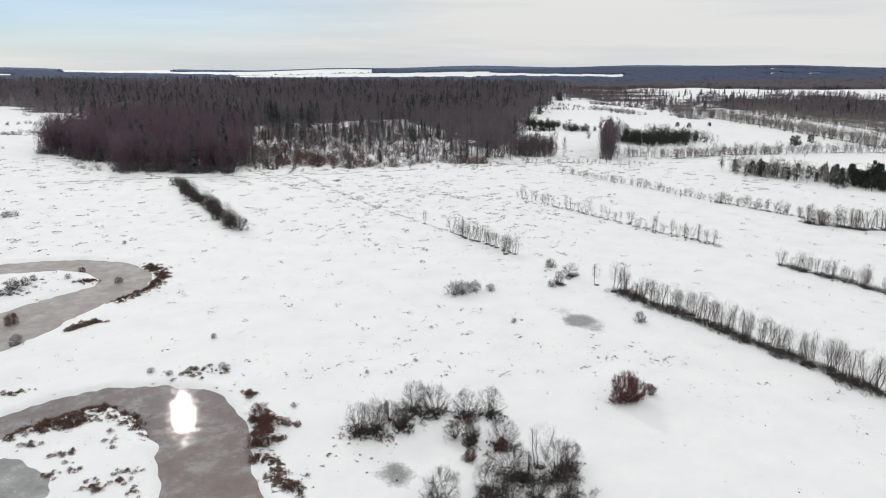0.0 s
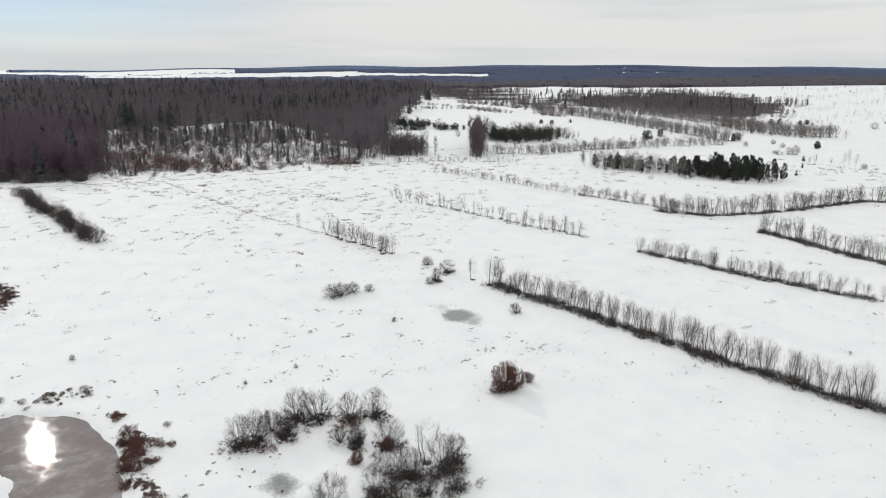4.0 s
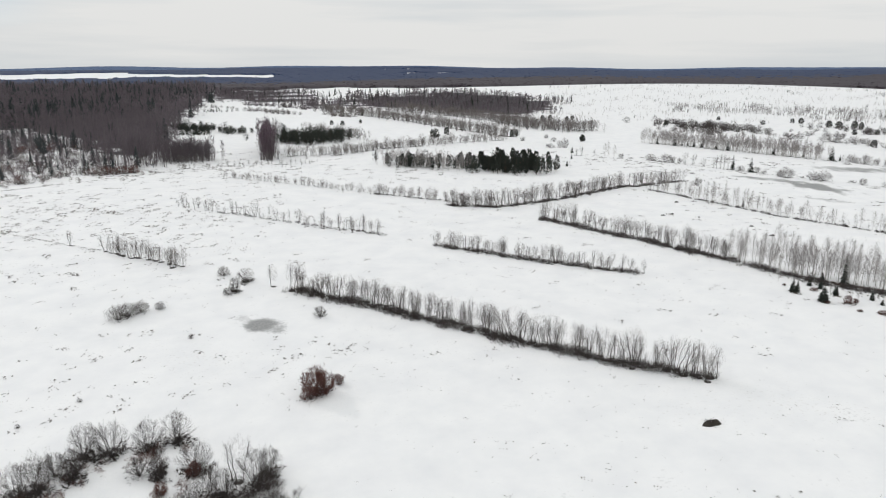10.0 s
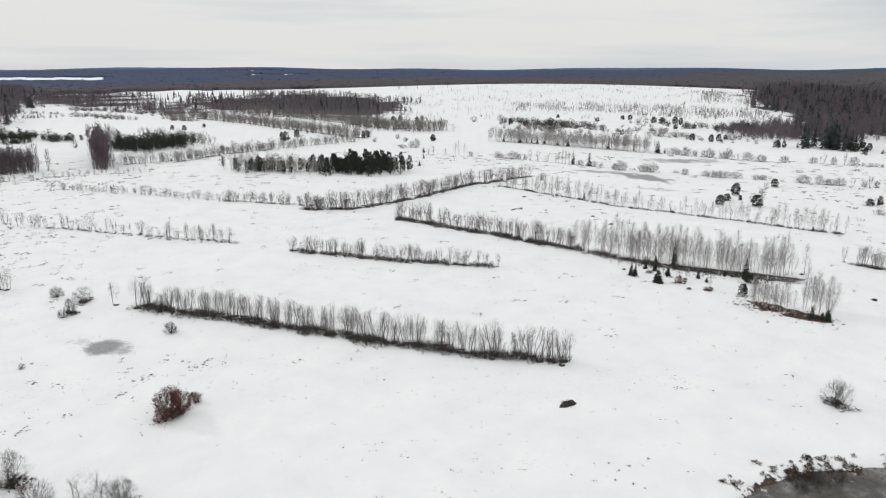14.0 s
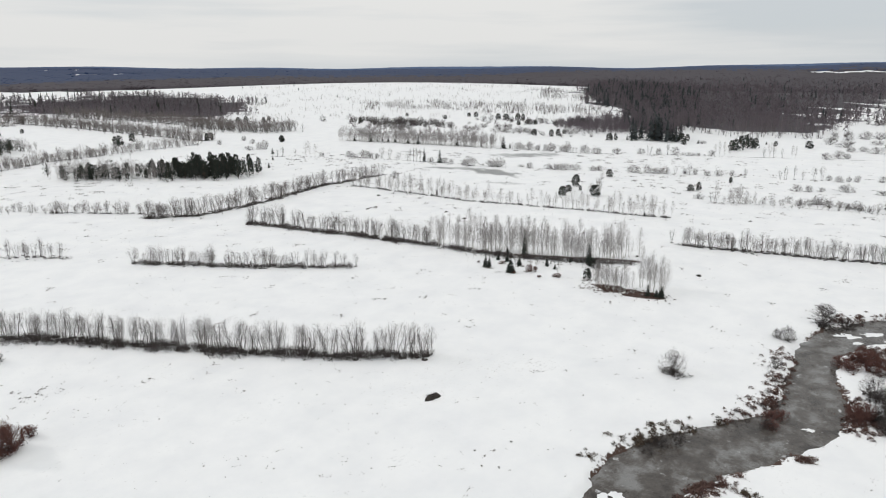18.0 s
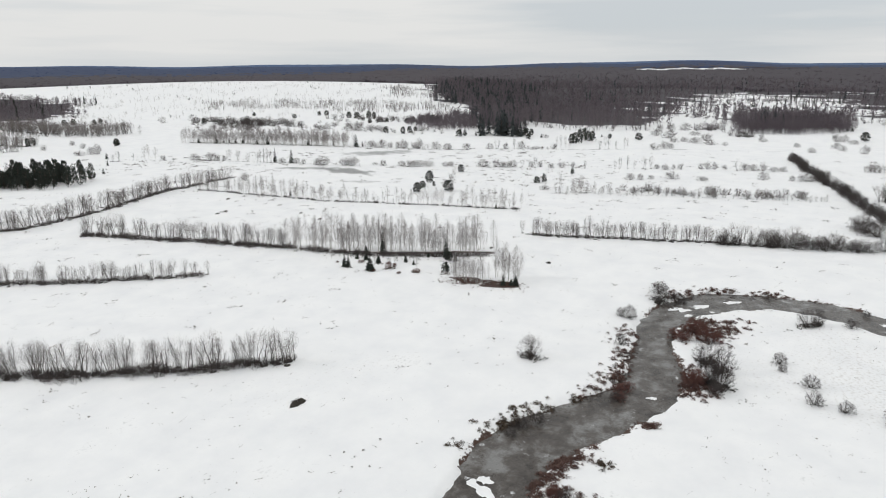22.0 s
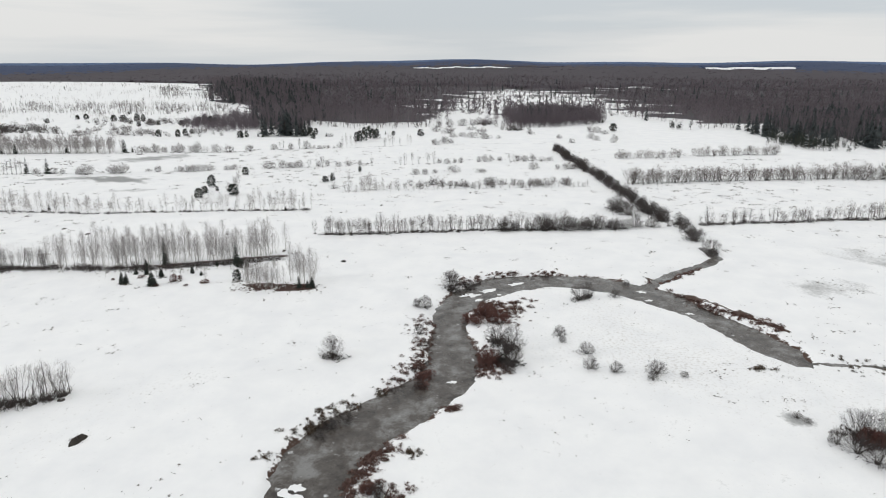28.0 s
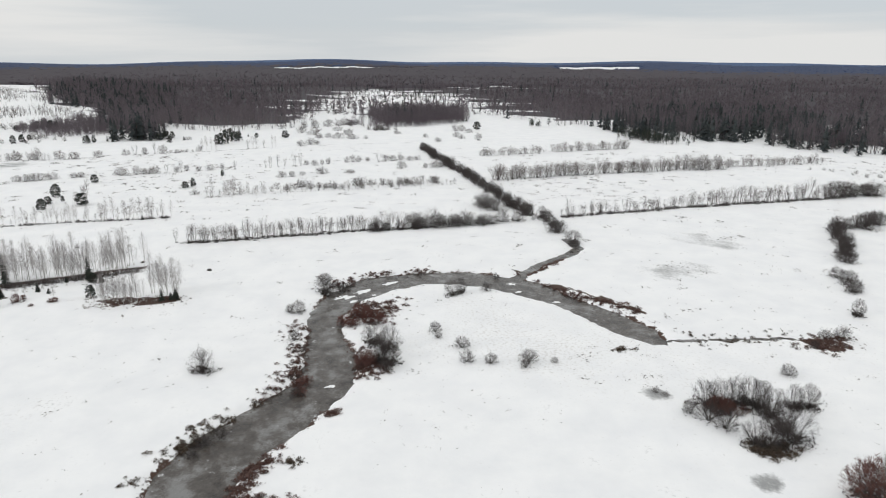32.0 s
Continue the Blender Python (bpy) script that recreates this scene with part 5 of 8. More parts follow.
plant(WILLOW, 103.0, -62.2, 0.72, 1.15, "single willow bushes")
plant(SALLOW, 225.4, -43.2, 1.00, 1.26, "single willow bushes")
plant(WILLOW, 189.2, -45.9, 0.94, 1.15, "single willow bushes")
plant(WILLOW, 39.8, 130.7, 0.84, 1.00)
plant(WILLOW, 14.3, 129.9, 0.36, 1.00)
plant(WILLOW, 2.7, 147.0, 1.15, 1.20, "low willows on the snow")
plant(WILLOW, 4.7, 148.6, 1.07, 1.20, "low willows on the snow")
plant(WILLOW, 7.3, 149.9, 0.90, 1.20, "low willows on the snow")
plant(WILLOW, 10.9, 150.0, 0.63, 1.20, "low willows on the snow")
plant(WILLOW, -42.9, 120.7, 0.40, 1.00)
plant(WILLOW, -90.9, 190.5, 0.42, 1.00)
plant(RUST, 28.2, 96.9, 2.15, 0.86)
plant(RUST, 29.9, 97.6, 1.50, 1.00)
plant(RUST, 27.1, 96.0, 0.93, 1.10)
plant(RUST, 32.8, 99.4, 0.72, 1.20)
# thicket by the river bend
plant(SALLOW, -11.6, 86.6, 1.09, 1.10, "thicket by the river bend")
plant(SALLOW, -9.3, 86.9, 1.17, 1.10, "thicket by the river bend")
plant(SALLOW, -5.6, 88.2, 0.95, 1.10, "thicket by the river bend")
plant(SALLOW, -4.0, 92.8, 1.19, 1.10, "thicket by the river bend")
plant(SALLOW, -1.0, 92.0, 1.12, 1.10, "thicket by the river bend")
plant(SALLOW, 3.4, 91.5, 1.03, 1.10, "thicket by the river bend")
plant(SALLOW, 7.1, 91.9, 1.07, 1.10, "thicket by the river bend")
plant(SALLOW, 8.2, 83.2, 1.02, 1.00, "thicket by the river bend")
plant(RUST, 7.9, 82.4, 0.85, 1.00, "thicket by the river bend")
plant(SALLOW, 3.8, 83.5, 0.74, 1.00, "thicket by the river bend")
plant(RUST, 3.7, 80.0, 0.76, 1.00, "thicket by the river bend")
plant(SALLOW, 4.1, 84.9, 0.82, 1.10, "thicket by the river bend")
plant(WILLOW, 1.8, 85.6, 0.93, 1.00, "thicket by the river bend")
plant(ALDER, 12.6, 78.4, 1.17, 1.00, "thicket by the river bend")
plant(SALLOW, 16.4, 78.4, 0.92, 1.10, "thicket by the river bend")
plant(SALLOW, 14.4, 76.3, 1.23, 1.10, "thicket by the river bend")
plant(SALLOW, 10.4, 75.6, 0.98, 1.10, "thicket by the river bend")
plant(SALLOW, 8.7, 75.6, 1.18, 1.10, "thicket by the river bend")
plant(SALLOW, 6.0, 72.1, 1.16, 1.10, "thicket by the river bend")
plant(SALLOW, 15.1, 72.2, 0.81, 1.10, "thicket by the river bend")
plant(SALLOW, -0.1, 69.9, 1.26, 1.10, "thicket by the river bend")
plant(SALLOW, 11.3, 71.6, 0.87, 1.10, "thicket by the river bend")
plant(SALLOW, 7.8, 69.9, 0.95, 1.10, "thicket by the river bend")
plant(WILLOW, -5.5, 89.5, 0.79, 1.00, "thicket by the river bend")
plant(WILLOW, -7.6, 90.2, 1.15, 1.00, "thicket by the river bend")
plant(FIELDBUSH, 97.7, -38.0, 0.40, 1.20, "low sparse bushes on the meadow")
plant(FIELDBUSH, 96.4, -39.0, 0.30, 1.40, "low sparse bushes on the meadow")
# thicket on the far bank meadow
plant(SALLOW, 93.6, -44.4, 0.97, 1.10, "thicket on the meadow")
plant(SALLOW, 93.0, -46.3, 1.06, 1.10, "thicket on the meadow")
plant(SALLOW, 93.3, -48.6, 1.07, 1.10, "thicket on the meadow")
plant(SALLOW, 93.2, -50.7, 1.07, 1.10, "thicket on the meadow")
plant(SALLOW, 92.0, -51.9, 1.07, 1.10, "thicket on the meadow")
plant(SALLOW, 89.8, -52.5, 1.06, 1.10, "thicket on the meadow")
plant(RUST, 91.8, -45.2, 1.03, 1.00, "thicket on the meadow")
plant(RUST, 91.2, -46.4, 0.87, 1.00, "thicket on the meadow")
plant(SALLOW, 91.8, -57.0, 0.90, 1.10, "thicket on the meadow")
plant(SALLOW, 91.7, -59.2, 0.95, 1.10, "thicket on the meadow")
plant(WILLOW, 90.8, -40.8, 0.81, 1.00, "thicket on the meadow")
plant(WILLOW, 88.7, -42.7, 1.07, 1.00, "thicket on the meadow")
plant(WILLOW, 86.1, -44.0, 1.19, 1.00, "thicket on the meadow")
plant(SALLOW, 82.2, -46.2, 0.83, 1.10, "thicket on the meadow")
plant(SALLOW, 80.7, -47.5, 0.87, 1.10, "thicket on the meadow")
plant(SALLOW, 81.3, -49.7, 0.96, 1.10, "thicket on the meadow")
plant(SALLOW, 82.6, -52.4, 1.11, 1.10, "thicket on the meadow")
plant(SALLOW, 85.7, -51.7, 1.04, 1.10, "thicket on the meadow")
plant(RUST, 68.6, -53.9, 2.39, 1.00, "thicket on the meadow")
plant(SALLOW, 69.7, -53.6, 1.05, 1.10, "thicket on the meadow")
plant(SALLOW, 70.7, -57.7, 1.28, 1.10, "thicket on the meadow")
# river bank bushes
plant(SALLOW, 149.8, 19.9, 1.03, 1.10, "bushes on the river bank")
plant(WILLOW, 152.0, 16.3, 1.10, 1.00, "bushes on the river bank")
plant(WILLOW, 136.4, 24.0, 1.02, 1.00, "bushes on the river bank")
plant(WILLOW, 136.9, 25.8, 0.68, 1.00, "bushes on the river bank")
plant(WILLOW, 121.6, 22.5, 0.78, 1.00, "bushes on the river bank")
plant(SALLOW, 111.4, 5.9, 1.16, 1.10, "bushes on the river bank")
plant(SALLOW, 110.4, 4.3, 1.10, 1.10, "bushes on the river bank")
plant(RUST, 111.1, 7.8, 1.08, 1.25, "bushes on the river bank")
plant(SALLOW, 146.7, -8.7, 0.89, 1.10, "bushes on the river bank")
plant(SALLOW, 148.6, -10.6, 0.84, 1.10, "bushes on the river bank")
plant(WILLOW, 149.4, -16.6, 0.81, 1.00, "bushes on the river bank")
plant(RUST, 109.1, 8.6, 0.95, 1.25, "bushes on the river bank")
plant(WILLOW, 107.4, 4.7, 0.92, 1.00, "bushes on the river bank")
plant(WILLOW, 160.8, -20.2, 0.67, 1.00, "bushes on the river bank")
plant(RUST, 128.1, 12.5, 0.69, 1.25, "bushes on the river bank")
plant(RUST, 130.2, 9.3, 0.95, 1.25, "bushes on the river bank")
plant(RUST, 133.0, 7.8, 0.78, 1.25, "bushes on the river bank")
plant(RUST, 133.1, 11.8, 0.78, 1.25, "bushes on the river bank")
plant(RUST, 105.0, 17.8, 0.71, 1.25, "bushes on the river bank")
plant(RUST, 100.7, 18.1, 0.70, 1.25, "bushes on the river bank")
plant(RUST, -26.4, 90.0, 1.28, 1.00, "bushes on the river bank")
plant(RUST, -24.4, 86.9, 1.10, 1.00, "bushes on the river bank")
plant(RUST, -22.4, 89.0, 0.52, 1.00, "bushes on the river bank")
plant(RUST, -29.9, 97.0, 0.47, 1.00, "bushes on the river bank")
plant(RUST, -24.6, 83.2, 1.08, 1.00, "bushes on the river bank")
plant(WILLOW, -78.3, 118.0, 0.86, 1.00, "bushes on the river bank")
plant(RUST, -90.0, 164.7, 0.63, 1.00, "bushes on the river bank")
plant(WILLOW, -76.9, 156.1, 0.81, 1.00, "bushes on the river bank")
plant(RUST, -85.9, 128.9, 1.28, 1.00, "bushes on the river bank")
# single conifers on the far fields
# conifers in the far half of the fields
hedge(PINE, [(175.9, 305.9), (184.7, 287.6), (204.2, 278.7)], 7.3, 9.0, 1.24, 4.0, group="pines of the dark stand", wide=0.62)
hedge(PINE, [(187.1, 313.4), (215.2, 296.3)], 7.8, 9.0, 1.61, 5.0, group="pines of the dark stand", wide=0.62)
hedge(SPRUCE, [(222.9, 299.1), (241.8, 303.3)], 3.2, 4.0, 5.0, 8.0, group="young conifers by the dark stand", wide=1.00)
far_row("hedgerow", T_BIRCHROW, [(142.5, 334.4), (155.3, 315.4), (171.9, 299.0)], 7.4, 1.46, 4.2, (M_BIRCH, M_BTWIG), "smaller bare birches between the taller ones", "hedge", 1.00)
hedge(BIRCH, [(142.5, 334.4), (155.3, 315.4), (171.9, 299.0)], 9.3, 9.5, 2.4, 3.0, group="bare trees of the stand", wide=0.80)
hedge(PINE, [(143.3, 336.3), (157.2, 319.0), (173.9, 302.4)], 6.1, 9.0, 2.11, 4.0, group="pines of the dark stand", wide=0.62)
# birch row under the hill, its spruces and the brush behind it
far_row("undergrowth", T_LINE, [(345.2, 357.5), (358.5, 313.2), (365.0, 276.7), (372.7, 238.6), (383.7, 180.4)], 0.50, 1.30, 0.3, (M_STEM, M_BUSH), "thin dark line of dead grass on snow", "brush", 3.2)
far_row("hedgerow", T_BIRCHROW, [(348.1, 358.9), (361.1, 315.5), (367.8, 278.8), (374.1, 250.1)], 10.8, 0.35, 4.0, (M_BIRCH, M_BTWIG), "distant row of pale bare birches on snow", "hedge", 1.00)
far_row("hedgerow", T_ROW, [(375.6, 240.4), (382.5, 211.3), (386.4, 181.7)], 4.6, 2.50, 2.0, (M_STEM, M_TWIG), "distant gappy row of bare alders", "hedge", 1.00)
plant(SPRUCE, 345.4, 349.0, 1.30, 1.00, "spruces among the birch row")
plant(SPRUCE, 350.3, 338.3, 1.68, 1.00, "spruces among the birch row")
plant(SPRUCE, 355.0, 336.3, 0.95, 1.00, "spruces among the birch row")
plant(SPRUCE, 356.7, 333.0, 1.02, 1.00, "spruces among the birch row")
plant(SPRUCE, 355.8, 326.7, 1.12, 1.00, "spruces among the birch row")
plant(SPRUCE, 358.2, 322.5, 1.20, 1.00, "spruces among the birch row")
plant(SPRUCE, 359.3, 311.5, 1.38, 1.00, "spruces among the birch row")
plant(SPRUCE, 359.9, 303.0, 1.65, 1.00, "spruces among the birch row")
plant(SPRUCE, 368.7, 276.8, 1.45, 1.00, "spruces among the birch row")
plant(SPRUCE, 373.1, 260.4, 0.90, 1.00, "spruces among the birch row")
plant(SPRUCE, 373.7, 243.4, 2.05, 1.00, "spruces among the birch row")
plant(SPRUCE, 375.6, 239.6, 0.80, 1.00, "spruces among the birch row")
plant(FIELDBUSH, 377.7, 235.3, 1.54, 0.88, "bushes at the birch row")
plant(FIELDBUSH, 376.6, 230.5, 1.26, 1.06, "bushes at the birch row")
plant(FIELDBUSH, 378.2, 226.9, 2.05, 0.66, "bushes at the birch row")
plant(FIELDBUSH, 380.7, 222.6, 1.16, 0.94, "bushes at the birch row")
plant(FIELDBUSH, 380.1, 215.6, 1.40, 0.87, "bushes at the birch row")
plant(FIELDBUSH, 379.0, 211.4, 2.02, 0.87, "bushes at the birch row")
plant(FIELDBUSH, 382.0, 204.9, 1.62, 0.82, "bushes at the birch row")
plant(FIELDBUSH, 383.2, 202.8, 2.38, 0.61, "bushes at the birch row")
plant(FIELDBUSH, 384.9, 191.8, 1.76, 0.83, "bushes at the birch row")
plant(FIELDBUSH, 385.2, 184.2, 1.48, 1.23, "bushes at the birch row")
plant(FIELDBUSH, 390.7, 173.6, 1.59, 1.06, "bushes at the birch row")
plant(FIELDBUSH, 399.3, 162.1, 1.26, 1.06, "bushes at the birch row")
plant(FIELDBUSH, 403.5, 152.9, 1.62, 0.73, "bushes at the birch row")
plant(FIELDBUSH, 407.7, 144.4, 1.76, 0.92, "bushes at the birch row")
plant(FIELDBUSH, 416.3, 126.0, 1.37, 0.87, "bushes at the birch row")
far_row("brush_belt", T_BUSH, [(473.8, 474.4), (479.2, 449.4), (474.5, 406.8), (474.2, 382.1)], 6.2, 0.82, 14.0, (M_STEM, M_BUSH), "distant dark belt of brush below the hill", "brush", 1.00)
far_row("brush_belt", T_BUSH, [(440.7, 426.1), (443.1, 397.8), (441.2, 367.1)], 4.1, 1.71, 10.0, (M_STEM, M_TWIG), "distant grey brush below the hill", "brush", 1.00)
far_row("brush_belt", T_BUSH, [(485.6, 397.4), (487.0, 356.4), (497.4, 334.7)], 3.8, 2.47, 16.0, (M_STEM, M_TWIG), "distant thin brush below the hill", "brush", 1.00)
far_row("brush_belt", T_BUSH, [(559.5, 373.0), (566.2, 330.4), (577.8, 277.4)], 4.7, 1.18, 16.0, (M_STEM, M_BUSH), "distant dark belt of brush below the hill", "brush", 1.00)
far_row("brush_belt", T_BUSH, [(472.7, 302.1), (479.6, 254.7), (489.1, 234.8)], 3.0, 3.11, 9.0, (M_STEM, M_TWIG), "distant scatter of grey bushes", "brush", 1.00)
plant(PINE, 461.9, 458.1, 0.60, 1.32, "pines below the hill")
plant(PINE, 547.9, 425.9, 0.48, 1.41, "pines below the hill")
plant(PINE, 551.4, 479.2, 0.43, 1.38, "pines below the hill")
plant(PINE, 587.4, 425.8, 0.50, 1.41, "pines below the hill")
plant(PINE, 590.9, 419.2, 0.57, 1.61, "pines below the hill")
plant(PINE, 577.5, 383.0, 0.67, 1.47, "pines below the hill")
plant(PINE, 580.9, 376.0, 0.60, 1.94, "pines below the hill")
plant(PINE, 586.3, 365.7, 0.72, 1.34, "pines below the hill")
plant(PINE, 588.5, 361.2, 0.67, 1.17, "pines below the hill")
plant(PINE, 536.7, 333.7, 0.44, 1.61, "pines below the hill")
plant(PINE, 548.4, 323.0, 0.44, 1.41, "pines below the hill")
plant(PINE, 551.2, 304.1, 0.50, 1.43, "pines below the hill")
plant(PINE, 568.6, 297.1, 0.68, 1.21, "pines below the hill")
plant(PINE, 581.8, 298.7, 0.69, 1.21, "pines below the hill")
plant(PINE, 555.8, 280.3, 0.88, 1.11, "pines below the hill")
plant(PINE, 557.6, 276.7, 0.71, 0.99, "pines below the hill")
plant(PINE, 460.9, 272.7, 0.57, 1.21, "pines below the hill")
plant(PINE, 462.6, 258.7, 0.61, 1.12, "pines below the hill")
plant(PINE, 468.6, 256.2, 0.61, 1.12, "pines below the hill")
plant(PINE, 486.9, 261.1, 0.39, 1.41, "pines below the hill")
plant(FIELDBUSH, 470.2, 306.9, 2.24, 2.27, "round bushes below the hill")
plant(FIELDBUSH, 458.2, 332.2, 1.76, 1.93, "round bushes below the hill")
plant(FIELDBUSH, 469.2, 332.3, 1.48, 1.42, "round bushes below the hill")
plant(FIELDBUSH, 475.9, 296.1, 1.76, 1.26, "round bushes below the hill")
plant(FIELDBUSH, 478.6, 289.9, 1.44, 2.12, "round bushes below the hill")
plant(FIELDBUSH, 489.0, 257.1, 1.59, 2.33, "round bushes below the hill")
plant(FIELDBUSH, 403.6, 285.7, 1.11, 1.72, "round bushes below the hill")
plant(FIELDBUSH, 433.3, 383.3, 1.44, 1.54, "round bushes below the hill")
# second row of bushes and alders before the melting snow
far_row("undergrowth", T_LINE, [(279.6, 289.5), (289.1, 253.5), (296.2, 223.4)], 0.40, 1.30, 0.3, (M_STEM, M_BUSH), "thin dark line of dead grass on snow", "brush", 3.2)
plant(FIELDBUSH, 279.9, 288.6, 1.33, 0.71, "bushes of the broken row")
plant(FIELDBUSH, 281.1, 286.0, 1.11, 0.85, "bushes of the broken row")
plant(FIELDBUSH, 282.4, 278.3, 1.76, 1.20, "bushes of the broken row")
plant(FIELDBUSH, 284.0, 274.5, 1.22, 0.87, "bushes of the broken row")
plant(FIELDBUSH, 285.7, 271.3, 1.19, 0.67, "bushes of the broken row")
plant(FIELDBUSH, 294.0, 238.4, 1.08, 0.95, "bushes of the broken row")
plant(FIELDBUSH, 295.4, 230.1, 1.19, 0.87, "bushes of the broken row")
plant(FIELDBUSH, 295.2, 225.5, 0.97, 0.83, "bushes of the broken row")
plant(FIELDBUSH, 294.7, 216.1, 1.26, 1.06, "bushes of the broken row")
plant(FIELDBUSH, 294.3, 212.6, 1.87, 1.06, "bushes of the broken row")
plant(FIELDBUSH, 299.4, 201.7, 1.59, 1.13, "bushes of the broken row")
plant(FIELDBUSH, 300.9, 198.5, 1.80, 1.24, "bushes of the broken row")
plant(FIELDBUSH, 308.1, 189.2, 0.51, 1.92, "bushes of the broken row")
plant(FIELDBUSH, 306.3, 183.3, 1.22, 0.98, "bushes of the broken row")
plant(FIELDBUSH, 310.3, 174.5, 1.05, 1.27, "bushes of the broken row")
plant(FIELDBUSH, 309.7, 170.5, 1.26, 1.23, "bushes of the broken row")
plant(FIELDBUSH, 311.2, 167.7, 1.33, 1.06, "bushes of the broken row")
plant(FIELDBUSH, 312.4, 165.4, 1.22, 0.88, "bushes of the broken row")
plant(FIELDBUSH, 314.4, 161.6, 1.22, 1.42, "bushes of the broken row")
plant(FIELDBUSH, 318.0, 153.3, 0.94, 1.18, "bushes of the broken row")
plant(FIELDBUSH, 319.2, 150.7, 1.05, 1.06, "bushes of the broken row")
plant(FIELDBUSH, 324.6, 134.8, 1.44, 1.37, "bushes of the broken row")
plant(FIELDBUSH, 327.5, 129.1, 1.65, 0.61, "bushes of the broken row")
plant(FIELDBUSH, 329.0, 126.6, 1.11, 1.16, "bushes of the broken row")
plant(FIELDBUSH, 329.9, 124.2, 1.11, 1.16, "bushes of the broken row")
plant(FIELDBUSH, 331.4, 121.6, 1.44, 0.92, "bushes of the broken row")
plant(FIELDBUSH, 335.5, 113.1, 1.00, 1.06, "bushes of the broken row")
plant(FIELDBUSH, 337.4, 108.9, 1.22, 0.71, "bushes of the broken row")
plant(FIELDBUSH, 337.6, 103.3, 0.94, 1.18, "bushes of the broken row")
plant(FIELDBUSH, 340.0, 98.4, 1.22, 0.98, "bushes of the broken row")
plant(FIELDBUSH, 342.5, 93.2, 1.11, 0.67, "bushes of the broken row")
plant(FIELDBUSH, 356.9, 54.4, 1.00, 0.95, "bushes of the broken row")
plant(FIELDBUSH, 354.5, 49.9, 1.11, 1.06, "bushes of the broken row")
plant(FIELDBUSH, 358.5, 46.5, 1.00, 0.74, "bushes of the broken row")
plant(FIELDBUSH, 359.9, 43.4, 1.11, 0.87, "bushes of the broken row")
plant(FIELDBUSH, 364.4, 34.3, 1.30, 0.66, "bushes of the broken row")
plant(FIELDBUSH, 365.7, 31.2, 1.51, 0.78, "bushes of the broken row")
plant(FIELDBUSH, 367.4, 28.2, 1.30, 0.66, "bushes of the broken row")
plant(FIELDBUSH, 369.2, 23.6, 0.90, 0.94, "bushes of the broken row")
plant(FIELDBUSH, 369.7, 14.3, 1.30, 0.98, "bushes of the broken row")
plant(FIELDBUSH, 371.5, 1.2, 0.90, 1.42, "bushes of the broken row")
plant(FIELDBUSH, 373.5, -2.8, 0.90, 1.18, "bushes of the broken row")
plant(FIELDBUSH, 369.4, 10.5, 1.19, 1.33, "bushes of the broken row")
plant(FIELDBUSH, 371.4, 6.2, 1.37, 0.92, "bushes of the broken row")
plant(ALDER, 288.8, 270.2, 1.12, 1.07, "alders of the broken row")
plant(ALDER, 290.7, 265.9, 1.02, 1.27, "alders of the broken row")
plant(ALDER, 291.1, 259.5, 0.77, 1.09, "alders of the broken row")
plant(ALDER, 289.7, 252.0, 1.00, 0.82, "alders of the broken row")
plant(ALDER, 290.5, 250.4, 1.20, 0.68, "alders of the broken row")
plant(ALDER, 291.3, 248.7, 1.35, 0.61, "alders of the broken row")
plant(ALDER, 290.5, 245.8, 1.40, 0.58, "alders of the broken row")
plant(ALDER, 291.2, 244.1, 1.30, 0.63, "alders of the broken row")
plant(ALDER, 333.5, 117.2, 0.72, 0.97, "alders of the broken row")
plant(ALDER, 334.2, 110.5, 1.00, 1.04, "alders of the broken row")
plant(ALDER, 343.1, 87.3, 0.75, 1.14, "alders of the broken row")
plant(ALDER, 347.9, 73.3, 0.83, 0.91, "alders of the broken row")
plant(ALDER, 348.8, 71.2, 1.08, 0.95, "alders of the broken row")
plant(ALDER, 350.6, 67.4, 1.17, 0.87, "alders of the broken row")
plant(ALDER, 352.2, 64.4, 0.75, 0.91, "alders of the broken row")
plant(ALDER, 353.9, 60.5, 1.08, 1.11, "alders of the broken row")
plant(ALDER, 355.5, 56.9, 1.17, 0.80, "alders of the broken row")
plant(ALDER, 368.1, 17.6, 0.87, 1.34, "alders of the broken row")
plant(SPRUCE, 292.4, 242.0, 1.95, 0.69, "single spruces on the fields")
plant(SPRUCE, 294.2, 232.5, 1.93, 0.85, "single spruces on the fields")
plant(SPRUCE, 474.6, 203.7, 1.02, 1.00, "single spruces on the fields")
plant(SPRUCE, 472.3, 199.1, 1.23, 1.17, "single spruces on the fields")
plant(SPRUCE, 479.7, 154.7, 0.80, 1.25, "single spruces on the fields")
plant(SPRUCE, 502.2, 116.6, 0.60, 1.33, "single spruces on the fields")
plant(SPRUCE, 629.3, -46.3, 0.85, 1.25, "single spruces on the fields")
plant(SPRUCE, 630.6, -49.4, 0.88, 1.50, "single spruces on the fields")
# upper row beside the forest and the bushes on the far fields
far_row("undergrowth", T_LINE, [(399.6, 161.5), (413.5, 125.1), (431.7, 87.6)], 0.40, 1.30, 0.3, (M_STEM, M_BUSH), "thin dark line of dead grass on snow", "brush", 3.2)
plant(ALDER, 401.2, 157.6, 1.10, 1.05, "alders of the far row")
plant(ALDER, 405.8, 148.2, 1.22, 1.04, "alders of the far row")
plant(ALDER, 429.0, 100.2, 1.03, 1.01, "alders of the far row")
plant(ALDER, 431.1, 95.1, 1.22, 0.87, "alders of the far row")
plant(ALDER, 433.0, 91.3, 0.92, 0.91, "alders of the far row")
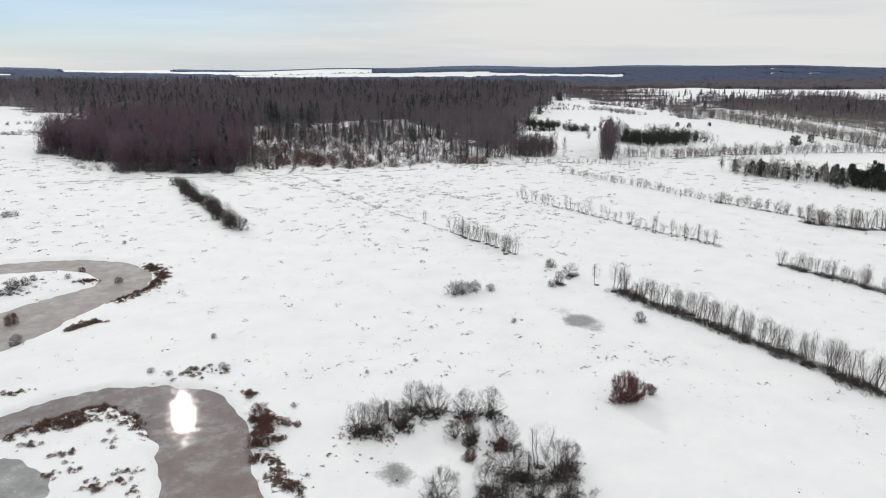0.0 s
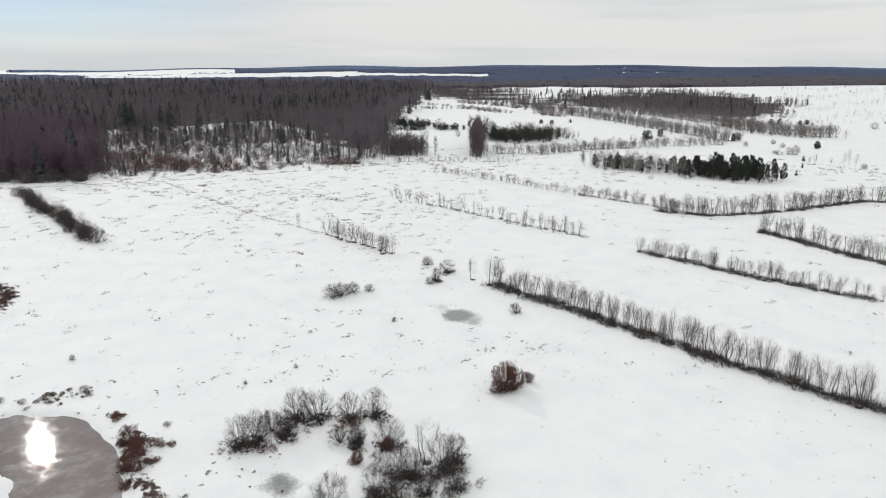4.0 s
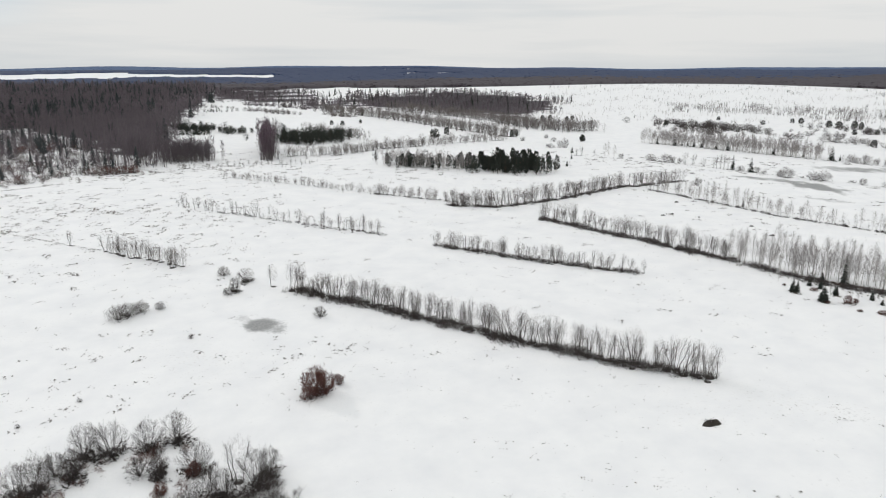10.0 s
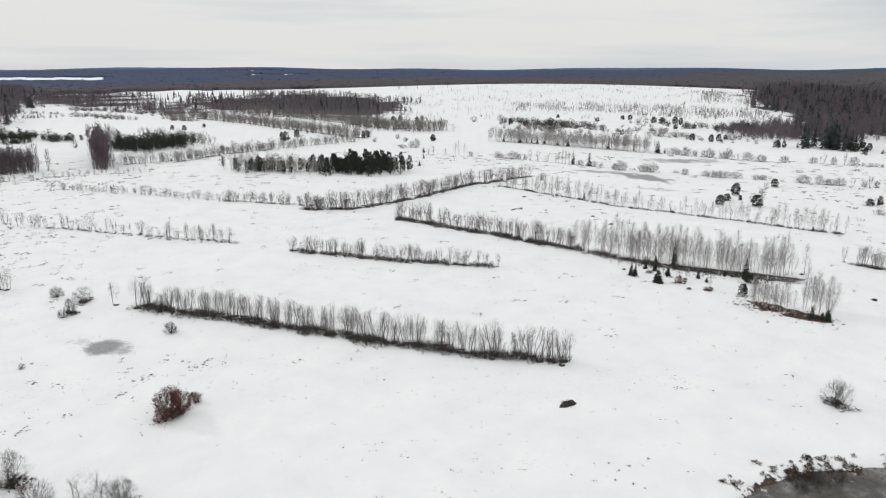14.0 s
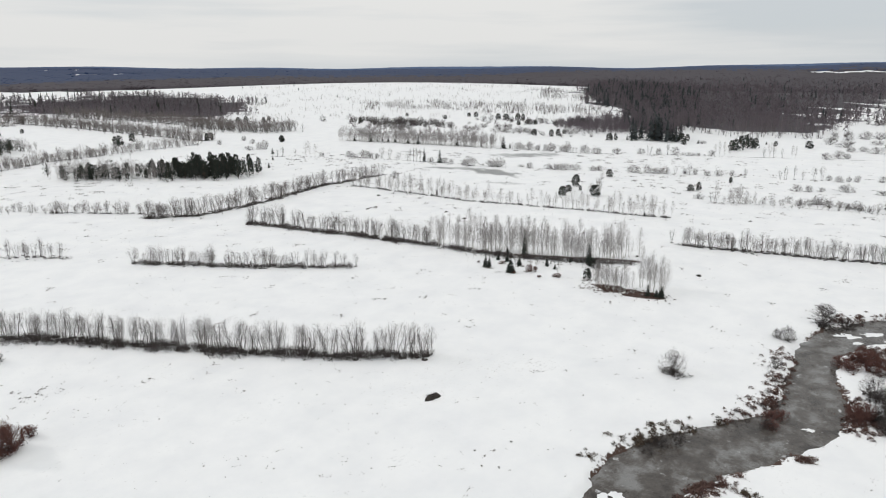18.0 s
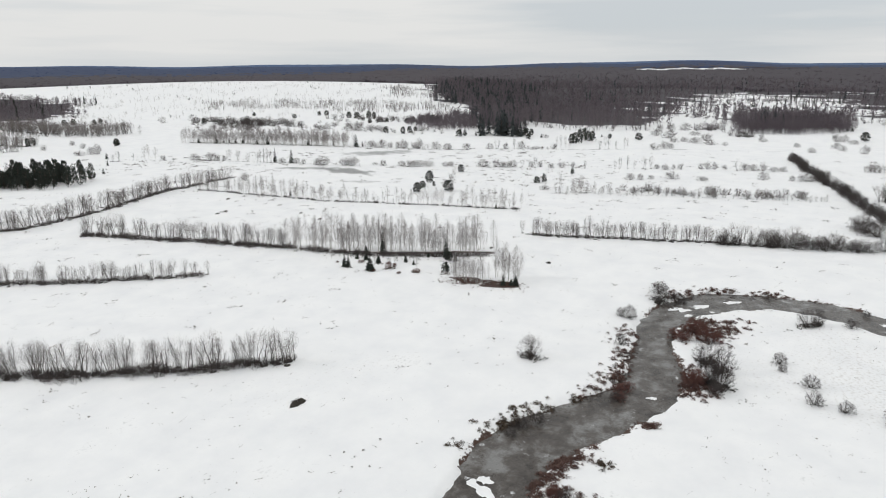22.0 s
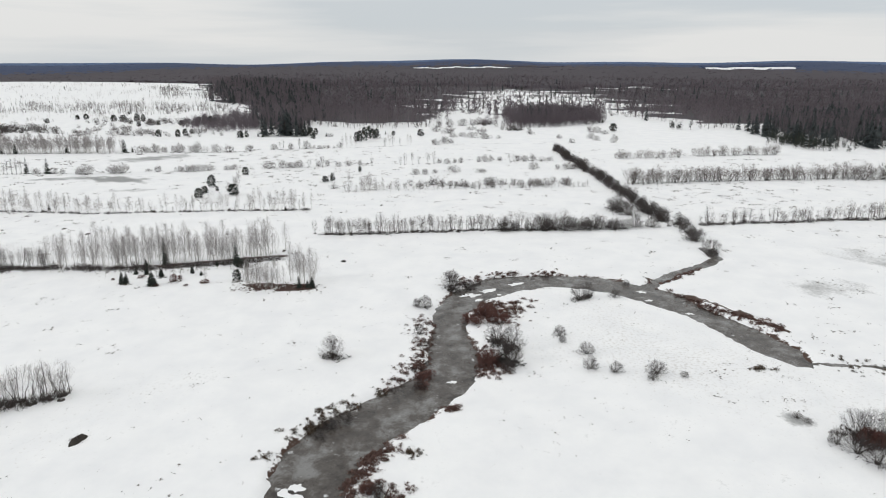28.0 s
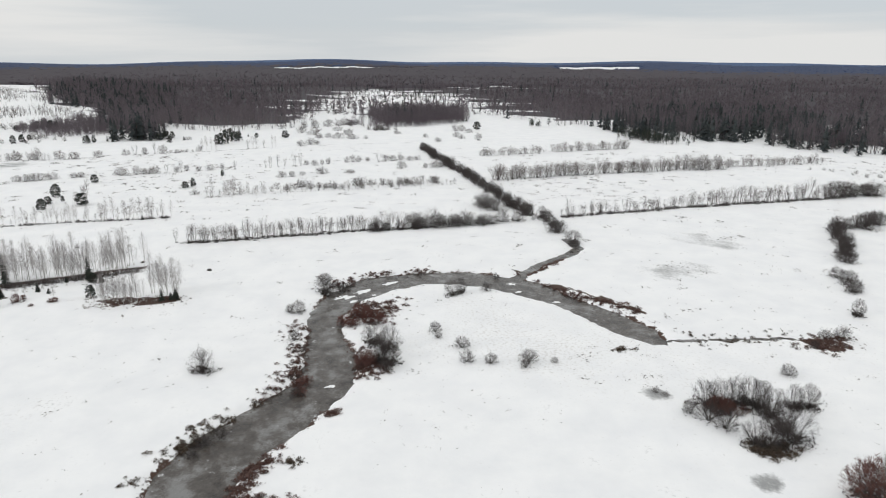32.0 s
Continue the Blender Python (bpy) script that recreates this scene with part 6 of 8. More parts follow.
plant(BIRCH, 417.3, 124.5, 0.80, 1.01, "birches of the far row")
plant(BIRCH, 418.5, 122.3, 0.95, 0.96, "birches of the far row")
plant(BIRCH, 419.7, 119.8, 0.87, 0.93, "birches of the far row")
plant(BIRCH, 421.0, 117.3, 0.73, 1.11, "birches of the far row")
plant(BIRCH, 433.5, 98.1, 0.95, 0.96, "birches of the far row")
plant(BIRCH, 435.5, 86.6, 0.80, 1.01, "birches of the far row")
plant(BIRCH, 436.3, 85.1, 0.73, 0.97, "birches of the far row")
far_row("brush_belt", T_BUSH, [(409.6, 140.3), (412.8, 134.0), (415.5, 128.7)], 2.1, 1.42, 1.5, (M_STEM, M_TWIG), "distant low hedge of bare brush", "brush", 1.00)
plant(PINE, 449.2, 124.2, 0.78, 0.85, "pines before the forest")
plant(PINE, 450.2, 122.2, 0.86, 0.77, "pines before the forest")
plant(PINE, 454.8, 120.4, 1.03, 0.65, "pines before the forest")
plant(PINE, 470.1, 121.4, 1.02, 0.74, "pines before the forest")
plant(PINE, 471.2, 118.9, 0.77, 0.81, "pines before the forest")
plant(PINE, 472.4, 116.1, 0.77, 1.08, "pines before the forest")
plant(PINE, 461.4, 211.4, 0.59, 1.49, "pines before the forest")
plant(PINE, 467.3, 209.2, 0.54, 0.94, "pines before the forest")
plant(PINE, 481.0, 171.1, 0.59, 1.61, "pines before the forest")
plant(PINE, 486.6, 168.7, 0.63, 1.50, "pines before the forest")
plant(PINE, 464.5, 159.3, 0.43, 1.45, "pines before the forest")
plant(PINE, 492.1, 166.6, 0.56, 1.08, "pines before the forest")
plant(PINE, 493.1, 108.8, 0.39, 1.25, "pines before the forest")
plant(PINE, 494.0, 89.0, 0.56, 1.61, "pines before the forest")
plant(PINE, 548.6, -51.2, 0.71, 1.52, "pines before the forest")
plant(PINE, 304.1, 138.1, 0.42, 1.38, "pines before the forest")
plant(PINE, 246.5, 131.7, 0.44, 1.33, "pines before the forest")
plant(PINE, 256.0, 134.1, 0.34, 1.49, "pines before the forest")
plant(PINE, 271.6, 138.8, 0.56, 1.21, "pines before the forest")
plant(PINE, 261.8, 131.6, 0.24, 1.08, "pines before the forest")
plant(PINE, 254.5, 121.4, 0.52, 1.45, "pines before the forest")
plant(PINE, 289.4, 94.7, 0.30, 1.76, "pines before the forest")
plant(PINE, 292.3, 92.3, 0.42, 0.97, "pines before the forest")
plant(PINE, 320.3, 87.3, 0.32, 1.03, "pines before the forest")
plant(PINE, 316.6, 392.8, 0.44, 1.47, "pines before the forest")
plant(FIELDBUSH, 481.0, 152.2, 0.86, 1.77, "bushes scattered on the far fields")
plant(FIELDBUSH, 440.0, 69.7, 1.48, 1.15, "bushes scattered on the far fields")
plant(FIELDBUSH, 449.3, 65.0, 1.73, 1.06, "bushes scattered on the far fields")
plant(FIELDBUSH, 528.1, 82.4, 2.05, 1.06, "bushes scattered on the far fields")
plant(FIELDBUSH, 565.9, 86.4, 2.19, 0.76, "bushes scattered on the far fields")
plant(FIELDBUSH, 569.6, 78.4, 2.52, 0.93, "bushes scattered on the far fields")
plant(FIELDBUSH, 584.4, 69.7, 2.38, 1.06, "bushes scattered on the far fields")
plant(FIELDBUSH, 515.1, 71.3, 1.98, 1.51, "bushes scattered on the far fields")
plant(FIELDBUSH, 489.2, 64.9, 1.08, 1.85, "bushes scattered on the far fields")
plant(FIELDBUSH, 496.0, 59.2, 1.22, 1.18, "bushes scattered on the far fields")
plant(FIELDBUSH, 544.5, 57.4, 1.19, 1.85, "bushes scattered on the far fields")
plant(FIELDBUSH, 488.3, 51.1, 1.44, 1.73, "bushes scattered on the far fields")
plant(FIELDBUSH, 506.4, 45.8, 2.05, 1.27, "bushes scattered on the far fields")
plant(FIELDBUSH, 481.8, 40.6, 1.19, 1.89, "bushes scattered on the far fields")
plant(FIELDBUSH, 450.9, 61.2, 1.11, 1.18, "bushes scattered on the far fields")
plant(FIELDBUSH, 482.4, 32.0, 0.90, 1.06, "bushes scattered on the far fields")
plant(FIELDBUSH, 551.0, 33.8, 1.48, 0.85, "bushes scattered on the far fields")
plant(FIELDBUSH, 518.9, 10.9, 1.08, 1.72, "bushes scattered on the far fields")
plant(FIELDBUSH, 491.4, -9.6, 1.16, 1.06, "bushes scattered on the far fields")
plant(FIELDBUSH, 463.2, -17.4, 1.19, 1.17, "bushes scattered on the far fields")
plant(FIELDBUSH, 540.4, -34.0, 1.91, 0.92, "bushes scattered on the far fields")
plant(FIELDBUSH, 538.6, -38.2, 1.73, 1.15, "bushes scattered on the far fields")
plant(FIELDBUSH, 495.5, -31.7, 1.48, 1.06, "bushes scattered on the far fields")
plant(FIELDBUSH, 480.3, -34.5, 1.22, 1.06, "bushes scattered on the far fields")
plant(FIELDBUSH, 525.7, -43.0, 1.05, 1.59, "bushes scattered on the far fields")
plant(FIELDBUSH, 470.4, -44.9, 1.98, 0.74, "bushes scattered on the far fields")
plant(FIELDBUSH, 326.7, 42.5, 1.30, 1.37, "bushes scattered on the far fields")
plant(FIELDBUSH, 327.7, 29.7, 0.72, 2.39, "bushes scattered on the far fields")
plant(FIELDBUSH, 341.0, 5.3, 1.30, 1.13, "bushes scattered on the far fields")
plant(FIELDBUSH, 345.8, -11.9, 1.26, 1.67, "bushes scattered on the far fields")
plant(FIELDBUSH, 343.4, -6.6, 0.97, 0.96, "bushes scattered on the far fields")
plant(FIELDBUSH, 347.2, -14.8, 1.00, 1.16, "bushes scattered on the far fields")
plant(FIELDBUSH, 315.5, 59.3, 1.08, 1.23, "bushes scattered on the far fields")
plant(FIELDBUSH, 317.2, 55.1, 1.08, 0.98, "bushes scattered on the far fields")
plant(FIELDBUSH, 321.0, 51.0, 0.72, 1.33, "bushes scattered on the far fields")
plant(FIELDBUSH, 274.2, 86.4, 0.76, 1.42, "bushes scattered on the far fields")
plant(FIELDBUSH, 238.4, 215.0, 1.30, 0.92, "bushes scattered on the far fields")
far_row("brush_belt", T_BUSH, [(590.1, 58.3), (594.4, 49.4), (603.0, 42.5)], 6.2, 1.22, 4.0, (M_STEM, M_WOODC), "distant patch of reddish brush on snow", "brush", 1.00)
far_row("brush_belt", T_BUSH, [(548.7, 29.8), (547.0, 22.9), (554.2, 17.6)], 4.8, 1.12, 3.0, (M_STEM, M_BUSH), "distant patch of dark brush at the forest", "brush", 1.00)
far_row("hedgerow", T_BIRCHROW, [(254.2, 122.0), (255.2, 119.9)], 9.4, 0.51, 1.5, (M_BIRCH, M_BTWIG), "small clump of pale birches", "hedge", 0.80)
far_row("undergrowth", T_LINE, [(445.1, 59.3), (451.2, 40.3), (456.7, 15.1)], 0.30, 1.30, 0.3, (M_STEM, M_BUSH), "thin dark line of dead grass on snow", "brush", 3.2)
far_row("undergrowth", T_LINE, [(457.4, 7.4), (469.8, -12.5)], 0.30, 1.30, 0.3, (M_STEM, M_BUSH), "thin dark line of dead grass on snow", "brush", 3.2)
# alders and conifers by the pine stand
far_row("undergrowth", T_LINE, [(254.5, 326.5), (265.1, 312.8), (273.4, 297.4)], 0.35, 1.30, 0.3, (M_STEM, M_BUSH), "thin dark line of dead grass on snow", "brush", 3.2)
plant(ALDER, 256.4, 322.5, 0.77, 1.17, "alders beyond the pine stand")
plant(ALDER, 258.7, 321.3, 1.03, 1.15, "alders beyond the pine stand")
plant(ALDER, 265.7, 318.1, 0.72, 1.12, "alders beyond the pine stand")
plant(BIRCH, 269.8, 313.4, 0.82, 1.27, "birches beyond the pine stand")
plant(BIRCH, 271.5, 312.5, 0.93, 1.13, "birches beyond the pine stand")
plant(BIRCH, 274.9, 310.9, 0.72, 1.46, "birches beyond the pine stand")
plant(FIELDBUSH, 275.1, 305.4, 0.90, 1.20, "bushes beyond the pine stand")
plant(FIELDBUSH, 266.8, 362.4, 1.05, 1.72, "bushes beyond the pine stand")
plant(FIELDBUSH, 291.6, 392.5, 1.26, 0.94, "bushes beyond the pine stand")
plant(FIELDBUSH, 272.3, 360.2, 1.65, 0.73, "bushes beyond the pine stand")
plant(FIELDBUSH, 275.1, 358.6, 2.30, 0.61, "bushes beyond the pine stand")
plant(FIELDBUSH, 300.4, 414.0, 1.19, 1.06, "bushes beyond the pine stand")
plant(FIELDBUSH, 274.1, 405.0, 1.11, 1.06, "bushes beyond the pine stand")
plant(FIELDBUSH, 276.9, 299.0, 0.32, 2.68, "bushes beyond the pine stand")
plant(PINE, 310.0, 384.0, 0.48, 1.47, "single pines on the fields")
plant(PINE, 229.1, 456.2, 0.63, 1.04, "single pines on the fields")
plant(PINE, 227.8, 447.3, 0.77, 1.14, "single pines on the fields")
plant(PINE, 246.5, 466.9, 0.61, 1.24, "single pines on the fields")
plant(PINE, 195.9, 585.6, 0.45, 1.3, "single pines on the fields")
plant(PINE, 204.5, 582.1, 0.45, 1.6, "single pines on the fields")
plant(PINE, 225.3, 592.6, 0.38, 1.4, "single pines on the fields")
plant(SPRUCE, 262.6, 334.8, 0.93, 1.27, "single spruces on the fields")
far_row("hedgerow", T_ROW, [(163.4, 540.9), (171.4, 496.2), (178.1, 461.3)], 7.1, 1.03, 5.0, (M_STEM, M_TWIG), "distant row of grey alders on snow", "hedge", 1.00)
far_row("pine_stand", T_PINE, [(120.2, 475.5), (133.5, 449.6), (163.9, 472.4)], 8.2, 0.46, 8.0, (M_BARK, M_NEEDLE), "distant stand of dark pines", "trees", 1.00)
far_row("pine_stand", T_PINE, [(130.1, 500.9), (142.0, 477.8), (163.4, 485.7)], 7.4, 0.82, 8.0, (M_BARK, M_NEEDLE), "distant stand of dark pines", "trees", 1.00)
far_row("pine_stand", T_PINE, [(70.0, 599.4), (80.1, 572.9), (96.8, 570.8)], 6.1, 0.49, 7.0, (M_BARK, M_NEEDLE), "distant stand of dark pines", "trees", 1.35)
far_row("pine_stand", T_PINE, [(64.4, 544.7), (75.2, 539.8), (86.1, 544.7)], 3.7, 0.59, 4.0, (M_BARK, M_NEEDLE), "distant stand of young dark pines", "trees", 1.35)
far_row("pine_stand", T_PINE, [(97.2, 549.5), (106.0, 540.7), (116.6, 546.2)], 5.0, 0.59, 5.0, (M_BARK, M_NEEDLE), "distant stand of dark pines", "trees", 1.35)
far_row("tree_clump", T_COLUMN, [(103.5, 438.5), (95.3, 400.8), (89.3, 374.0)], 18.0, 0.62, 1.6, (M_WOODT, M_WOODP), "tall clump of reddish bare trees", "trees", 1.15)
far_row("tree_clump", T_COLUMN, [(118.8, 475.9), (119.2, 471.7)], 15.2, 0.48, 3.0, (M_WOODT, M_WOODC), "bare trees beside a pine stand", "trees", 1.00)
far_row("brush_belt", T_BUSH, [(174.7, 817.0), (190.8, 777.4), (203.4, 731.8)], 4.9, 1.64, 6.0, (M_STEM, M_TWIG), "distant belt of brush on snow", "brush", 1.00)
far_row("brush_belt", T_BUSH, [(196.4, 933.1), (232.8, 861.6), (259.3, 767.4)], 5.5, 2.19, 8.0, (M_STEM, M_WOODC), "distant belt of brush on snow", "brush", 1.00)
far_row("brush_belt", T_BUSH, [(131.9, 948.4), (143.1, 890.1), (175.5, 851.1)], 3.4, 2.95, 8.0, (M_STEM, M_TWIG), "distant belt of low brush on snow", "brush", 1.00)
far_row("brush_belt", T_BUSH, [(224.7, 1085.0), (256.9, 978.9), (278.7, 892.5)], 4.6, 2.49, 10.0, (M_STEM, M_WOODC), "distant belt of brush on snow", "brush", 1.00)
far_row("pine_stand", T_PINE, [(119.0, 809.3), (131.8, 803.3), (144.7, 798.0)], 4.3, 1.33, 4.0, (M_BARK, M_NEEDLE), "distant row of dark pines", "trees", 1.00)
far_row("brush_belt", T_BUSH, [(235.9, 717.2), (238.6, 688.8), (243.6, 669.0)], 5.1, 1.49, 5.0, (M_STEM, M_TWIG), "distant belt of brush on snow", "brush", 1.00)
far_row("hedgerow", T_ROW, [(332.9, 523.7), (340.7, 482.9), (346.5, 452.0), (373.1, 456.4)], 10.7, 1.03, 6.0, (M_STEM, M_TWIG), "distant belt of tall bare trees", "hedge", 1.00)
plant(PINE, 399.0, 556.8, 0.53, 1.43, "pines in the far belt")
plant(PINE, 401.2, 547.8, 0.66, 1.17, "pines in the far belt")
plant(PINE, 411.9, 535.4, 0.52, 1.25, "pines in the far belt")
plant(PINE, 425.2, 544.0, 0.48, 1.41, "pines in the far belt")
plant(PINE, 282.0, 431.5, 0.60, 0.99, "pines in the far belt")
plant(PINE, 287.5, 433.9, 0.60, 0.99, "pines in the far belt")
far_row("brush_belt", T_BUSH, [(-317.2, 497.5), (-296.8, 490.2), (-292.2, 506.8)], 2.3, 1.41, 4.0, (M_STEM, M_TWIG), "low belt of brush on snow", "brush", 1.00)
far_row("brush_belt", T_BUSH, [(-285.4, 507.2), (-281.3, 525.4), (-280.1, 544.1)], 2.9, 1.22, 5.0, (M_STEM, M_WOODC), "low belt of brush on snow", "brush", 1.00)
far_row("brush_belt", T_BUSH, [(-265.2, 413.8), (-262.8, 414.2)], 2.6, 1.21, 2.0, (M_STEM, M_TWIG), "low belt of brush on snow", "brush", 1.00)
far_row("brush_belt", T_BUSH, [(-365.5, 575.2), (-358.9, 575.8), (-348.1, 593.5)], 2.7, 2.22, 6.0, (M_STEM, M_TWIG), "low belt of brush on snow", "brush", 1.00)
far_row("conifer_edge", T_FIR, [(486.8, 197.9), (478.0, 186.2), (489.6, 182.6)], 16.0, 1.60, 5.0, (M_BARK, M_FARN), "dark clump of spruces at the forest front", "forest", 1.00)
far_row("undergrowth", T_LINE, [(100.9, 388.8), (127.2, 390.1), (178.6, 405.3), (218.9, 413.9), (265.1, 414.7)], 0.47, 1.30, 0.3, (M_STEM, M_BUSH), "thin dark line of dead grass on snow", "brush", 3.2)
far_row("hedgerow", T_ROW, [(100.9, 388.8), (127.2, 390.1), (178.6, 405.3), (218.9, 413.9), (265.1, 414.7)], 6.5, 0.73, 4.0, (M_STEM, M_TWIG), "distant diagonal hedgerow of bare alders", "hedge", 1.00)
far_row("undergrowth", T_LINE, [(252.1, 770.0), (274.0, 626.5), (278.2, 497.3), (280.8, 431.6)], 0.61, 1.30, 0.3, (M_STEM, M_BUSH), "thin dark line of dead grass on snow", "brush", 3.2)
far_row("hedgerow", T_ROW, [(252.1, 770.0), (274.0, 626.5), (278.2, 497.3), (280.8, 431.6)], 9.3, 0.73, 5.0, (M_STEM, M_TWIG), "distant hedgerow of bare alders", "hedge", 1.00)
far_row("undergrowth", T_LINE, [(327.6, 746.5), (349.8, 602.6), (344.0, 502.0), (366.6, 447.2)], 0.65, 1.30, 0.3, (M_STEM, M_BUSH), "thin dark line of dead grass on snow", "brush", 3.2)
far_row("hedgerow", T_ROW, [(327.6, 746.5), (349.8, 602.6), (344.0, 502.0), (366.6, 447.2)], 10.4, 0.73, 9.0, (M_STEM, M_TWIG), "distant belt of bare trees", "hedge", 1.00)
far_row("undergrowth", T_LINE, [(58.4, 328.1), (76.2, 302.8), (102.9, 260.4)], 0.34, 1.30, 0.3, (M_STEM, M_BUSH), "thin dark line of dead grass on snow", "brush", 3.2)
far_row("hedgerow", T_ROW, [(58.4, 328.1), (76.2, 302.8), (102.9, 260.4)], 3.4, 0.79, 2.0, (M_STEM, M_TWIG), "thin distant row of bare alders", "hedge", 1.00)
far_row("undergrowth", T_LINE, [(102.9, 260.4), (120.7, 234.2), (133.7, 211.9)], 0.29, 1.30, 0.3, (M_STEM, M_BUSH), "thin dark line of dead grass on snow", "brush", 3.2)
far_row("hedgerow", T_ROW, [(102.9, 260.4), (120.7, 234.2), (133.7, 211.9)], 4.2, 0.73, 2.0, (M_STEM, M_TWIG), "row of small bare alders on snow", "hedge", 1.00)
far_row("undergrowth", T_LINE, [(126.3, 381.0), (164.8, 402.5), (199.8, 404.3)], 0.46, 1.30, 0.3, (M_STEM, M_BUSH), "thin dark line of dead grass on snow", "brush", 3.2)
far_row("hedgerow", T_ROW, [(126.3, 381.0), (164.8, 402.5), (199.8, 404.3)], 5.0, 0.99, 3.0, (M_STEM, M_TWIG), "distant hedgerow of bare alders", "hedge", 1.00)
far_row("tree_clump", T_COLUMN, [(39.7, 396.7), (50.6, 393.9), (61.3, 396.4)], 12.4, 0.13, 5.0, (M_WOODT, M_WOODC), "distant block of bare trees", "trees", 1.00)
far_row("undergrowth", T_LINE, [(42.0, 365.0), (54.9, 365.0), (107.5, 356.0)], 0.40, 1.30, 0.3, (M_STEM, M_BUSH), "thin dark line of dead grass on snow", "brush", 3.2)
far_row("hedgerow", T_ROW, [(42.0, 365.0), (54.9, 365.0), (107.5, 356.0)], 3.0, 1.32, 4.0, (M_STEM, M_TWIG), "distant hedgerow of low brush", "hedge", 1.00)
far_row("undergrowth", T_LINE, [(271.7, 78.0), (276.9, 60.6), (283.3, 26.0), (295.3, -18.5)], 0.31, 1.30, 0.3, (M_STEM, M_BUSH), "thin dark line of dead grass on snow", "brush", 3.2)
far_row("hedgerow", T_ROW, [(271.7, 78.0), (276.9, 60.6), (283.3, 26.0), (295.3, -18.5)], 3.6, 0.99, 2.0, (M_STEM, M_TWIG), "distant row of bare alders on snow", "hedge", 1.00)
far_row("hedgerow", T_BUSH, [(284.6, 54.9), (288.8, 26.5), (299.7, -9.2)], 3.6, 1.49, 3.0, (M_STEM, M_BUSH), "distant row of dark willow bushes", "hedge", 1.00)
far_row("undergrowth", T_LINE, [(273.3, 76.0), (274.6, 67.2)], 0.31, 1.30, 0.3, (M_STEM, M_BUSH), "thin dark line of dead grass on snow", "brush", 3.2)
far_row("hedgerow", T_BIRCHROW, [(273.3, 76.0), (274.6, 67.2)], 7.1, 0.66, 3.0, (M_BIRCH, M_BTWIG), "small clump of pale birches", "hedge", 1.00)
far_row("undergrowth", T_LINE, [(387.9, -38.1), (395.0, -54.7), (400.7, -76.8)], 0.43, 1.30, 0.3, (M_STEM, M_BUSH), "thin dark line of dead grass on snow", "brush", 3.2)
far_row("hedgerow", T_ROW, [(387.9, -38.1), (395.0, -54.7), (400.7, -76.8)], 4.6, 0.86, 2.0, (M_STEM, M_TWIG), "distant row of bare alders", "hedge", 1.45)
far_row("undergrowth", T_LINE, [(404.1, -83.5), (412.5, -106.8), (421.3, -132.2)], 0.46, 1.30, 0.3, (M_STEM, M_BUSH), "thin dark line of dead grass on snow", "brush", 3.2)
far_row("hedgerow", T_ROW, [(404.1, -83.5), (412.5, -106.8), (421.3, -132.2)], 5.3, 0.86, 2.0, (M_STEM, M_TWIG), "distant row of bare alders", "hedge", 1.45)
far_row("undergrowth", T_LINE, [(304.4, -34.8), (314.4, -65.3), (323.2, -99.7), (334.4, -139.8)], 0.36, 1.30, 0.3, (M_STEM, M_BUSH), "thin dark line of dead grass on snow", "brush", 3.2)
far_row("hedgerow", T_ROW, [(304.4, -34.8), (314.4, -65.3), (323.2, -99.7), (334.4, -139.8)], 6.7, 0.66, 2.0, (M_STEM, M_TWIG), "row of bare alders beyond the ditch", "hedge", 1.45)
far_row("undergrowth", T_LINE, [(334.4, -139.8), (344.8, -176.4), (353.7, -214.2)], 0.41, 1.30, 0.3, (M_STEM, M_BUSH), "thin dark line of dead grass on snow", "brush", 3.2)
far_row("hedgerow", T_ROW, [(334.4, -139.8), (344.8, -176.4), (353.7, -214.2)], 4.8, 0.86, 2.0, (M_STEM, M_TWIG), "row of low bare alders beyond the ditch", "hedge", 1.45)
plant(FIELDBUSH, 330.3, -141.9, 3.13, 0.79, "large rounded trees on the far row", "large rounded bare tree on a snowy field")
plant(FIELDBUSH, 331.8, -149.6, 2.70, 0.67, "large rounded trees on the far row", "large rounded bare tree on a snowy field")
far_row("hedgerow", T_BUSH, [(330.0, -200.3), (298.4, -212.6)], 1.8, 2.97, 4.0, (M_STEM, M_TWIG), "scatter of low bushes on snow", "hedge", 1.00)
# dark hay remains lying on the snow
hay(76.9, 62.3, 1.30)
hay(178.3, 174.5, 0.81)
hay(183.0, 175.0, 0.83)
hay(200.6, 190.1, 0.90)
hay(191.6, 148.5, 0.79)
hay(186.0, 136.4, 0.84)
hay(192.6, 94.8, 0.71)
hay(176.3, 70.5, 0.71)
hay(168.5, 51.2, 0.86)
hay(242.1, 58.4, 0.72)
# sedge and grass on the banks
sedge([(98.0, 23.0), (107.0, 19.6), (119.7, 19.7), (131.3, 23.9)], 150, 1.8, M_REED, 1.00)
sedge([(138.3, 11.1), (133.6, 8.4), (140.8, 6.5)], 260, 3.0, M_REED, 1.00)
sedge([(82.7, 31.2), (88.0, 28.3), (91.5, 25.9)], 260, 1.6, M_GRASS, 1.00)
sedge([(91.5, 25.9), (98.1, 22.1)], 90, 1.0, M_GRASS, 1.00)
sedge([(110.8, 9.7), (107.6, 7.5)], 160, 2.0, M_REED, 1.00)
sedge([(71.8, 22.8), (78.0, 22.3), (81.5, 19.3)], 160, 1.2, M_REED, 1.00)
sedge([(156.7, -27.7), (145.1, -35.2), (139.4, -42.8), (132.3, -47.1)], 260, 1.0, M_REED, 1.00)
sedge([(161.6, -25.8), (164.7, -31.5), (177.1, -40.5)], 120, 0.9, M_REED, 1.00)
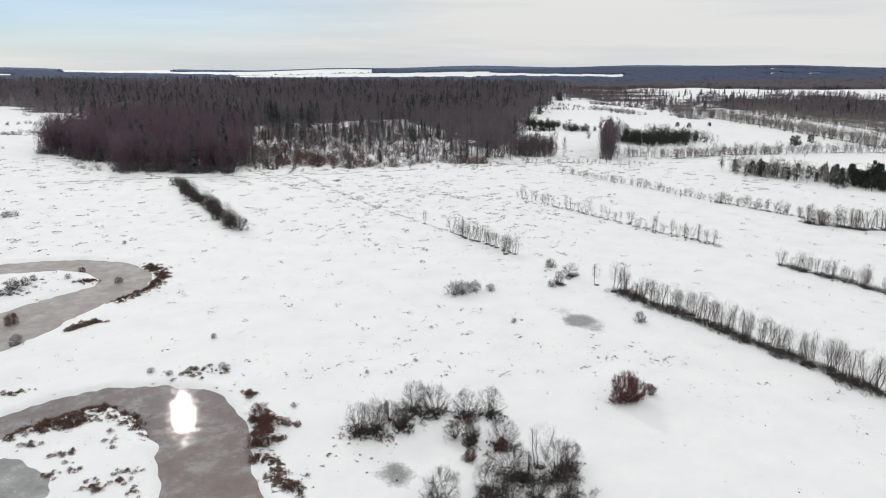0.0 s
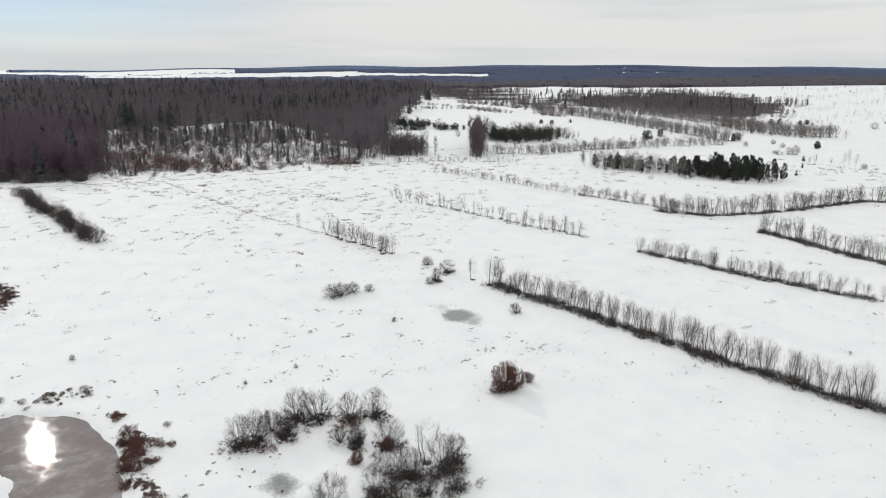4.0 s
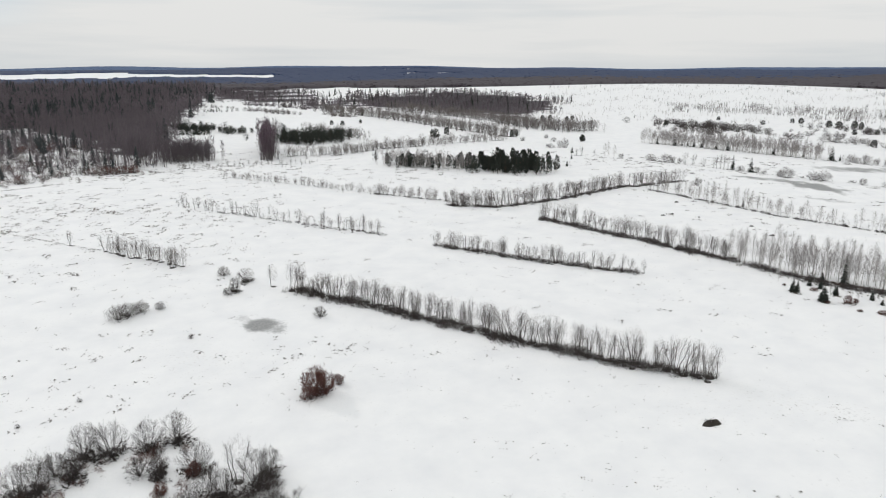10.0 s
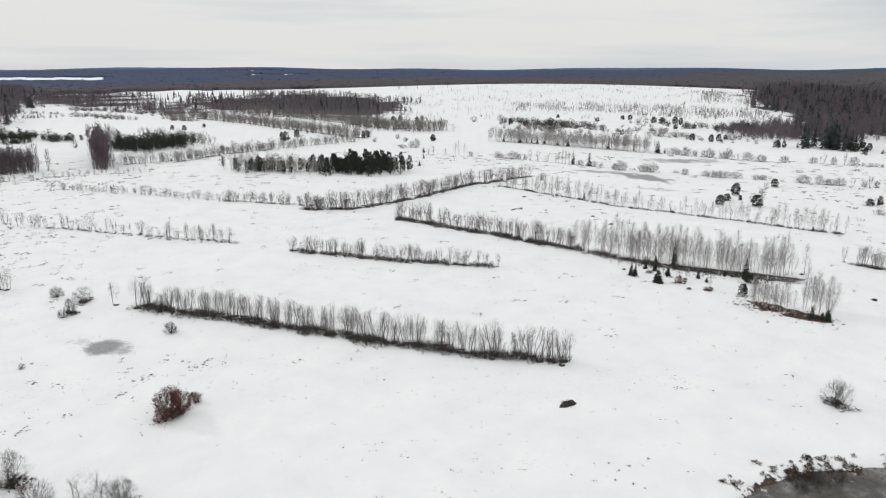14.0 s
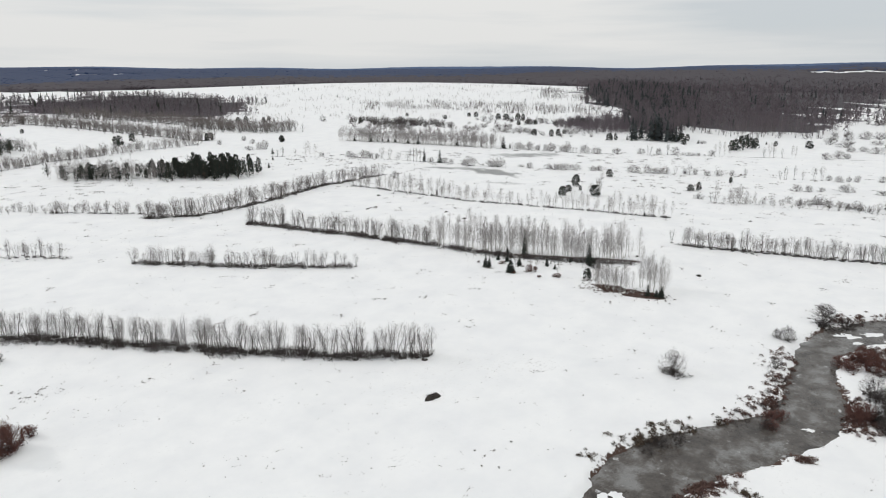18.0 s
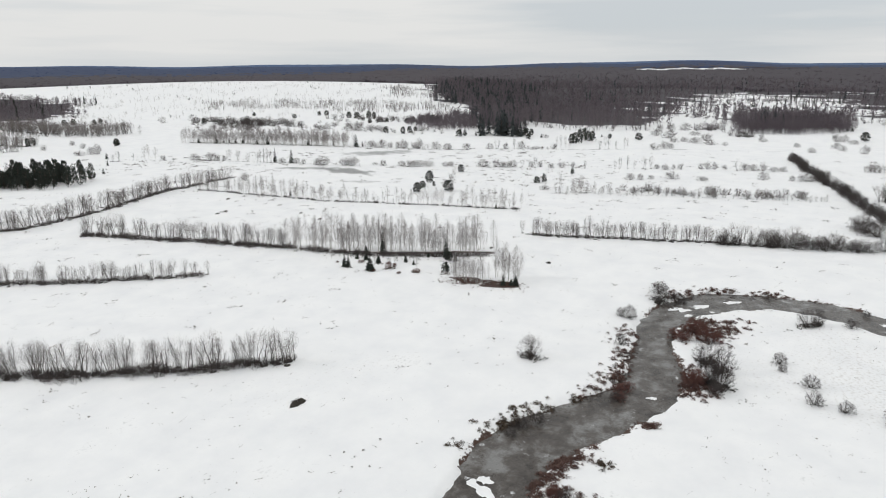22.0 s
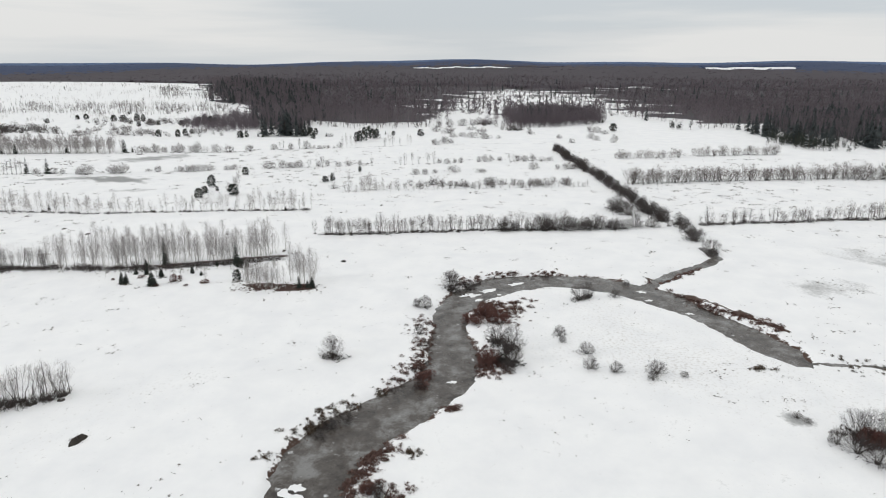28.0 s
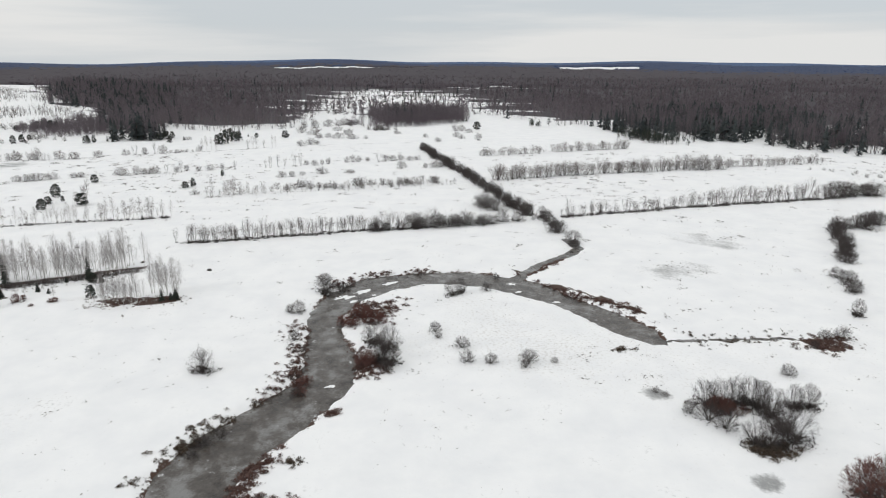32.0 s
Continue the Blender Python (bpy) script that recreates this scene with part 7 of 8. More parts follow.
sedge([(152.7, 20.3), (161.6, 11.7), (165.4, -4.7)], 160, 1.6, M_REED, 1.00)
sedge([(-61.8, 86.5), (-57.9, 90.9), (-54.4, 95.4), (-47.0, 94.1), (-41.8, 88.3)], 420, 1.8, M_REED, 1.00)
sedge([(-75.7, 170.0), (-70.5, 165.1), (-67.5, 159.4), (-67.0, 151.6), (-70.3, 141.7)], 560, 0.9, M_REED, 0.75)
# dead sedge in low patches on the island and along the outer bank
for x, y, n, w in ((-56.2, 82.7, 16, 0.7), (-55.0, 83.4, 10, 0.5), (-50.4, 80.4, 22, 0.6), (-49.4, 81.4, 16, 0.5), (-48.2, 78.6, 14, 0.5), (-45.4, 84.2, 12, 0.4), (-44.6, 82.8, 8, 0.3),
                   (-49.2, 76.0, 26, 0.6), (-46.4, 77.2, 10, 0.4), (-42.2, 73.4, 30, 0.7), (-43.6, 74.6, 12, 0.5), (-39.5, 74.6, 24, 0.6), (-39.4, 77.1, 14, 0.5), (-40.8, 76.8, 8, 0.4), (-37.6, 72.2, 18, 0.6),
                   (-26.0, 90.2, 60, 0.8), (-25.6, 87.4, 30, 0.5), (-30.2, 98.4, 18, 0.5), (-21.9, 89.4, 12, 0.4), (-22.7, 85.2, 18, 0.5), (-25.6, 84.2, 22, 0.5), (-23.6, 80.6, 18, 0.6), (-21.4, 76.4, 24, 0.7), (-18.6, 73.8, 14, 0.5)):
    if x < -34:
        n, w = n // 2, w * 0.75
    sedge([(x - 0.8, y + 0.2), (x + 0.8, y - 0.2)], n, w, M_REED, 1.00 if x > -34 else 0.75)
sedge([(-73.4, 124.5), (-69.1, 129.1)], 60, 0.8, M_REED, 1.00)
sedge([(-87.1, 127.3), (-85.5, 132.1)], 80, 2.2, M_REED, 1.00)
sedge([(143.2, 68.7), (145.3, 63.7), (147.1, 51.8)], 420, 2.0, M_REED, 0.50)
sedge([(151.7, 110.4), (156.7, 88.7), (167.8, 69.4)], 420, 2.0, M_GRASS, 0.50)
sedge([(118.0, -50.9), (118.7, -60.3), (118.8, -71.3)], 120, 2.0, M_GRASS, 0.70)
sedge([(114.9, -73.4), (116.2, -80.6)], 140, 2.0, M_REED, 1.00)
# willow belt towards the forest, track and ditch
hedge(WILLOW, [(-114.9, 291.5), (-94.6, 258.8), (-77.6, 232.5), (-63.0, 207.7)], 4.1, 3.0, 2.2, 1.3, group="willows of the short belt", wide=0.95)
hedge(ALDER, [(-112.2, 288.8), (-78.5, 235.3), (-65.3, 212.3)], 5.0, 6.0, 5.0, 1.2, group="alders of the short belt", wide=1.20)
far_row("brush_belt", T_BUSH, [(-156.9, 221.6), (-145.6, 224.4), (-143.8, 232.7)], 2.7, 1.40, 1.5, (M_STEM, M_BUSH), "low belt of bare brush on snow", "brush", 1.00)
far_row("brush_belt", T_BUSH, [(-311.9, 489.0), (-305.9, 505.8), (-299.5, 523.7)], 2.9, 3.00, 3.0, (M_STEM, M_BUSH), "low belt of bare brush on snow", "brush", 1.00)
far_row("undergrowth", T_LINE, [(-174.5, 291.1), (-123.1, 307.9), (-69.0, 316.3), (-23.1, 331.8), (33.6, 355.2)], 0.30, 0.40, 0.2, (M_STEM, M_TWIG), "thin dark line of dead grass on snow", "brush", 3.2)
far_row("undergrowth", T_LINE, [(-64.8, 314.8), (-42.0, 274.8), (-25.5, 245.5), (-7.2, 220.1), (2.8, 206.2)], 0.26, 0.30, 0.25, (M_STEM, M_TWIG), "thin dark line of dead grass on snow", "brush", 3.2)
far_row("brush_belt", T_BUSH, [(-99.3, 331.0), (-51.1, 336.4), (-7.0, 343.7), (28.4, 363.5)], 2.0, 5.00, 5.0, (M_STEM, M_RED), "low reddish brush along the forest edge", "brush", 1.00)
far_row("brush_belt", T_BUSH, [(-224.7, 401.5), (-166.7, 326.8), (-128.2, 321.1), (-100.1, 329.1)], 2.6, 4.00, 4.0, (M_STEM, M_TWIG), "bare brush along the forest edge", "brush", 1.00)
# dark brush and dead leaves at the foot of the thickets
far_row("undergrowth", T_FOOT, [(-13.2, 86.5), (-8.8, 85.5), (-3.8, 89.1), (0.6, 89.8), (7.2, 90.4)], 0.9, 0.90, 1.0, (M_STEM, M_RED), "dark brush at the foot of a thicket", "brush", 1.00)
far_row("undergrowth", T_FOOT, [(4.6, 71.0), (8.2, 74.4), (12.5, 75.6), (16.1, 75.7), (13.9, 71.1)], 1.1, 0.55, 1.8, (M_STEM, M_FOOT), "dark brush at the foot of a thicket", "brush", 1.00)
far_row("undergrowth", T_FOOT, [(2.4, 80.0), (4.1, 79.1), (7.4, 82.1), (8.7, 86.5)], 0.7, 0.80, 0.8, (M_STEM, M_RED), "dead leaves and brush under a thicket", "brush", 1.00)
far_row("undergrowth", T_FOOT, [(92.4, -43.0), (91.2, -47.6), (89.8, -52.1), (82.7, -51.6), (81.3, -49.7)], 1.0, 0.70, 1.2, (M_STEM, M_FOOT), "dark brush at the foot of a thicket", "brush", 1.00)
far_row("undergrowth", T_FOOT, [(91.7, -44.2), (91.2, -47.6)], 1.6, 0.50, 0.8, (M_STEM, M_RED), "dead leaves and brush under a thicket", "brush", 1.00)
far_row("undergrowth", T_FOOT, [(149.7, 20.6), (155.8, 14.0), (160.4, 7.5), (164.7, -6.1)], 1.3, 1.10, 1.2, (M_STEM, M_FOOT), "dark brush along the river bank", "brush", 1.00)
far_row("undergrowth", T_FOOT, [(98.0, 23.0), (102.2, 19.2), (109.6, 18.3), (119.5, 21.0)], 1.0, 1.00, 1.4, (M_STEM, M_FOOT), "dark brush along the river bank", "brush", 1.00)
far_row("undergrowth", T_FOOT, [(82.4, 31.1), (87.2, 28.1), (90.3, 26.4)], 1.1, 0.70, 1.0, (M_STEM, M_FOOT), "dark brush along the river bank", "brush", 1.00)
far_row("pine_stand", T_PINE, [(143.3, 336.3), (157.2, 319.0), (173.9, 302.4)], 6.5, 1.50, 6.0, (M_BARK, M_NEEDLE), "distant stand of dark pines", "trees", 1.00)
far_row("pine_stand", T_PINE, [(174.9, 304.1), (185.7, 289.3), (206.0, 279.8)], 7.4, 0.90, 7.0, (M_BARK, M_NEEDLE), "distant stand of dark pines", "trees", 1.35)
far_row("undergrowth", T_LINE, [(140.9, 338.0), (156.2, 317.2), (175.2, 299.0)], 0.38, 1.30, 0.3, (M_STEM, M_BUSH), "thin dark line of dead grass on snow", "brush", 3.2)
far_row("hedgerow", T_BIRCHROW, [(140.9, 338.0), (156.2, 317.2), (175.2, 299.0)], 8.8, 0.79, 5.0, (M_BIRCH, M_BTWIG), "bare birches before a stand of pines", "hedge", 1.00)
far_row("pine_stand", T_PINE, [(580.6, -100.6), (571.9, -109.9)], 6.7, 1.50, 5.0, (M_BARK, M_NEEDLE), "distant clump of dark pines", "trees", 1.00)
far_row("pine_stand", T_PINE, [(494.4, -152.3), (455.8, -157.4), (446.9, -176.8)], 7.9, 1.25, 6.0, (M_BARK, M_NEEDLE), "dark pines at the forest edge", "trees", 1.00)
far_row("hedgerow", T_BUSH, [(422.4, -6.5), (341.4, -19.8), (288.3, -29.9), (251.2, -35.7), (225.6, -39.8)], 3.1, 1.98, 1.2, (M_STEM, M_BUSH), "dark brush along a ditch", "hedge", 1.00)
sedge([(167.7, -65.1), (161.4, -71.4)], 60, 3.0, M_GRASS, 0.40)
sedge([(196.7, -88.6), (193.6, -96.6)], 60, 4.0, M_GRASS, 0.40)
sedge([(-44.6, 105.9), (-41.5, 106.4), (-37.0, 107.1)], 60, 1.2, M_GRASS, 0.80)
sedge([(-68.6, 97.5), (-64.9, 99.5)], 40, 0.5, M_GRASS, 0.60)
sedge([(-100.8, 149.3), (-95.1, 146.2), (-98.6, 158.9)], 70, 2.5, M_GRASS, 0.90)
sedge([(-86.0, 155.5), (-83.1, 156.5)], 50, 1.0, M_REED, 0.90)
sedge([(-18.8, 74.2), (-17.1, 72.5)], 30, 1.0, M_GRASS, 0.80)
sedge([(67.7, 47.5), (69.0, 45.0), (70.4, 43.1)], 18, 1.6, M_GRASS, 0.50)
sedge([(76.0, 35.9), (76.5, 34.5)], 25, 0.6, M_GRASS, 0.70)
sedge([(80.1, 16.3), (80.3, 14.8)], 30, 0.6, M_GRASS, 0.70)
sedge([(80.5, -45.0), (79.9, -49.4)], 120, 0.9, M_GRASS, 1.00)
sedge([(114.4, -36.5), (114.4, -38.0)], 30, 0.8, M_GRASS, 0.80)
sedge([(70.7, 22.5), (71.0, 19.0), (70.4, 16.8)], 90, 1.6, M_REED, 1.00)
sedge([(92.8, 13.1), (93.5, 12.4)], 25, 0.6, M_REED, 1.00)
sedge([(-57.5, 87.3), (-54.6, 89.3), (-51.2, 90.6)], 120, 1.2, M_REED, 1.00)
sedge([(141.4, 97.5), (142.1, 95.8)], 24, 0.5, M_GRASS, 0.50)
sedge([(141.4, 90.7), (142.2, 89.1)], 24, 0.5, M_GRASS, 0.50)
sedge([(147.9, 91.6), (148.6, 89.9)], 24, 0.5, M_GRASS, 0.50)
sedge([(145.2, 86.8), (145.9, 85.2)], 24, 0.5, M_GRASS, 0.50)
sedge([(145.5, 79.3), (146.2, 77.8)], 24, 0.5, M_GRASS, 0.50)
sedge([(147.8, 71.8), (148.5, 70.3)], 24, 0.5, M_GRASS, 0.50)
sedge([(146.6, 54.9), (147.2, 53.7)], 24, 0.5, M_GRASS, 0.50)
sedge([(145.6, 52.2), (146.2, 51.0)], 24, 0.5, M_GRASS, 0.50)
# brush and dead leaves at the river bend
plant(RUST, 130.7, 14.1, 0.83, 1.38, "bushes on the river bank")
plant(RUST, 133.3, 10.5, 1.10, 1.38, "bushes on the river bank")
plant(RUST, 129.9, 7.0, 0.82, 1.38, "bushes on the river bank")
plant(RUST, 129.2, 11.7, 0.63, 1.38, "bushes on the river bank")
plant(SALLOW, 119.3, 7.4, 1.11, 1.21, "bushes on the river bank")
plant(SALLOW, 116.5, 4.6, 1.14, 1.21, "bushes on the river bank")
plant(WILLOW, 154.8, 20.6, 1.12, 1.10, "bushes on the river bank")
plant(RUST, 103.2, 18.6, 0.82, 1.38, "bushes on the river bank")
plant(WILLOW, 100.2, 18.6, 0.68, 1.10, "bushes on the river bank")
plant(WILLOW, 85.9, 29.0, 0.77, 1.10, "bushes on the river bank")
plant(WILLOW, 87.8, 27.4, 0.84, 1.10, "bushes on the river bank")
plant(WILLOW, 83.0, 29.7, 0.57, 1.10, "bushes on the river bank")
plant(RUST, 70.5, 19.6, 0.74, 1.10, "bushes on the river bank")
plant(WILLOW, 70.0, 18.1, 0.75, 1.10, "bushes on the river bank")
sedge([(116.8, 11.9), (112.1, 8.9), (109.2, 7.7)], 160, 1.4, M_REED, 0.80)
sedge([(87.9, 26.6), (88.4, 23.3), (87.8, 20.4)], 120, 1.0, M_REED, 0.35)
sedge([(109.2, 20.6), (107.2, 18.1), (102.0, 16.5)], 200, 1.4, M_REED, 0.80)
sedge([(79.5, 23.1), (78.7, 20.9), (80.0, 19.6)], 120, 0.9, M_REED, 0.80)
sedge([(132.5, 15.3), (138.1, 12.3), (140.4, 8.9)], 160, 1.4, M_REED, 0.50)
# snow lying on the river ice
snow_patch(69.3, 28.6, 2.60, 1.10, 0.90)
snow_patch(147.6, 15.5, 2.35, 1.56, -1.08)
snow_patch(151.4, 11.7, 2.30, 1.31, -1.06)
snow_patch(144.8, 13.2, 1.14, 0.76, -0.99)
snow_patch(157.4, 5.6, 2.06, 1.05, -1.10)
snow_patch(148.9, 9.0, 0.73, 0.48, -1.00)
snow_patch(71.3, 28.8, 1.10, 1.13, -1.21)
snow_patch(103.1, 13.7, 0.86, 0.66, -0.92)
snow_patch(155.6, -23.3, 1.38, 0.87, -1.21)
snow_patch(149.7, -24.0, 1.16, 0.65, -1.25)
snow_patch(142.3, -31.4, 1.00, 0.60, -1.23)
plant(WILLOW, -97.2, 148.6, 1.04, 1.00, "bushes on the river bank")
plant(WILLOW, -96.5, 151.9, 0.79, 1.00, "bushes on the river bank")
plant(WILLOW, -96.6, 145.4, 0.71, 1.00, "bushes on the river bank")
plant(WILLOW, -96.6, 155.3, 0.58, 1.00, "bushes on the river bank")
plant(WILLOW, -89.5, 157.2, 0.47, 1.00, "bushes on the river bank")
plant(WILLOW, -48.6, 105.9, 0.34, 1.20, "low willows on the snow")
plant(WILLOW, -45.2, 105.0, 0.33, 1.20, "low willows on the snow")
plant(WILLOW, -37.2, 107.8, 0.44, 1.20, "low willows on the snow")
plant(WILLOW, -22.4, 94.4, 0.27, 1.20, "low willows on the snow")
plant(WILLOW, -12.6, 106.3, 0.21, 1.20, "low willows on the snow")
plant(WILLOW, -4.7, 111.0, 0.22, 1.20, "low willows on the snow")
sedge([(83.6, 30.3), (86.7, 28.0), (89.2, 26.3)], 90, 0.9, M_GRASS, 0.90)
sedge([(-13.8, 82.6), (-10.7, 81.9), (-6.0, 78.6)], 40, 3.0, M_GRASS, 0.50)
sedge([(160.4, 7.5), (164.4, -0.6), (164.5, -14.2)], 130, 0.7, M_REED, 0.60)
for mat, qs, hs in SEDGE.values():
    stuff("bank_sedge", T_CLUMP, np.concatenate(qs), np.concatenate(hs), [mat, mat], "matted dry sedge along the river banks", "sedge", 3, 1.5)

# dry grass that pokes through the snow
rng = np.random.default_rng(77)
n = 100000
a = np.radians(-36 + 164 * rng.random(n))
r = 66 + 420 * rng.random(n) ** 1.3
q = np.stack([r * np.sin(a), r * np.cos(a)], 1)
patch = np.sin(q[:, 0] * 0.05 + 2 * np.sin(q[:, 1] * 0.031)) * np.sin(q[:, 1] * 0.06 + 1.5 * np.sin(q[:, 0] * 0.043)) + 0.5 * np.sin(q[:, 0] * 0.31) * np.sin(q[:, 1] * 0.27 + 1)
lo = land(q[:, 0], q[:, 1])
keep = (rng.random(n) < 0.05 + 0.09 * smooth(100, 170, r) + 0.08 * (r < 300) * (r > 140) + 0.8 * np.clip(patch - 0.1, 0, 1) ** 1.5) & (lo[2] > 0.6) & (lo[3] > 0.5)
q = q[keep]
stuff("grass_tufts", T_TUFT, q, 0.06 + 0.26 * rng.random(len(q)) ** 2.2, [M_GRASS, M_GRASS], "small tufts of dry grass poking through snow", "grass", 4, 2.2)

# pale hummocks of matted grass half buried in the snow of the middle fields
n = 90000
a = np.radians(-36 + 164 * rng.random(n))
r = 105 + 330 * rng.random(n) ** 1.1
q = np.stack([r * np.sin(a), r * np.cos(a)], 1)
drift = np.sin(q[:, 0] * 0.021 + 1.7 * np.sin(q[:, 1] * 0.017 + 0.6)) * np.sin(q[:, 1] * 0.019 + 1.3 * np.sin(q[:, 0] * 0.013)) + 0.35 * np.sin(q[:, 0] * 0.13 + 0.7 * np.sin(q[:, 1] * 0.11)) * np.sin(q[:, 1] * 0.15)
lo = land(q[:, 0], q[:, 1])
keep = (rng.random(n) < 0.035 + 0.24 * np.clip(drift - 0.1, 0, 1) + 0.1 * (np.degrees(a) < 14) * smooth(150, 230, r)) & (lo[2] > 1.5) & (lo[3] > 1.0)
q, r = q[keep], r[keep]
stuff("grass_hummocks", T_TUFT, q, (0.1 + 0.34 * rng.random(len(q)) ** 2.4) * (0.7 + r / 220), [M_TWIG, M_TWIG], "pale hummocks of matted grass half buried in snow", "grass", 5, 2.6)

# woods
rng = np.random.default_rng(21)


def wood(name, poly, n, templates, h, mats, label, seed, holes=(), falloff=1.0, spread=0.22, clump=0):
    r = np.random.default_rng(seed)
    pos = scatter(poly, n, r, falloff, holes)
    if clump:
        m = np.sin(pos[:, 0] * 0.021 + 2 * np.sin(pos[:, 1] * 0.013)) * np.sin(pos[:, 1] * 0.026 + seed) + 0.5 * np.sin(pos[:, 0] * 0.07 + seed) * np.sin(pos[:, 1] * 0.083)
        pos = pos[m + 0.35 * r.normal(size=len(pos)) > clump]
    tall = h * (1 + spread * r.normal(size=len(pos)).clip(-1.6, 1.6))
    if templates is T_WOOD:
        back = np.hypot(pos[:, 0], pos[:, 1]) > 620
        stuff(name, T_BACK, pos[back], tall[back], list(mats), label, "forest", seed + 50)
        pos, tall = pos[~back], tall[~back]
    return stuff(name, templates, pos, tall, list(mats), label, "forest", seed)


WM, WP, FM = (M_WOODT, M_WOODC), (M_WOODT, M_WOODP), (M_BARK, M_FARN)
wood("young_wood", STAND, 1800, T_DENSE, 17, WP, "dense stand of reddish-brown leafless trees", 1, falloff=0.5, spread=0.24)
wood("bare_wood", WEST, 8000, T_WOOD, 18, WM, "leafless brown deciduous forest with pale trunks", 2, (SCRUB,), falloff=1.9)
wood("conifer_wood", WEST, 4600, T_FIR, 17, FM, "dark spruces standing among leafless forest", 3, (SCRUB, STAND, WEST_TIP), clump=0.35, falloff=1.6)
wood("scrub", SCRUB, 1400, T_LOW, 2.6, (M_STEM, M_TWIG), "leafless scrub on a snowy clearing", 4)
wood("stand_conifers", STAND, 60, T_FIR, 16, FM, "dark spruces in a leafless stand", 14)
wood("scrub_trees", SCRUB, 650, T_WOOD, 7, WM, "thin leafless trees on a snowy clearing", 5, spread=0.4)
wood("scrub_brush", SCRUB, 1500, T_BUSH, 3.4, (M_STEM, M_RED), "reddish leafless brush on a snowy clearing", 16, falloff=4.0, spread=0.35, clump=0.1)
wood("scrub_conifers", SCRUB_BACK, 120, T_FIR, 8, FM, "dark young spruces at the back of a snowy clearing", 22, spread=0.4)
wood("scrub_bare_trees", SCRUB_BACK, 120, T_WOOD, 10, WM, "thin leafless trees at the back of a clearing", 23, spread=0.35)
wood("scrub_conifers", SCRUB, 120, T_FIR, 6, FM, "young spruces on a snowy clearing", 6, spread=0.4)
wood("bare_wood", EAST, 8400, T_WOOD, 16, WM, "leafless brown deciduous forest with pale trunks", 7, (GLADE, GLADE_B, GLADE_C), falloff=2.1)
wood("conifer_wood", EAST, 2600, T_FIR, 13, FM, "dark conifers standing among leafless forest", 8, (GLADE, GLADE_B, GLADE_C), clump=0.6, falloff=1.6)
wood("conifer_wood", EAST_DARK, 520, T_FIR, 14, FM, "dark stand of spruces at the forest front", 19, clump=-0.5)
wood("bare_wood", EAST_DARK, 900, T_WOOD, 15, WM, "leafless trees among the spruces of the forest front", 26)
wood("conifer_wood", EAST_FRONT, 430, T_FIR, 13, FM, "dark conifers along the forest front", 20, clump=0.0)
wood("glade_trees", GLADE, 190, T_FIR, 5.5, (M_BARK, M_NEEDLE), "young conifers scattered on a snowy glade", 9, spread=0.45)
wood("glade_brush", GLADE, 900, T_BUSH, 3.2, (M_STEM, M_WOODC), "leafless brush on a snowy glade", 10, spread=0.4, clump=-0.1)
wood("glade_bare_trees", GLADE, 260, T_WOOD, 8, WM, "thin leafless trees on a snowy glade", 17, spread=0.35, clump=0.0)
wood("glade_brush", GLADE_B, 120, T_BUSH, 3.4, (M_STEM, M_WOODC), "leafless brush on a snowy glade", 18, spread=0.4)
wood("low_wood", LOW_WOOD, 900, T_DENSE, 7, WM, "low leafless wood before the forest", 24, falloff=0.4, spread=0.3)
wood("low_wood", LOW_WOOD_B, 1000, T_DENSE, 10, WM, "low leafless brown wood before a glade", 25, falloff=0.4, spread=0.2)
wood("bare_wood", NORTH, 3400, T_WOOD, 9, WM, "low leafless brown wood on snow", 11, (NORTH_GAP,), falloff=0.4)
wood("conifer_wood", NORTH, 200, T_FIR, 9, (M_BARK, M_NEEDLE), "small dark conifers in a low wood", 12)

# brush and saplings along the near edges of the woods
edges = []
for poly in (STAND, WEST, EAST, NORTH):
    q = scatter(poly, 2600, rng, 1.0)
    k = 1 - 26 / np.hypot(q[:, 0], q[:, 1])
    edges.append(q[~inside(poly, q[:, 0] * k, q[:, 1] * k)] * 0.985)
q = np.concatenate(edges)
stuff("edge_brush", T_LOW, q, 2.5 + 4 * rng.random(len(q)), [M_STEM, M_WOODC], "leafless brush along the forest edges", "brush", 15)

# distant woods on the rising land out to the skyline
n = 34000
az = -38 + 168 * rng.random(n)
a = np.radians(az)
r = 1450 + 3480 * rng.random(n) ** 0.95
q = np.stack([r * np.sin(a), r * np.cos(a)], 1)
ok = far_wood(q[:, 0], q[:, 1])
q, r, az = q[ok], r[ok], az[ok]
fir = rng.random(len(q)) < 0.3
# past a range set by bearing, crowns carry blue haze in their colour
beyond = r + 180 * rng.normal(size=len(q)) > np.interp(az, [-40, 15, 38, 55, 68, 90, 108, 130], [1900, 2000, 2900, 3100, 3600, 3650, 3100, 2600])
tall = 7.6 * (1 + 0.09 * rng.normal(size=len(q)))
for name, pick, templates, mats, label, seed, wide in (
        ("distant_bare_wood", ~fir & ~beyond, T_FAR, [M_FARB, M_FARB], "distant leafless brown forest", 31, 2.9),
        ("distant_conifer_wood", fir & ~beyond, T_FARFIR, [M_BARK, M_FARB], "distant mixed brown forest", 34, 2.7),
        ("distant_mixed_wood", ~fir & beyond, T_FAR, [M_FARC, M_FARC], "far forest tinted with blue haze below the skyline", 35, 2.9),
        ("distant_conifer_wood", fir & beyond, T_FARFIR, [M_BARK, M_FARF], "far conifer forest tinted with blue haze below the skyline", 32, 2.7)):
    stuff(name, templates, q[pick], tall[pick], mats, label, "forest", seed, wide)

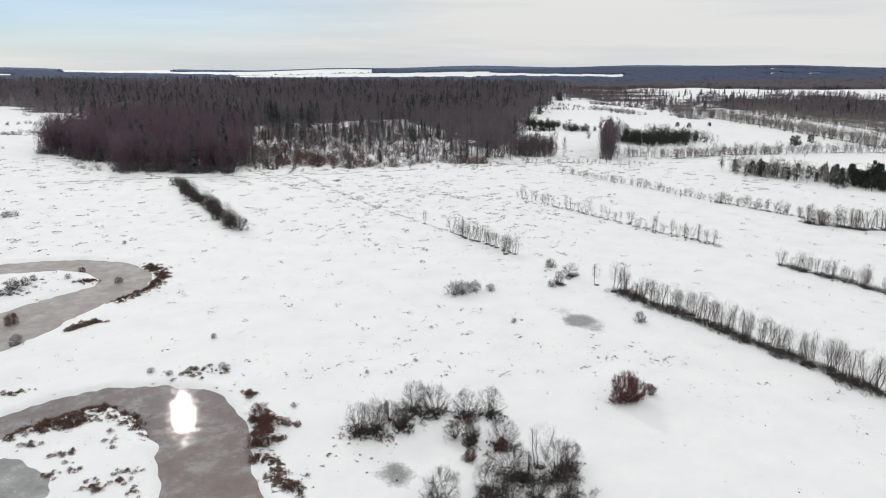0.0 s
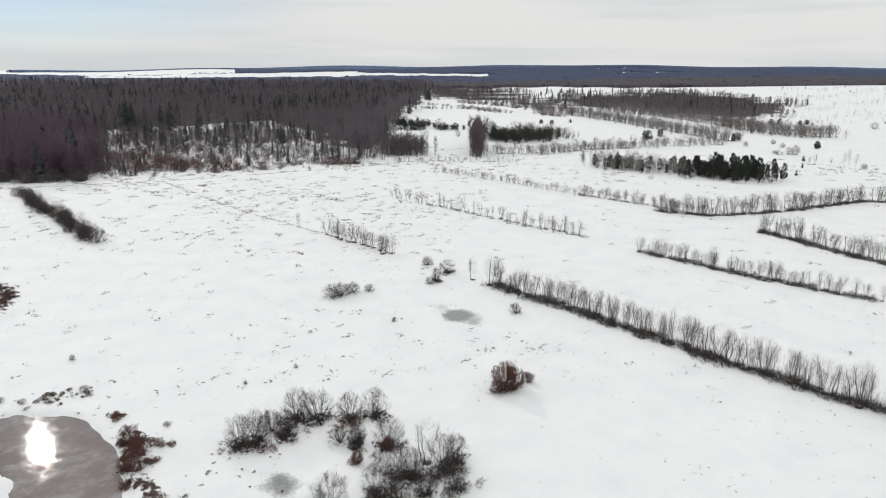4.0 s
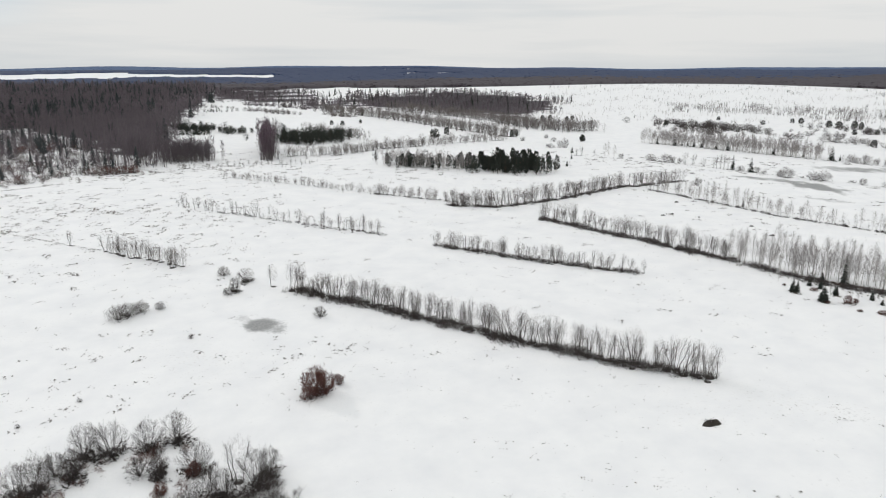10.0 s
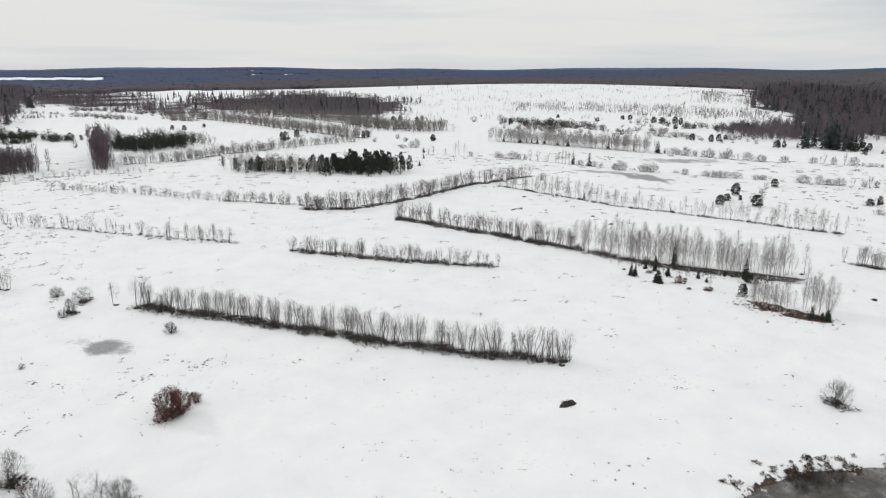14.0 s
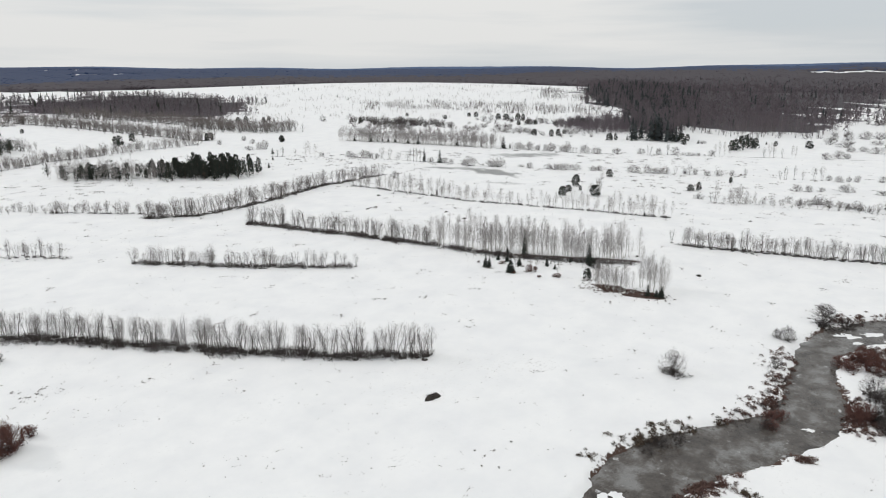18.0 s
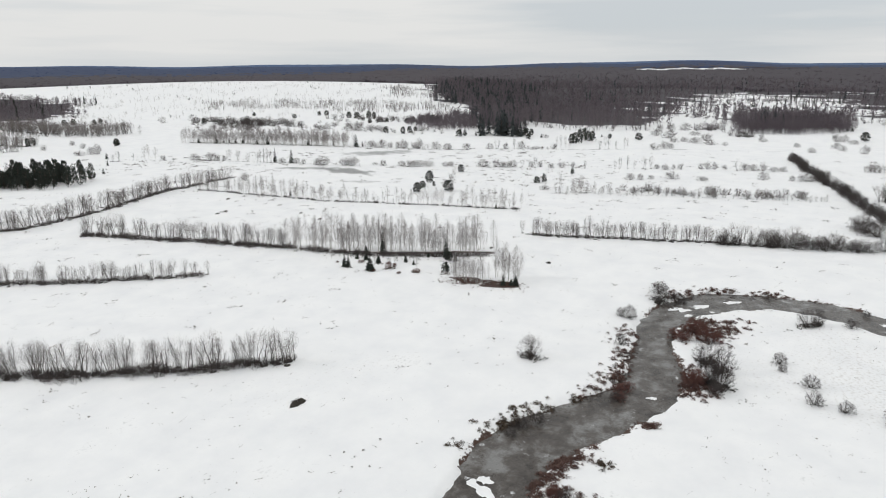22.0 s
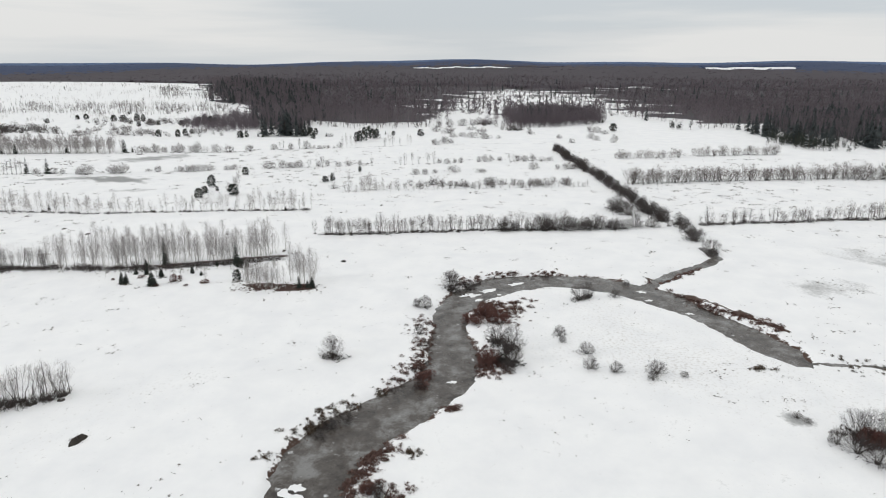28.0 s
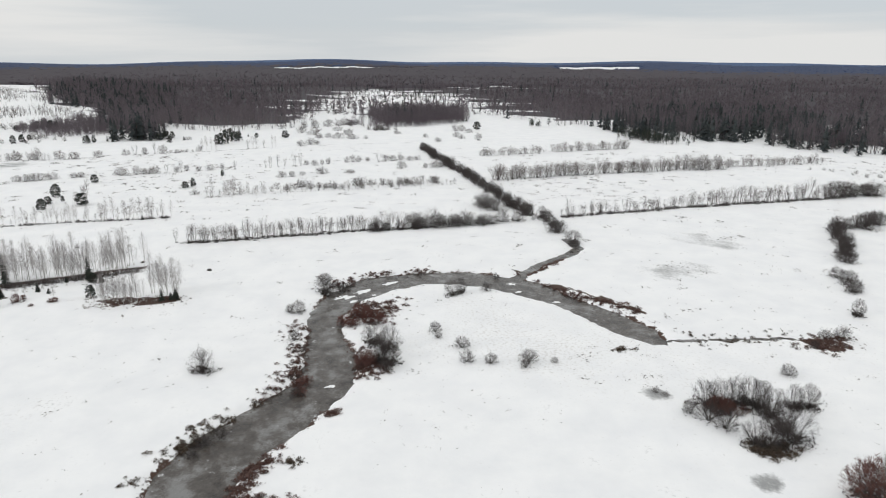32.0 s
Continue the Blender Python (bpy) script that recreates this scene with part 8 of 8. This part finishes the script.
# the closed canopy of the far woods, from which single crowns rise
# brown first, then two blue tones with distance haze in the colour
M_CANOPY = [varied("far_brown_canopy", (0.052, 0.045, 0.052), (0.074, 0.064, 0.072), 0.02, by="object"), varied("far_haze_canopy", (0.033, 0.046, 0.09), (0.047, 0.064, 0.12), 0.012, by="object"),
            varied("farthest_haze_canopy", (0.056, 0.094, 0.178), (0.08, 0.126, 0.225), 0.008, by="object")]
az, rr = np.arange(-38, 130, 0.35), np.geomspace(1500, 4940, 130)
R, A = np.meshgrid(rr, np.radians(az), indexing="ij")
x, y = R * np.sin(A), R * np.cos(A)
m = len(az)
i, j = np.meshgrid(np.arange(len(rr) - 1), np.arange(m - 1), indexing="ij")
mx, my = (x[:-1, :-1] + x[1:, 1:]) / 2, (y[:-1, :-1] + y[1:, 1:]) / 2
treed = far_wood(mx, my)
# the canopy comes down to the ground along its edges
whole = np.zeros(x.shape, bool)
whole[1:-1, 1:-1] = treed[:-1, :-1] & treed[1:, :-1] & treed[:-1, 1:] & treed[1:, 1:]
z = terrain(x.ravel(), y.ravel()).reshape(x.shape) + np.where(whole, 5.8 + 0.5 * rng.normal(size=x.shape), 0.3)
F = np.stack([i * m + j, (i + 1) * m + j, (i + 1) * m + j + 1, i * m + j + 1], -1)
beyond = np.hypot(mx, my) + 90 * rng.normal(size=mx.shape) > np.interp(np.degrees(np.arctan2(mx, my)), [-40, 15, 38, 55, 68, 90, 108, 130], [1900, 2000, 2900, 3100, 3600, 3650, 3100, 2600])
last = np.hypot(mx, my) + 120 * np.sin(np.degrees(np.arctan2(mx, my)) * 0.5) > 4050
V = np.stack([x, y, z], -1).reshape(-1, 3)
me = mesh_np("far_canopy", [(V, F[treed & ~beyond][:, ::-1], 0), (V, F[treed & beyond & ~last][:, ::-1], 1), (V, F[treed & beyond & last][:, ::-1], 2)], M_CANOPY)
me.polygons.foreach_set("use_smooth", np.ones(len(me.polygons), bool))
tagged(new("far_canopy", me), "closed canopy of distant brown forest, haze-blue farther out", "forest", kind="stuff")

# saplings on the low hill: a thick row along its foot, thin ones above
for poly, n, h, seed in ((HILL_ROW, 1500, 6.5, 41), (HILL_CORNER, 700, 6.0, 42)):
    q = scatter(poly, n, rng, 0.0)
    gaps = np.sin(np.degrees(np.arctan2(q[:, 0], q[:, 1])) * 2.1) + 0.6 * np.sin(q[:, 0] * 0.09) + 0.9 * rng.random(len(q))
    q = q[gaps > -0.2]
    stuff("hill_saplings", T_SAP, q, h * (0.55 + 0.6 * rng.random(len(q))), [M_STEM, M_TWIG], "rows of leafless saplings on a snowy hill", "saplings", seed)
q = np.stack([350 + 900 * rng.random(16000), 250 + 900 * rng.random(16000)], 1)
rq = np.hypot(q[:, 0], q[:, 1])
aq = np.degrees(np.arctan2(q[:, 0], q[:, 1]))
keep = (rq > 700) & (rq < 1300) & (aq > 36) & (aq < 66) & (rng.random(len(q)) < 0.12 + 0.6 * smooth(0.0, 0.7, np.sin(rq * 0.041 + 2.4 * np.sin(aq * 0.7) + 0.8 * np.sin(aq * 2.3))))
keep &= ~inside(EAST, q[:, 0], q[:, 1])
q = q[keep][:4200]
stuff("hill_saplings", T_SAP, q, 1.8 + 3.6 * rng.random(len(q)), [M_BIRCH, M_TWIG], "sparse leafless saplings on a snowy hill", "saplings", 33)
q = q[::60] * 0.995
stuff("hill_pines", T_PINE, q, 2.5 + 2.5 * rng.random(len(q)), [M_BARK, M_NEEDLE], "small dark pines dotted over a snowy hill", "trees", 36)
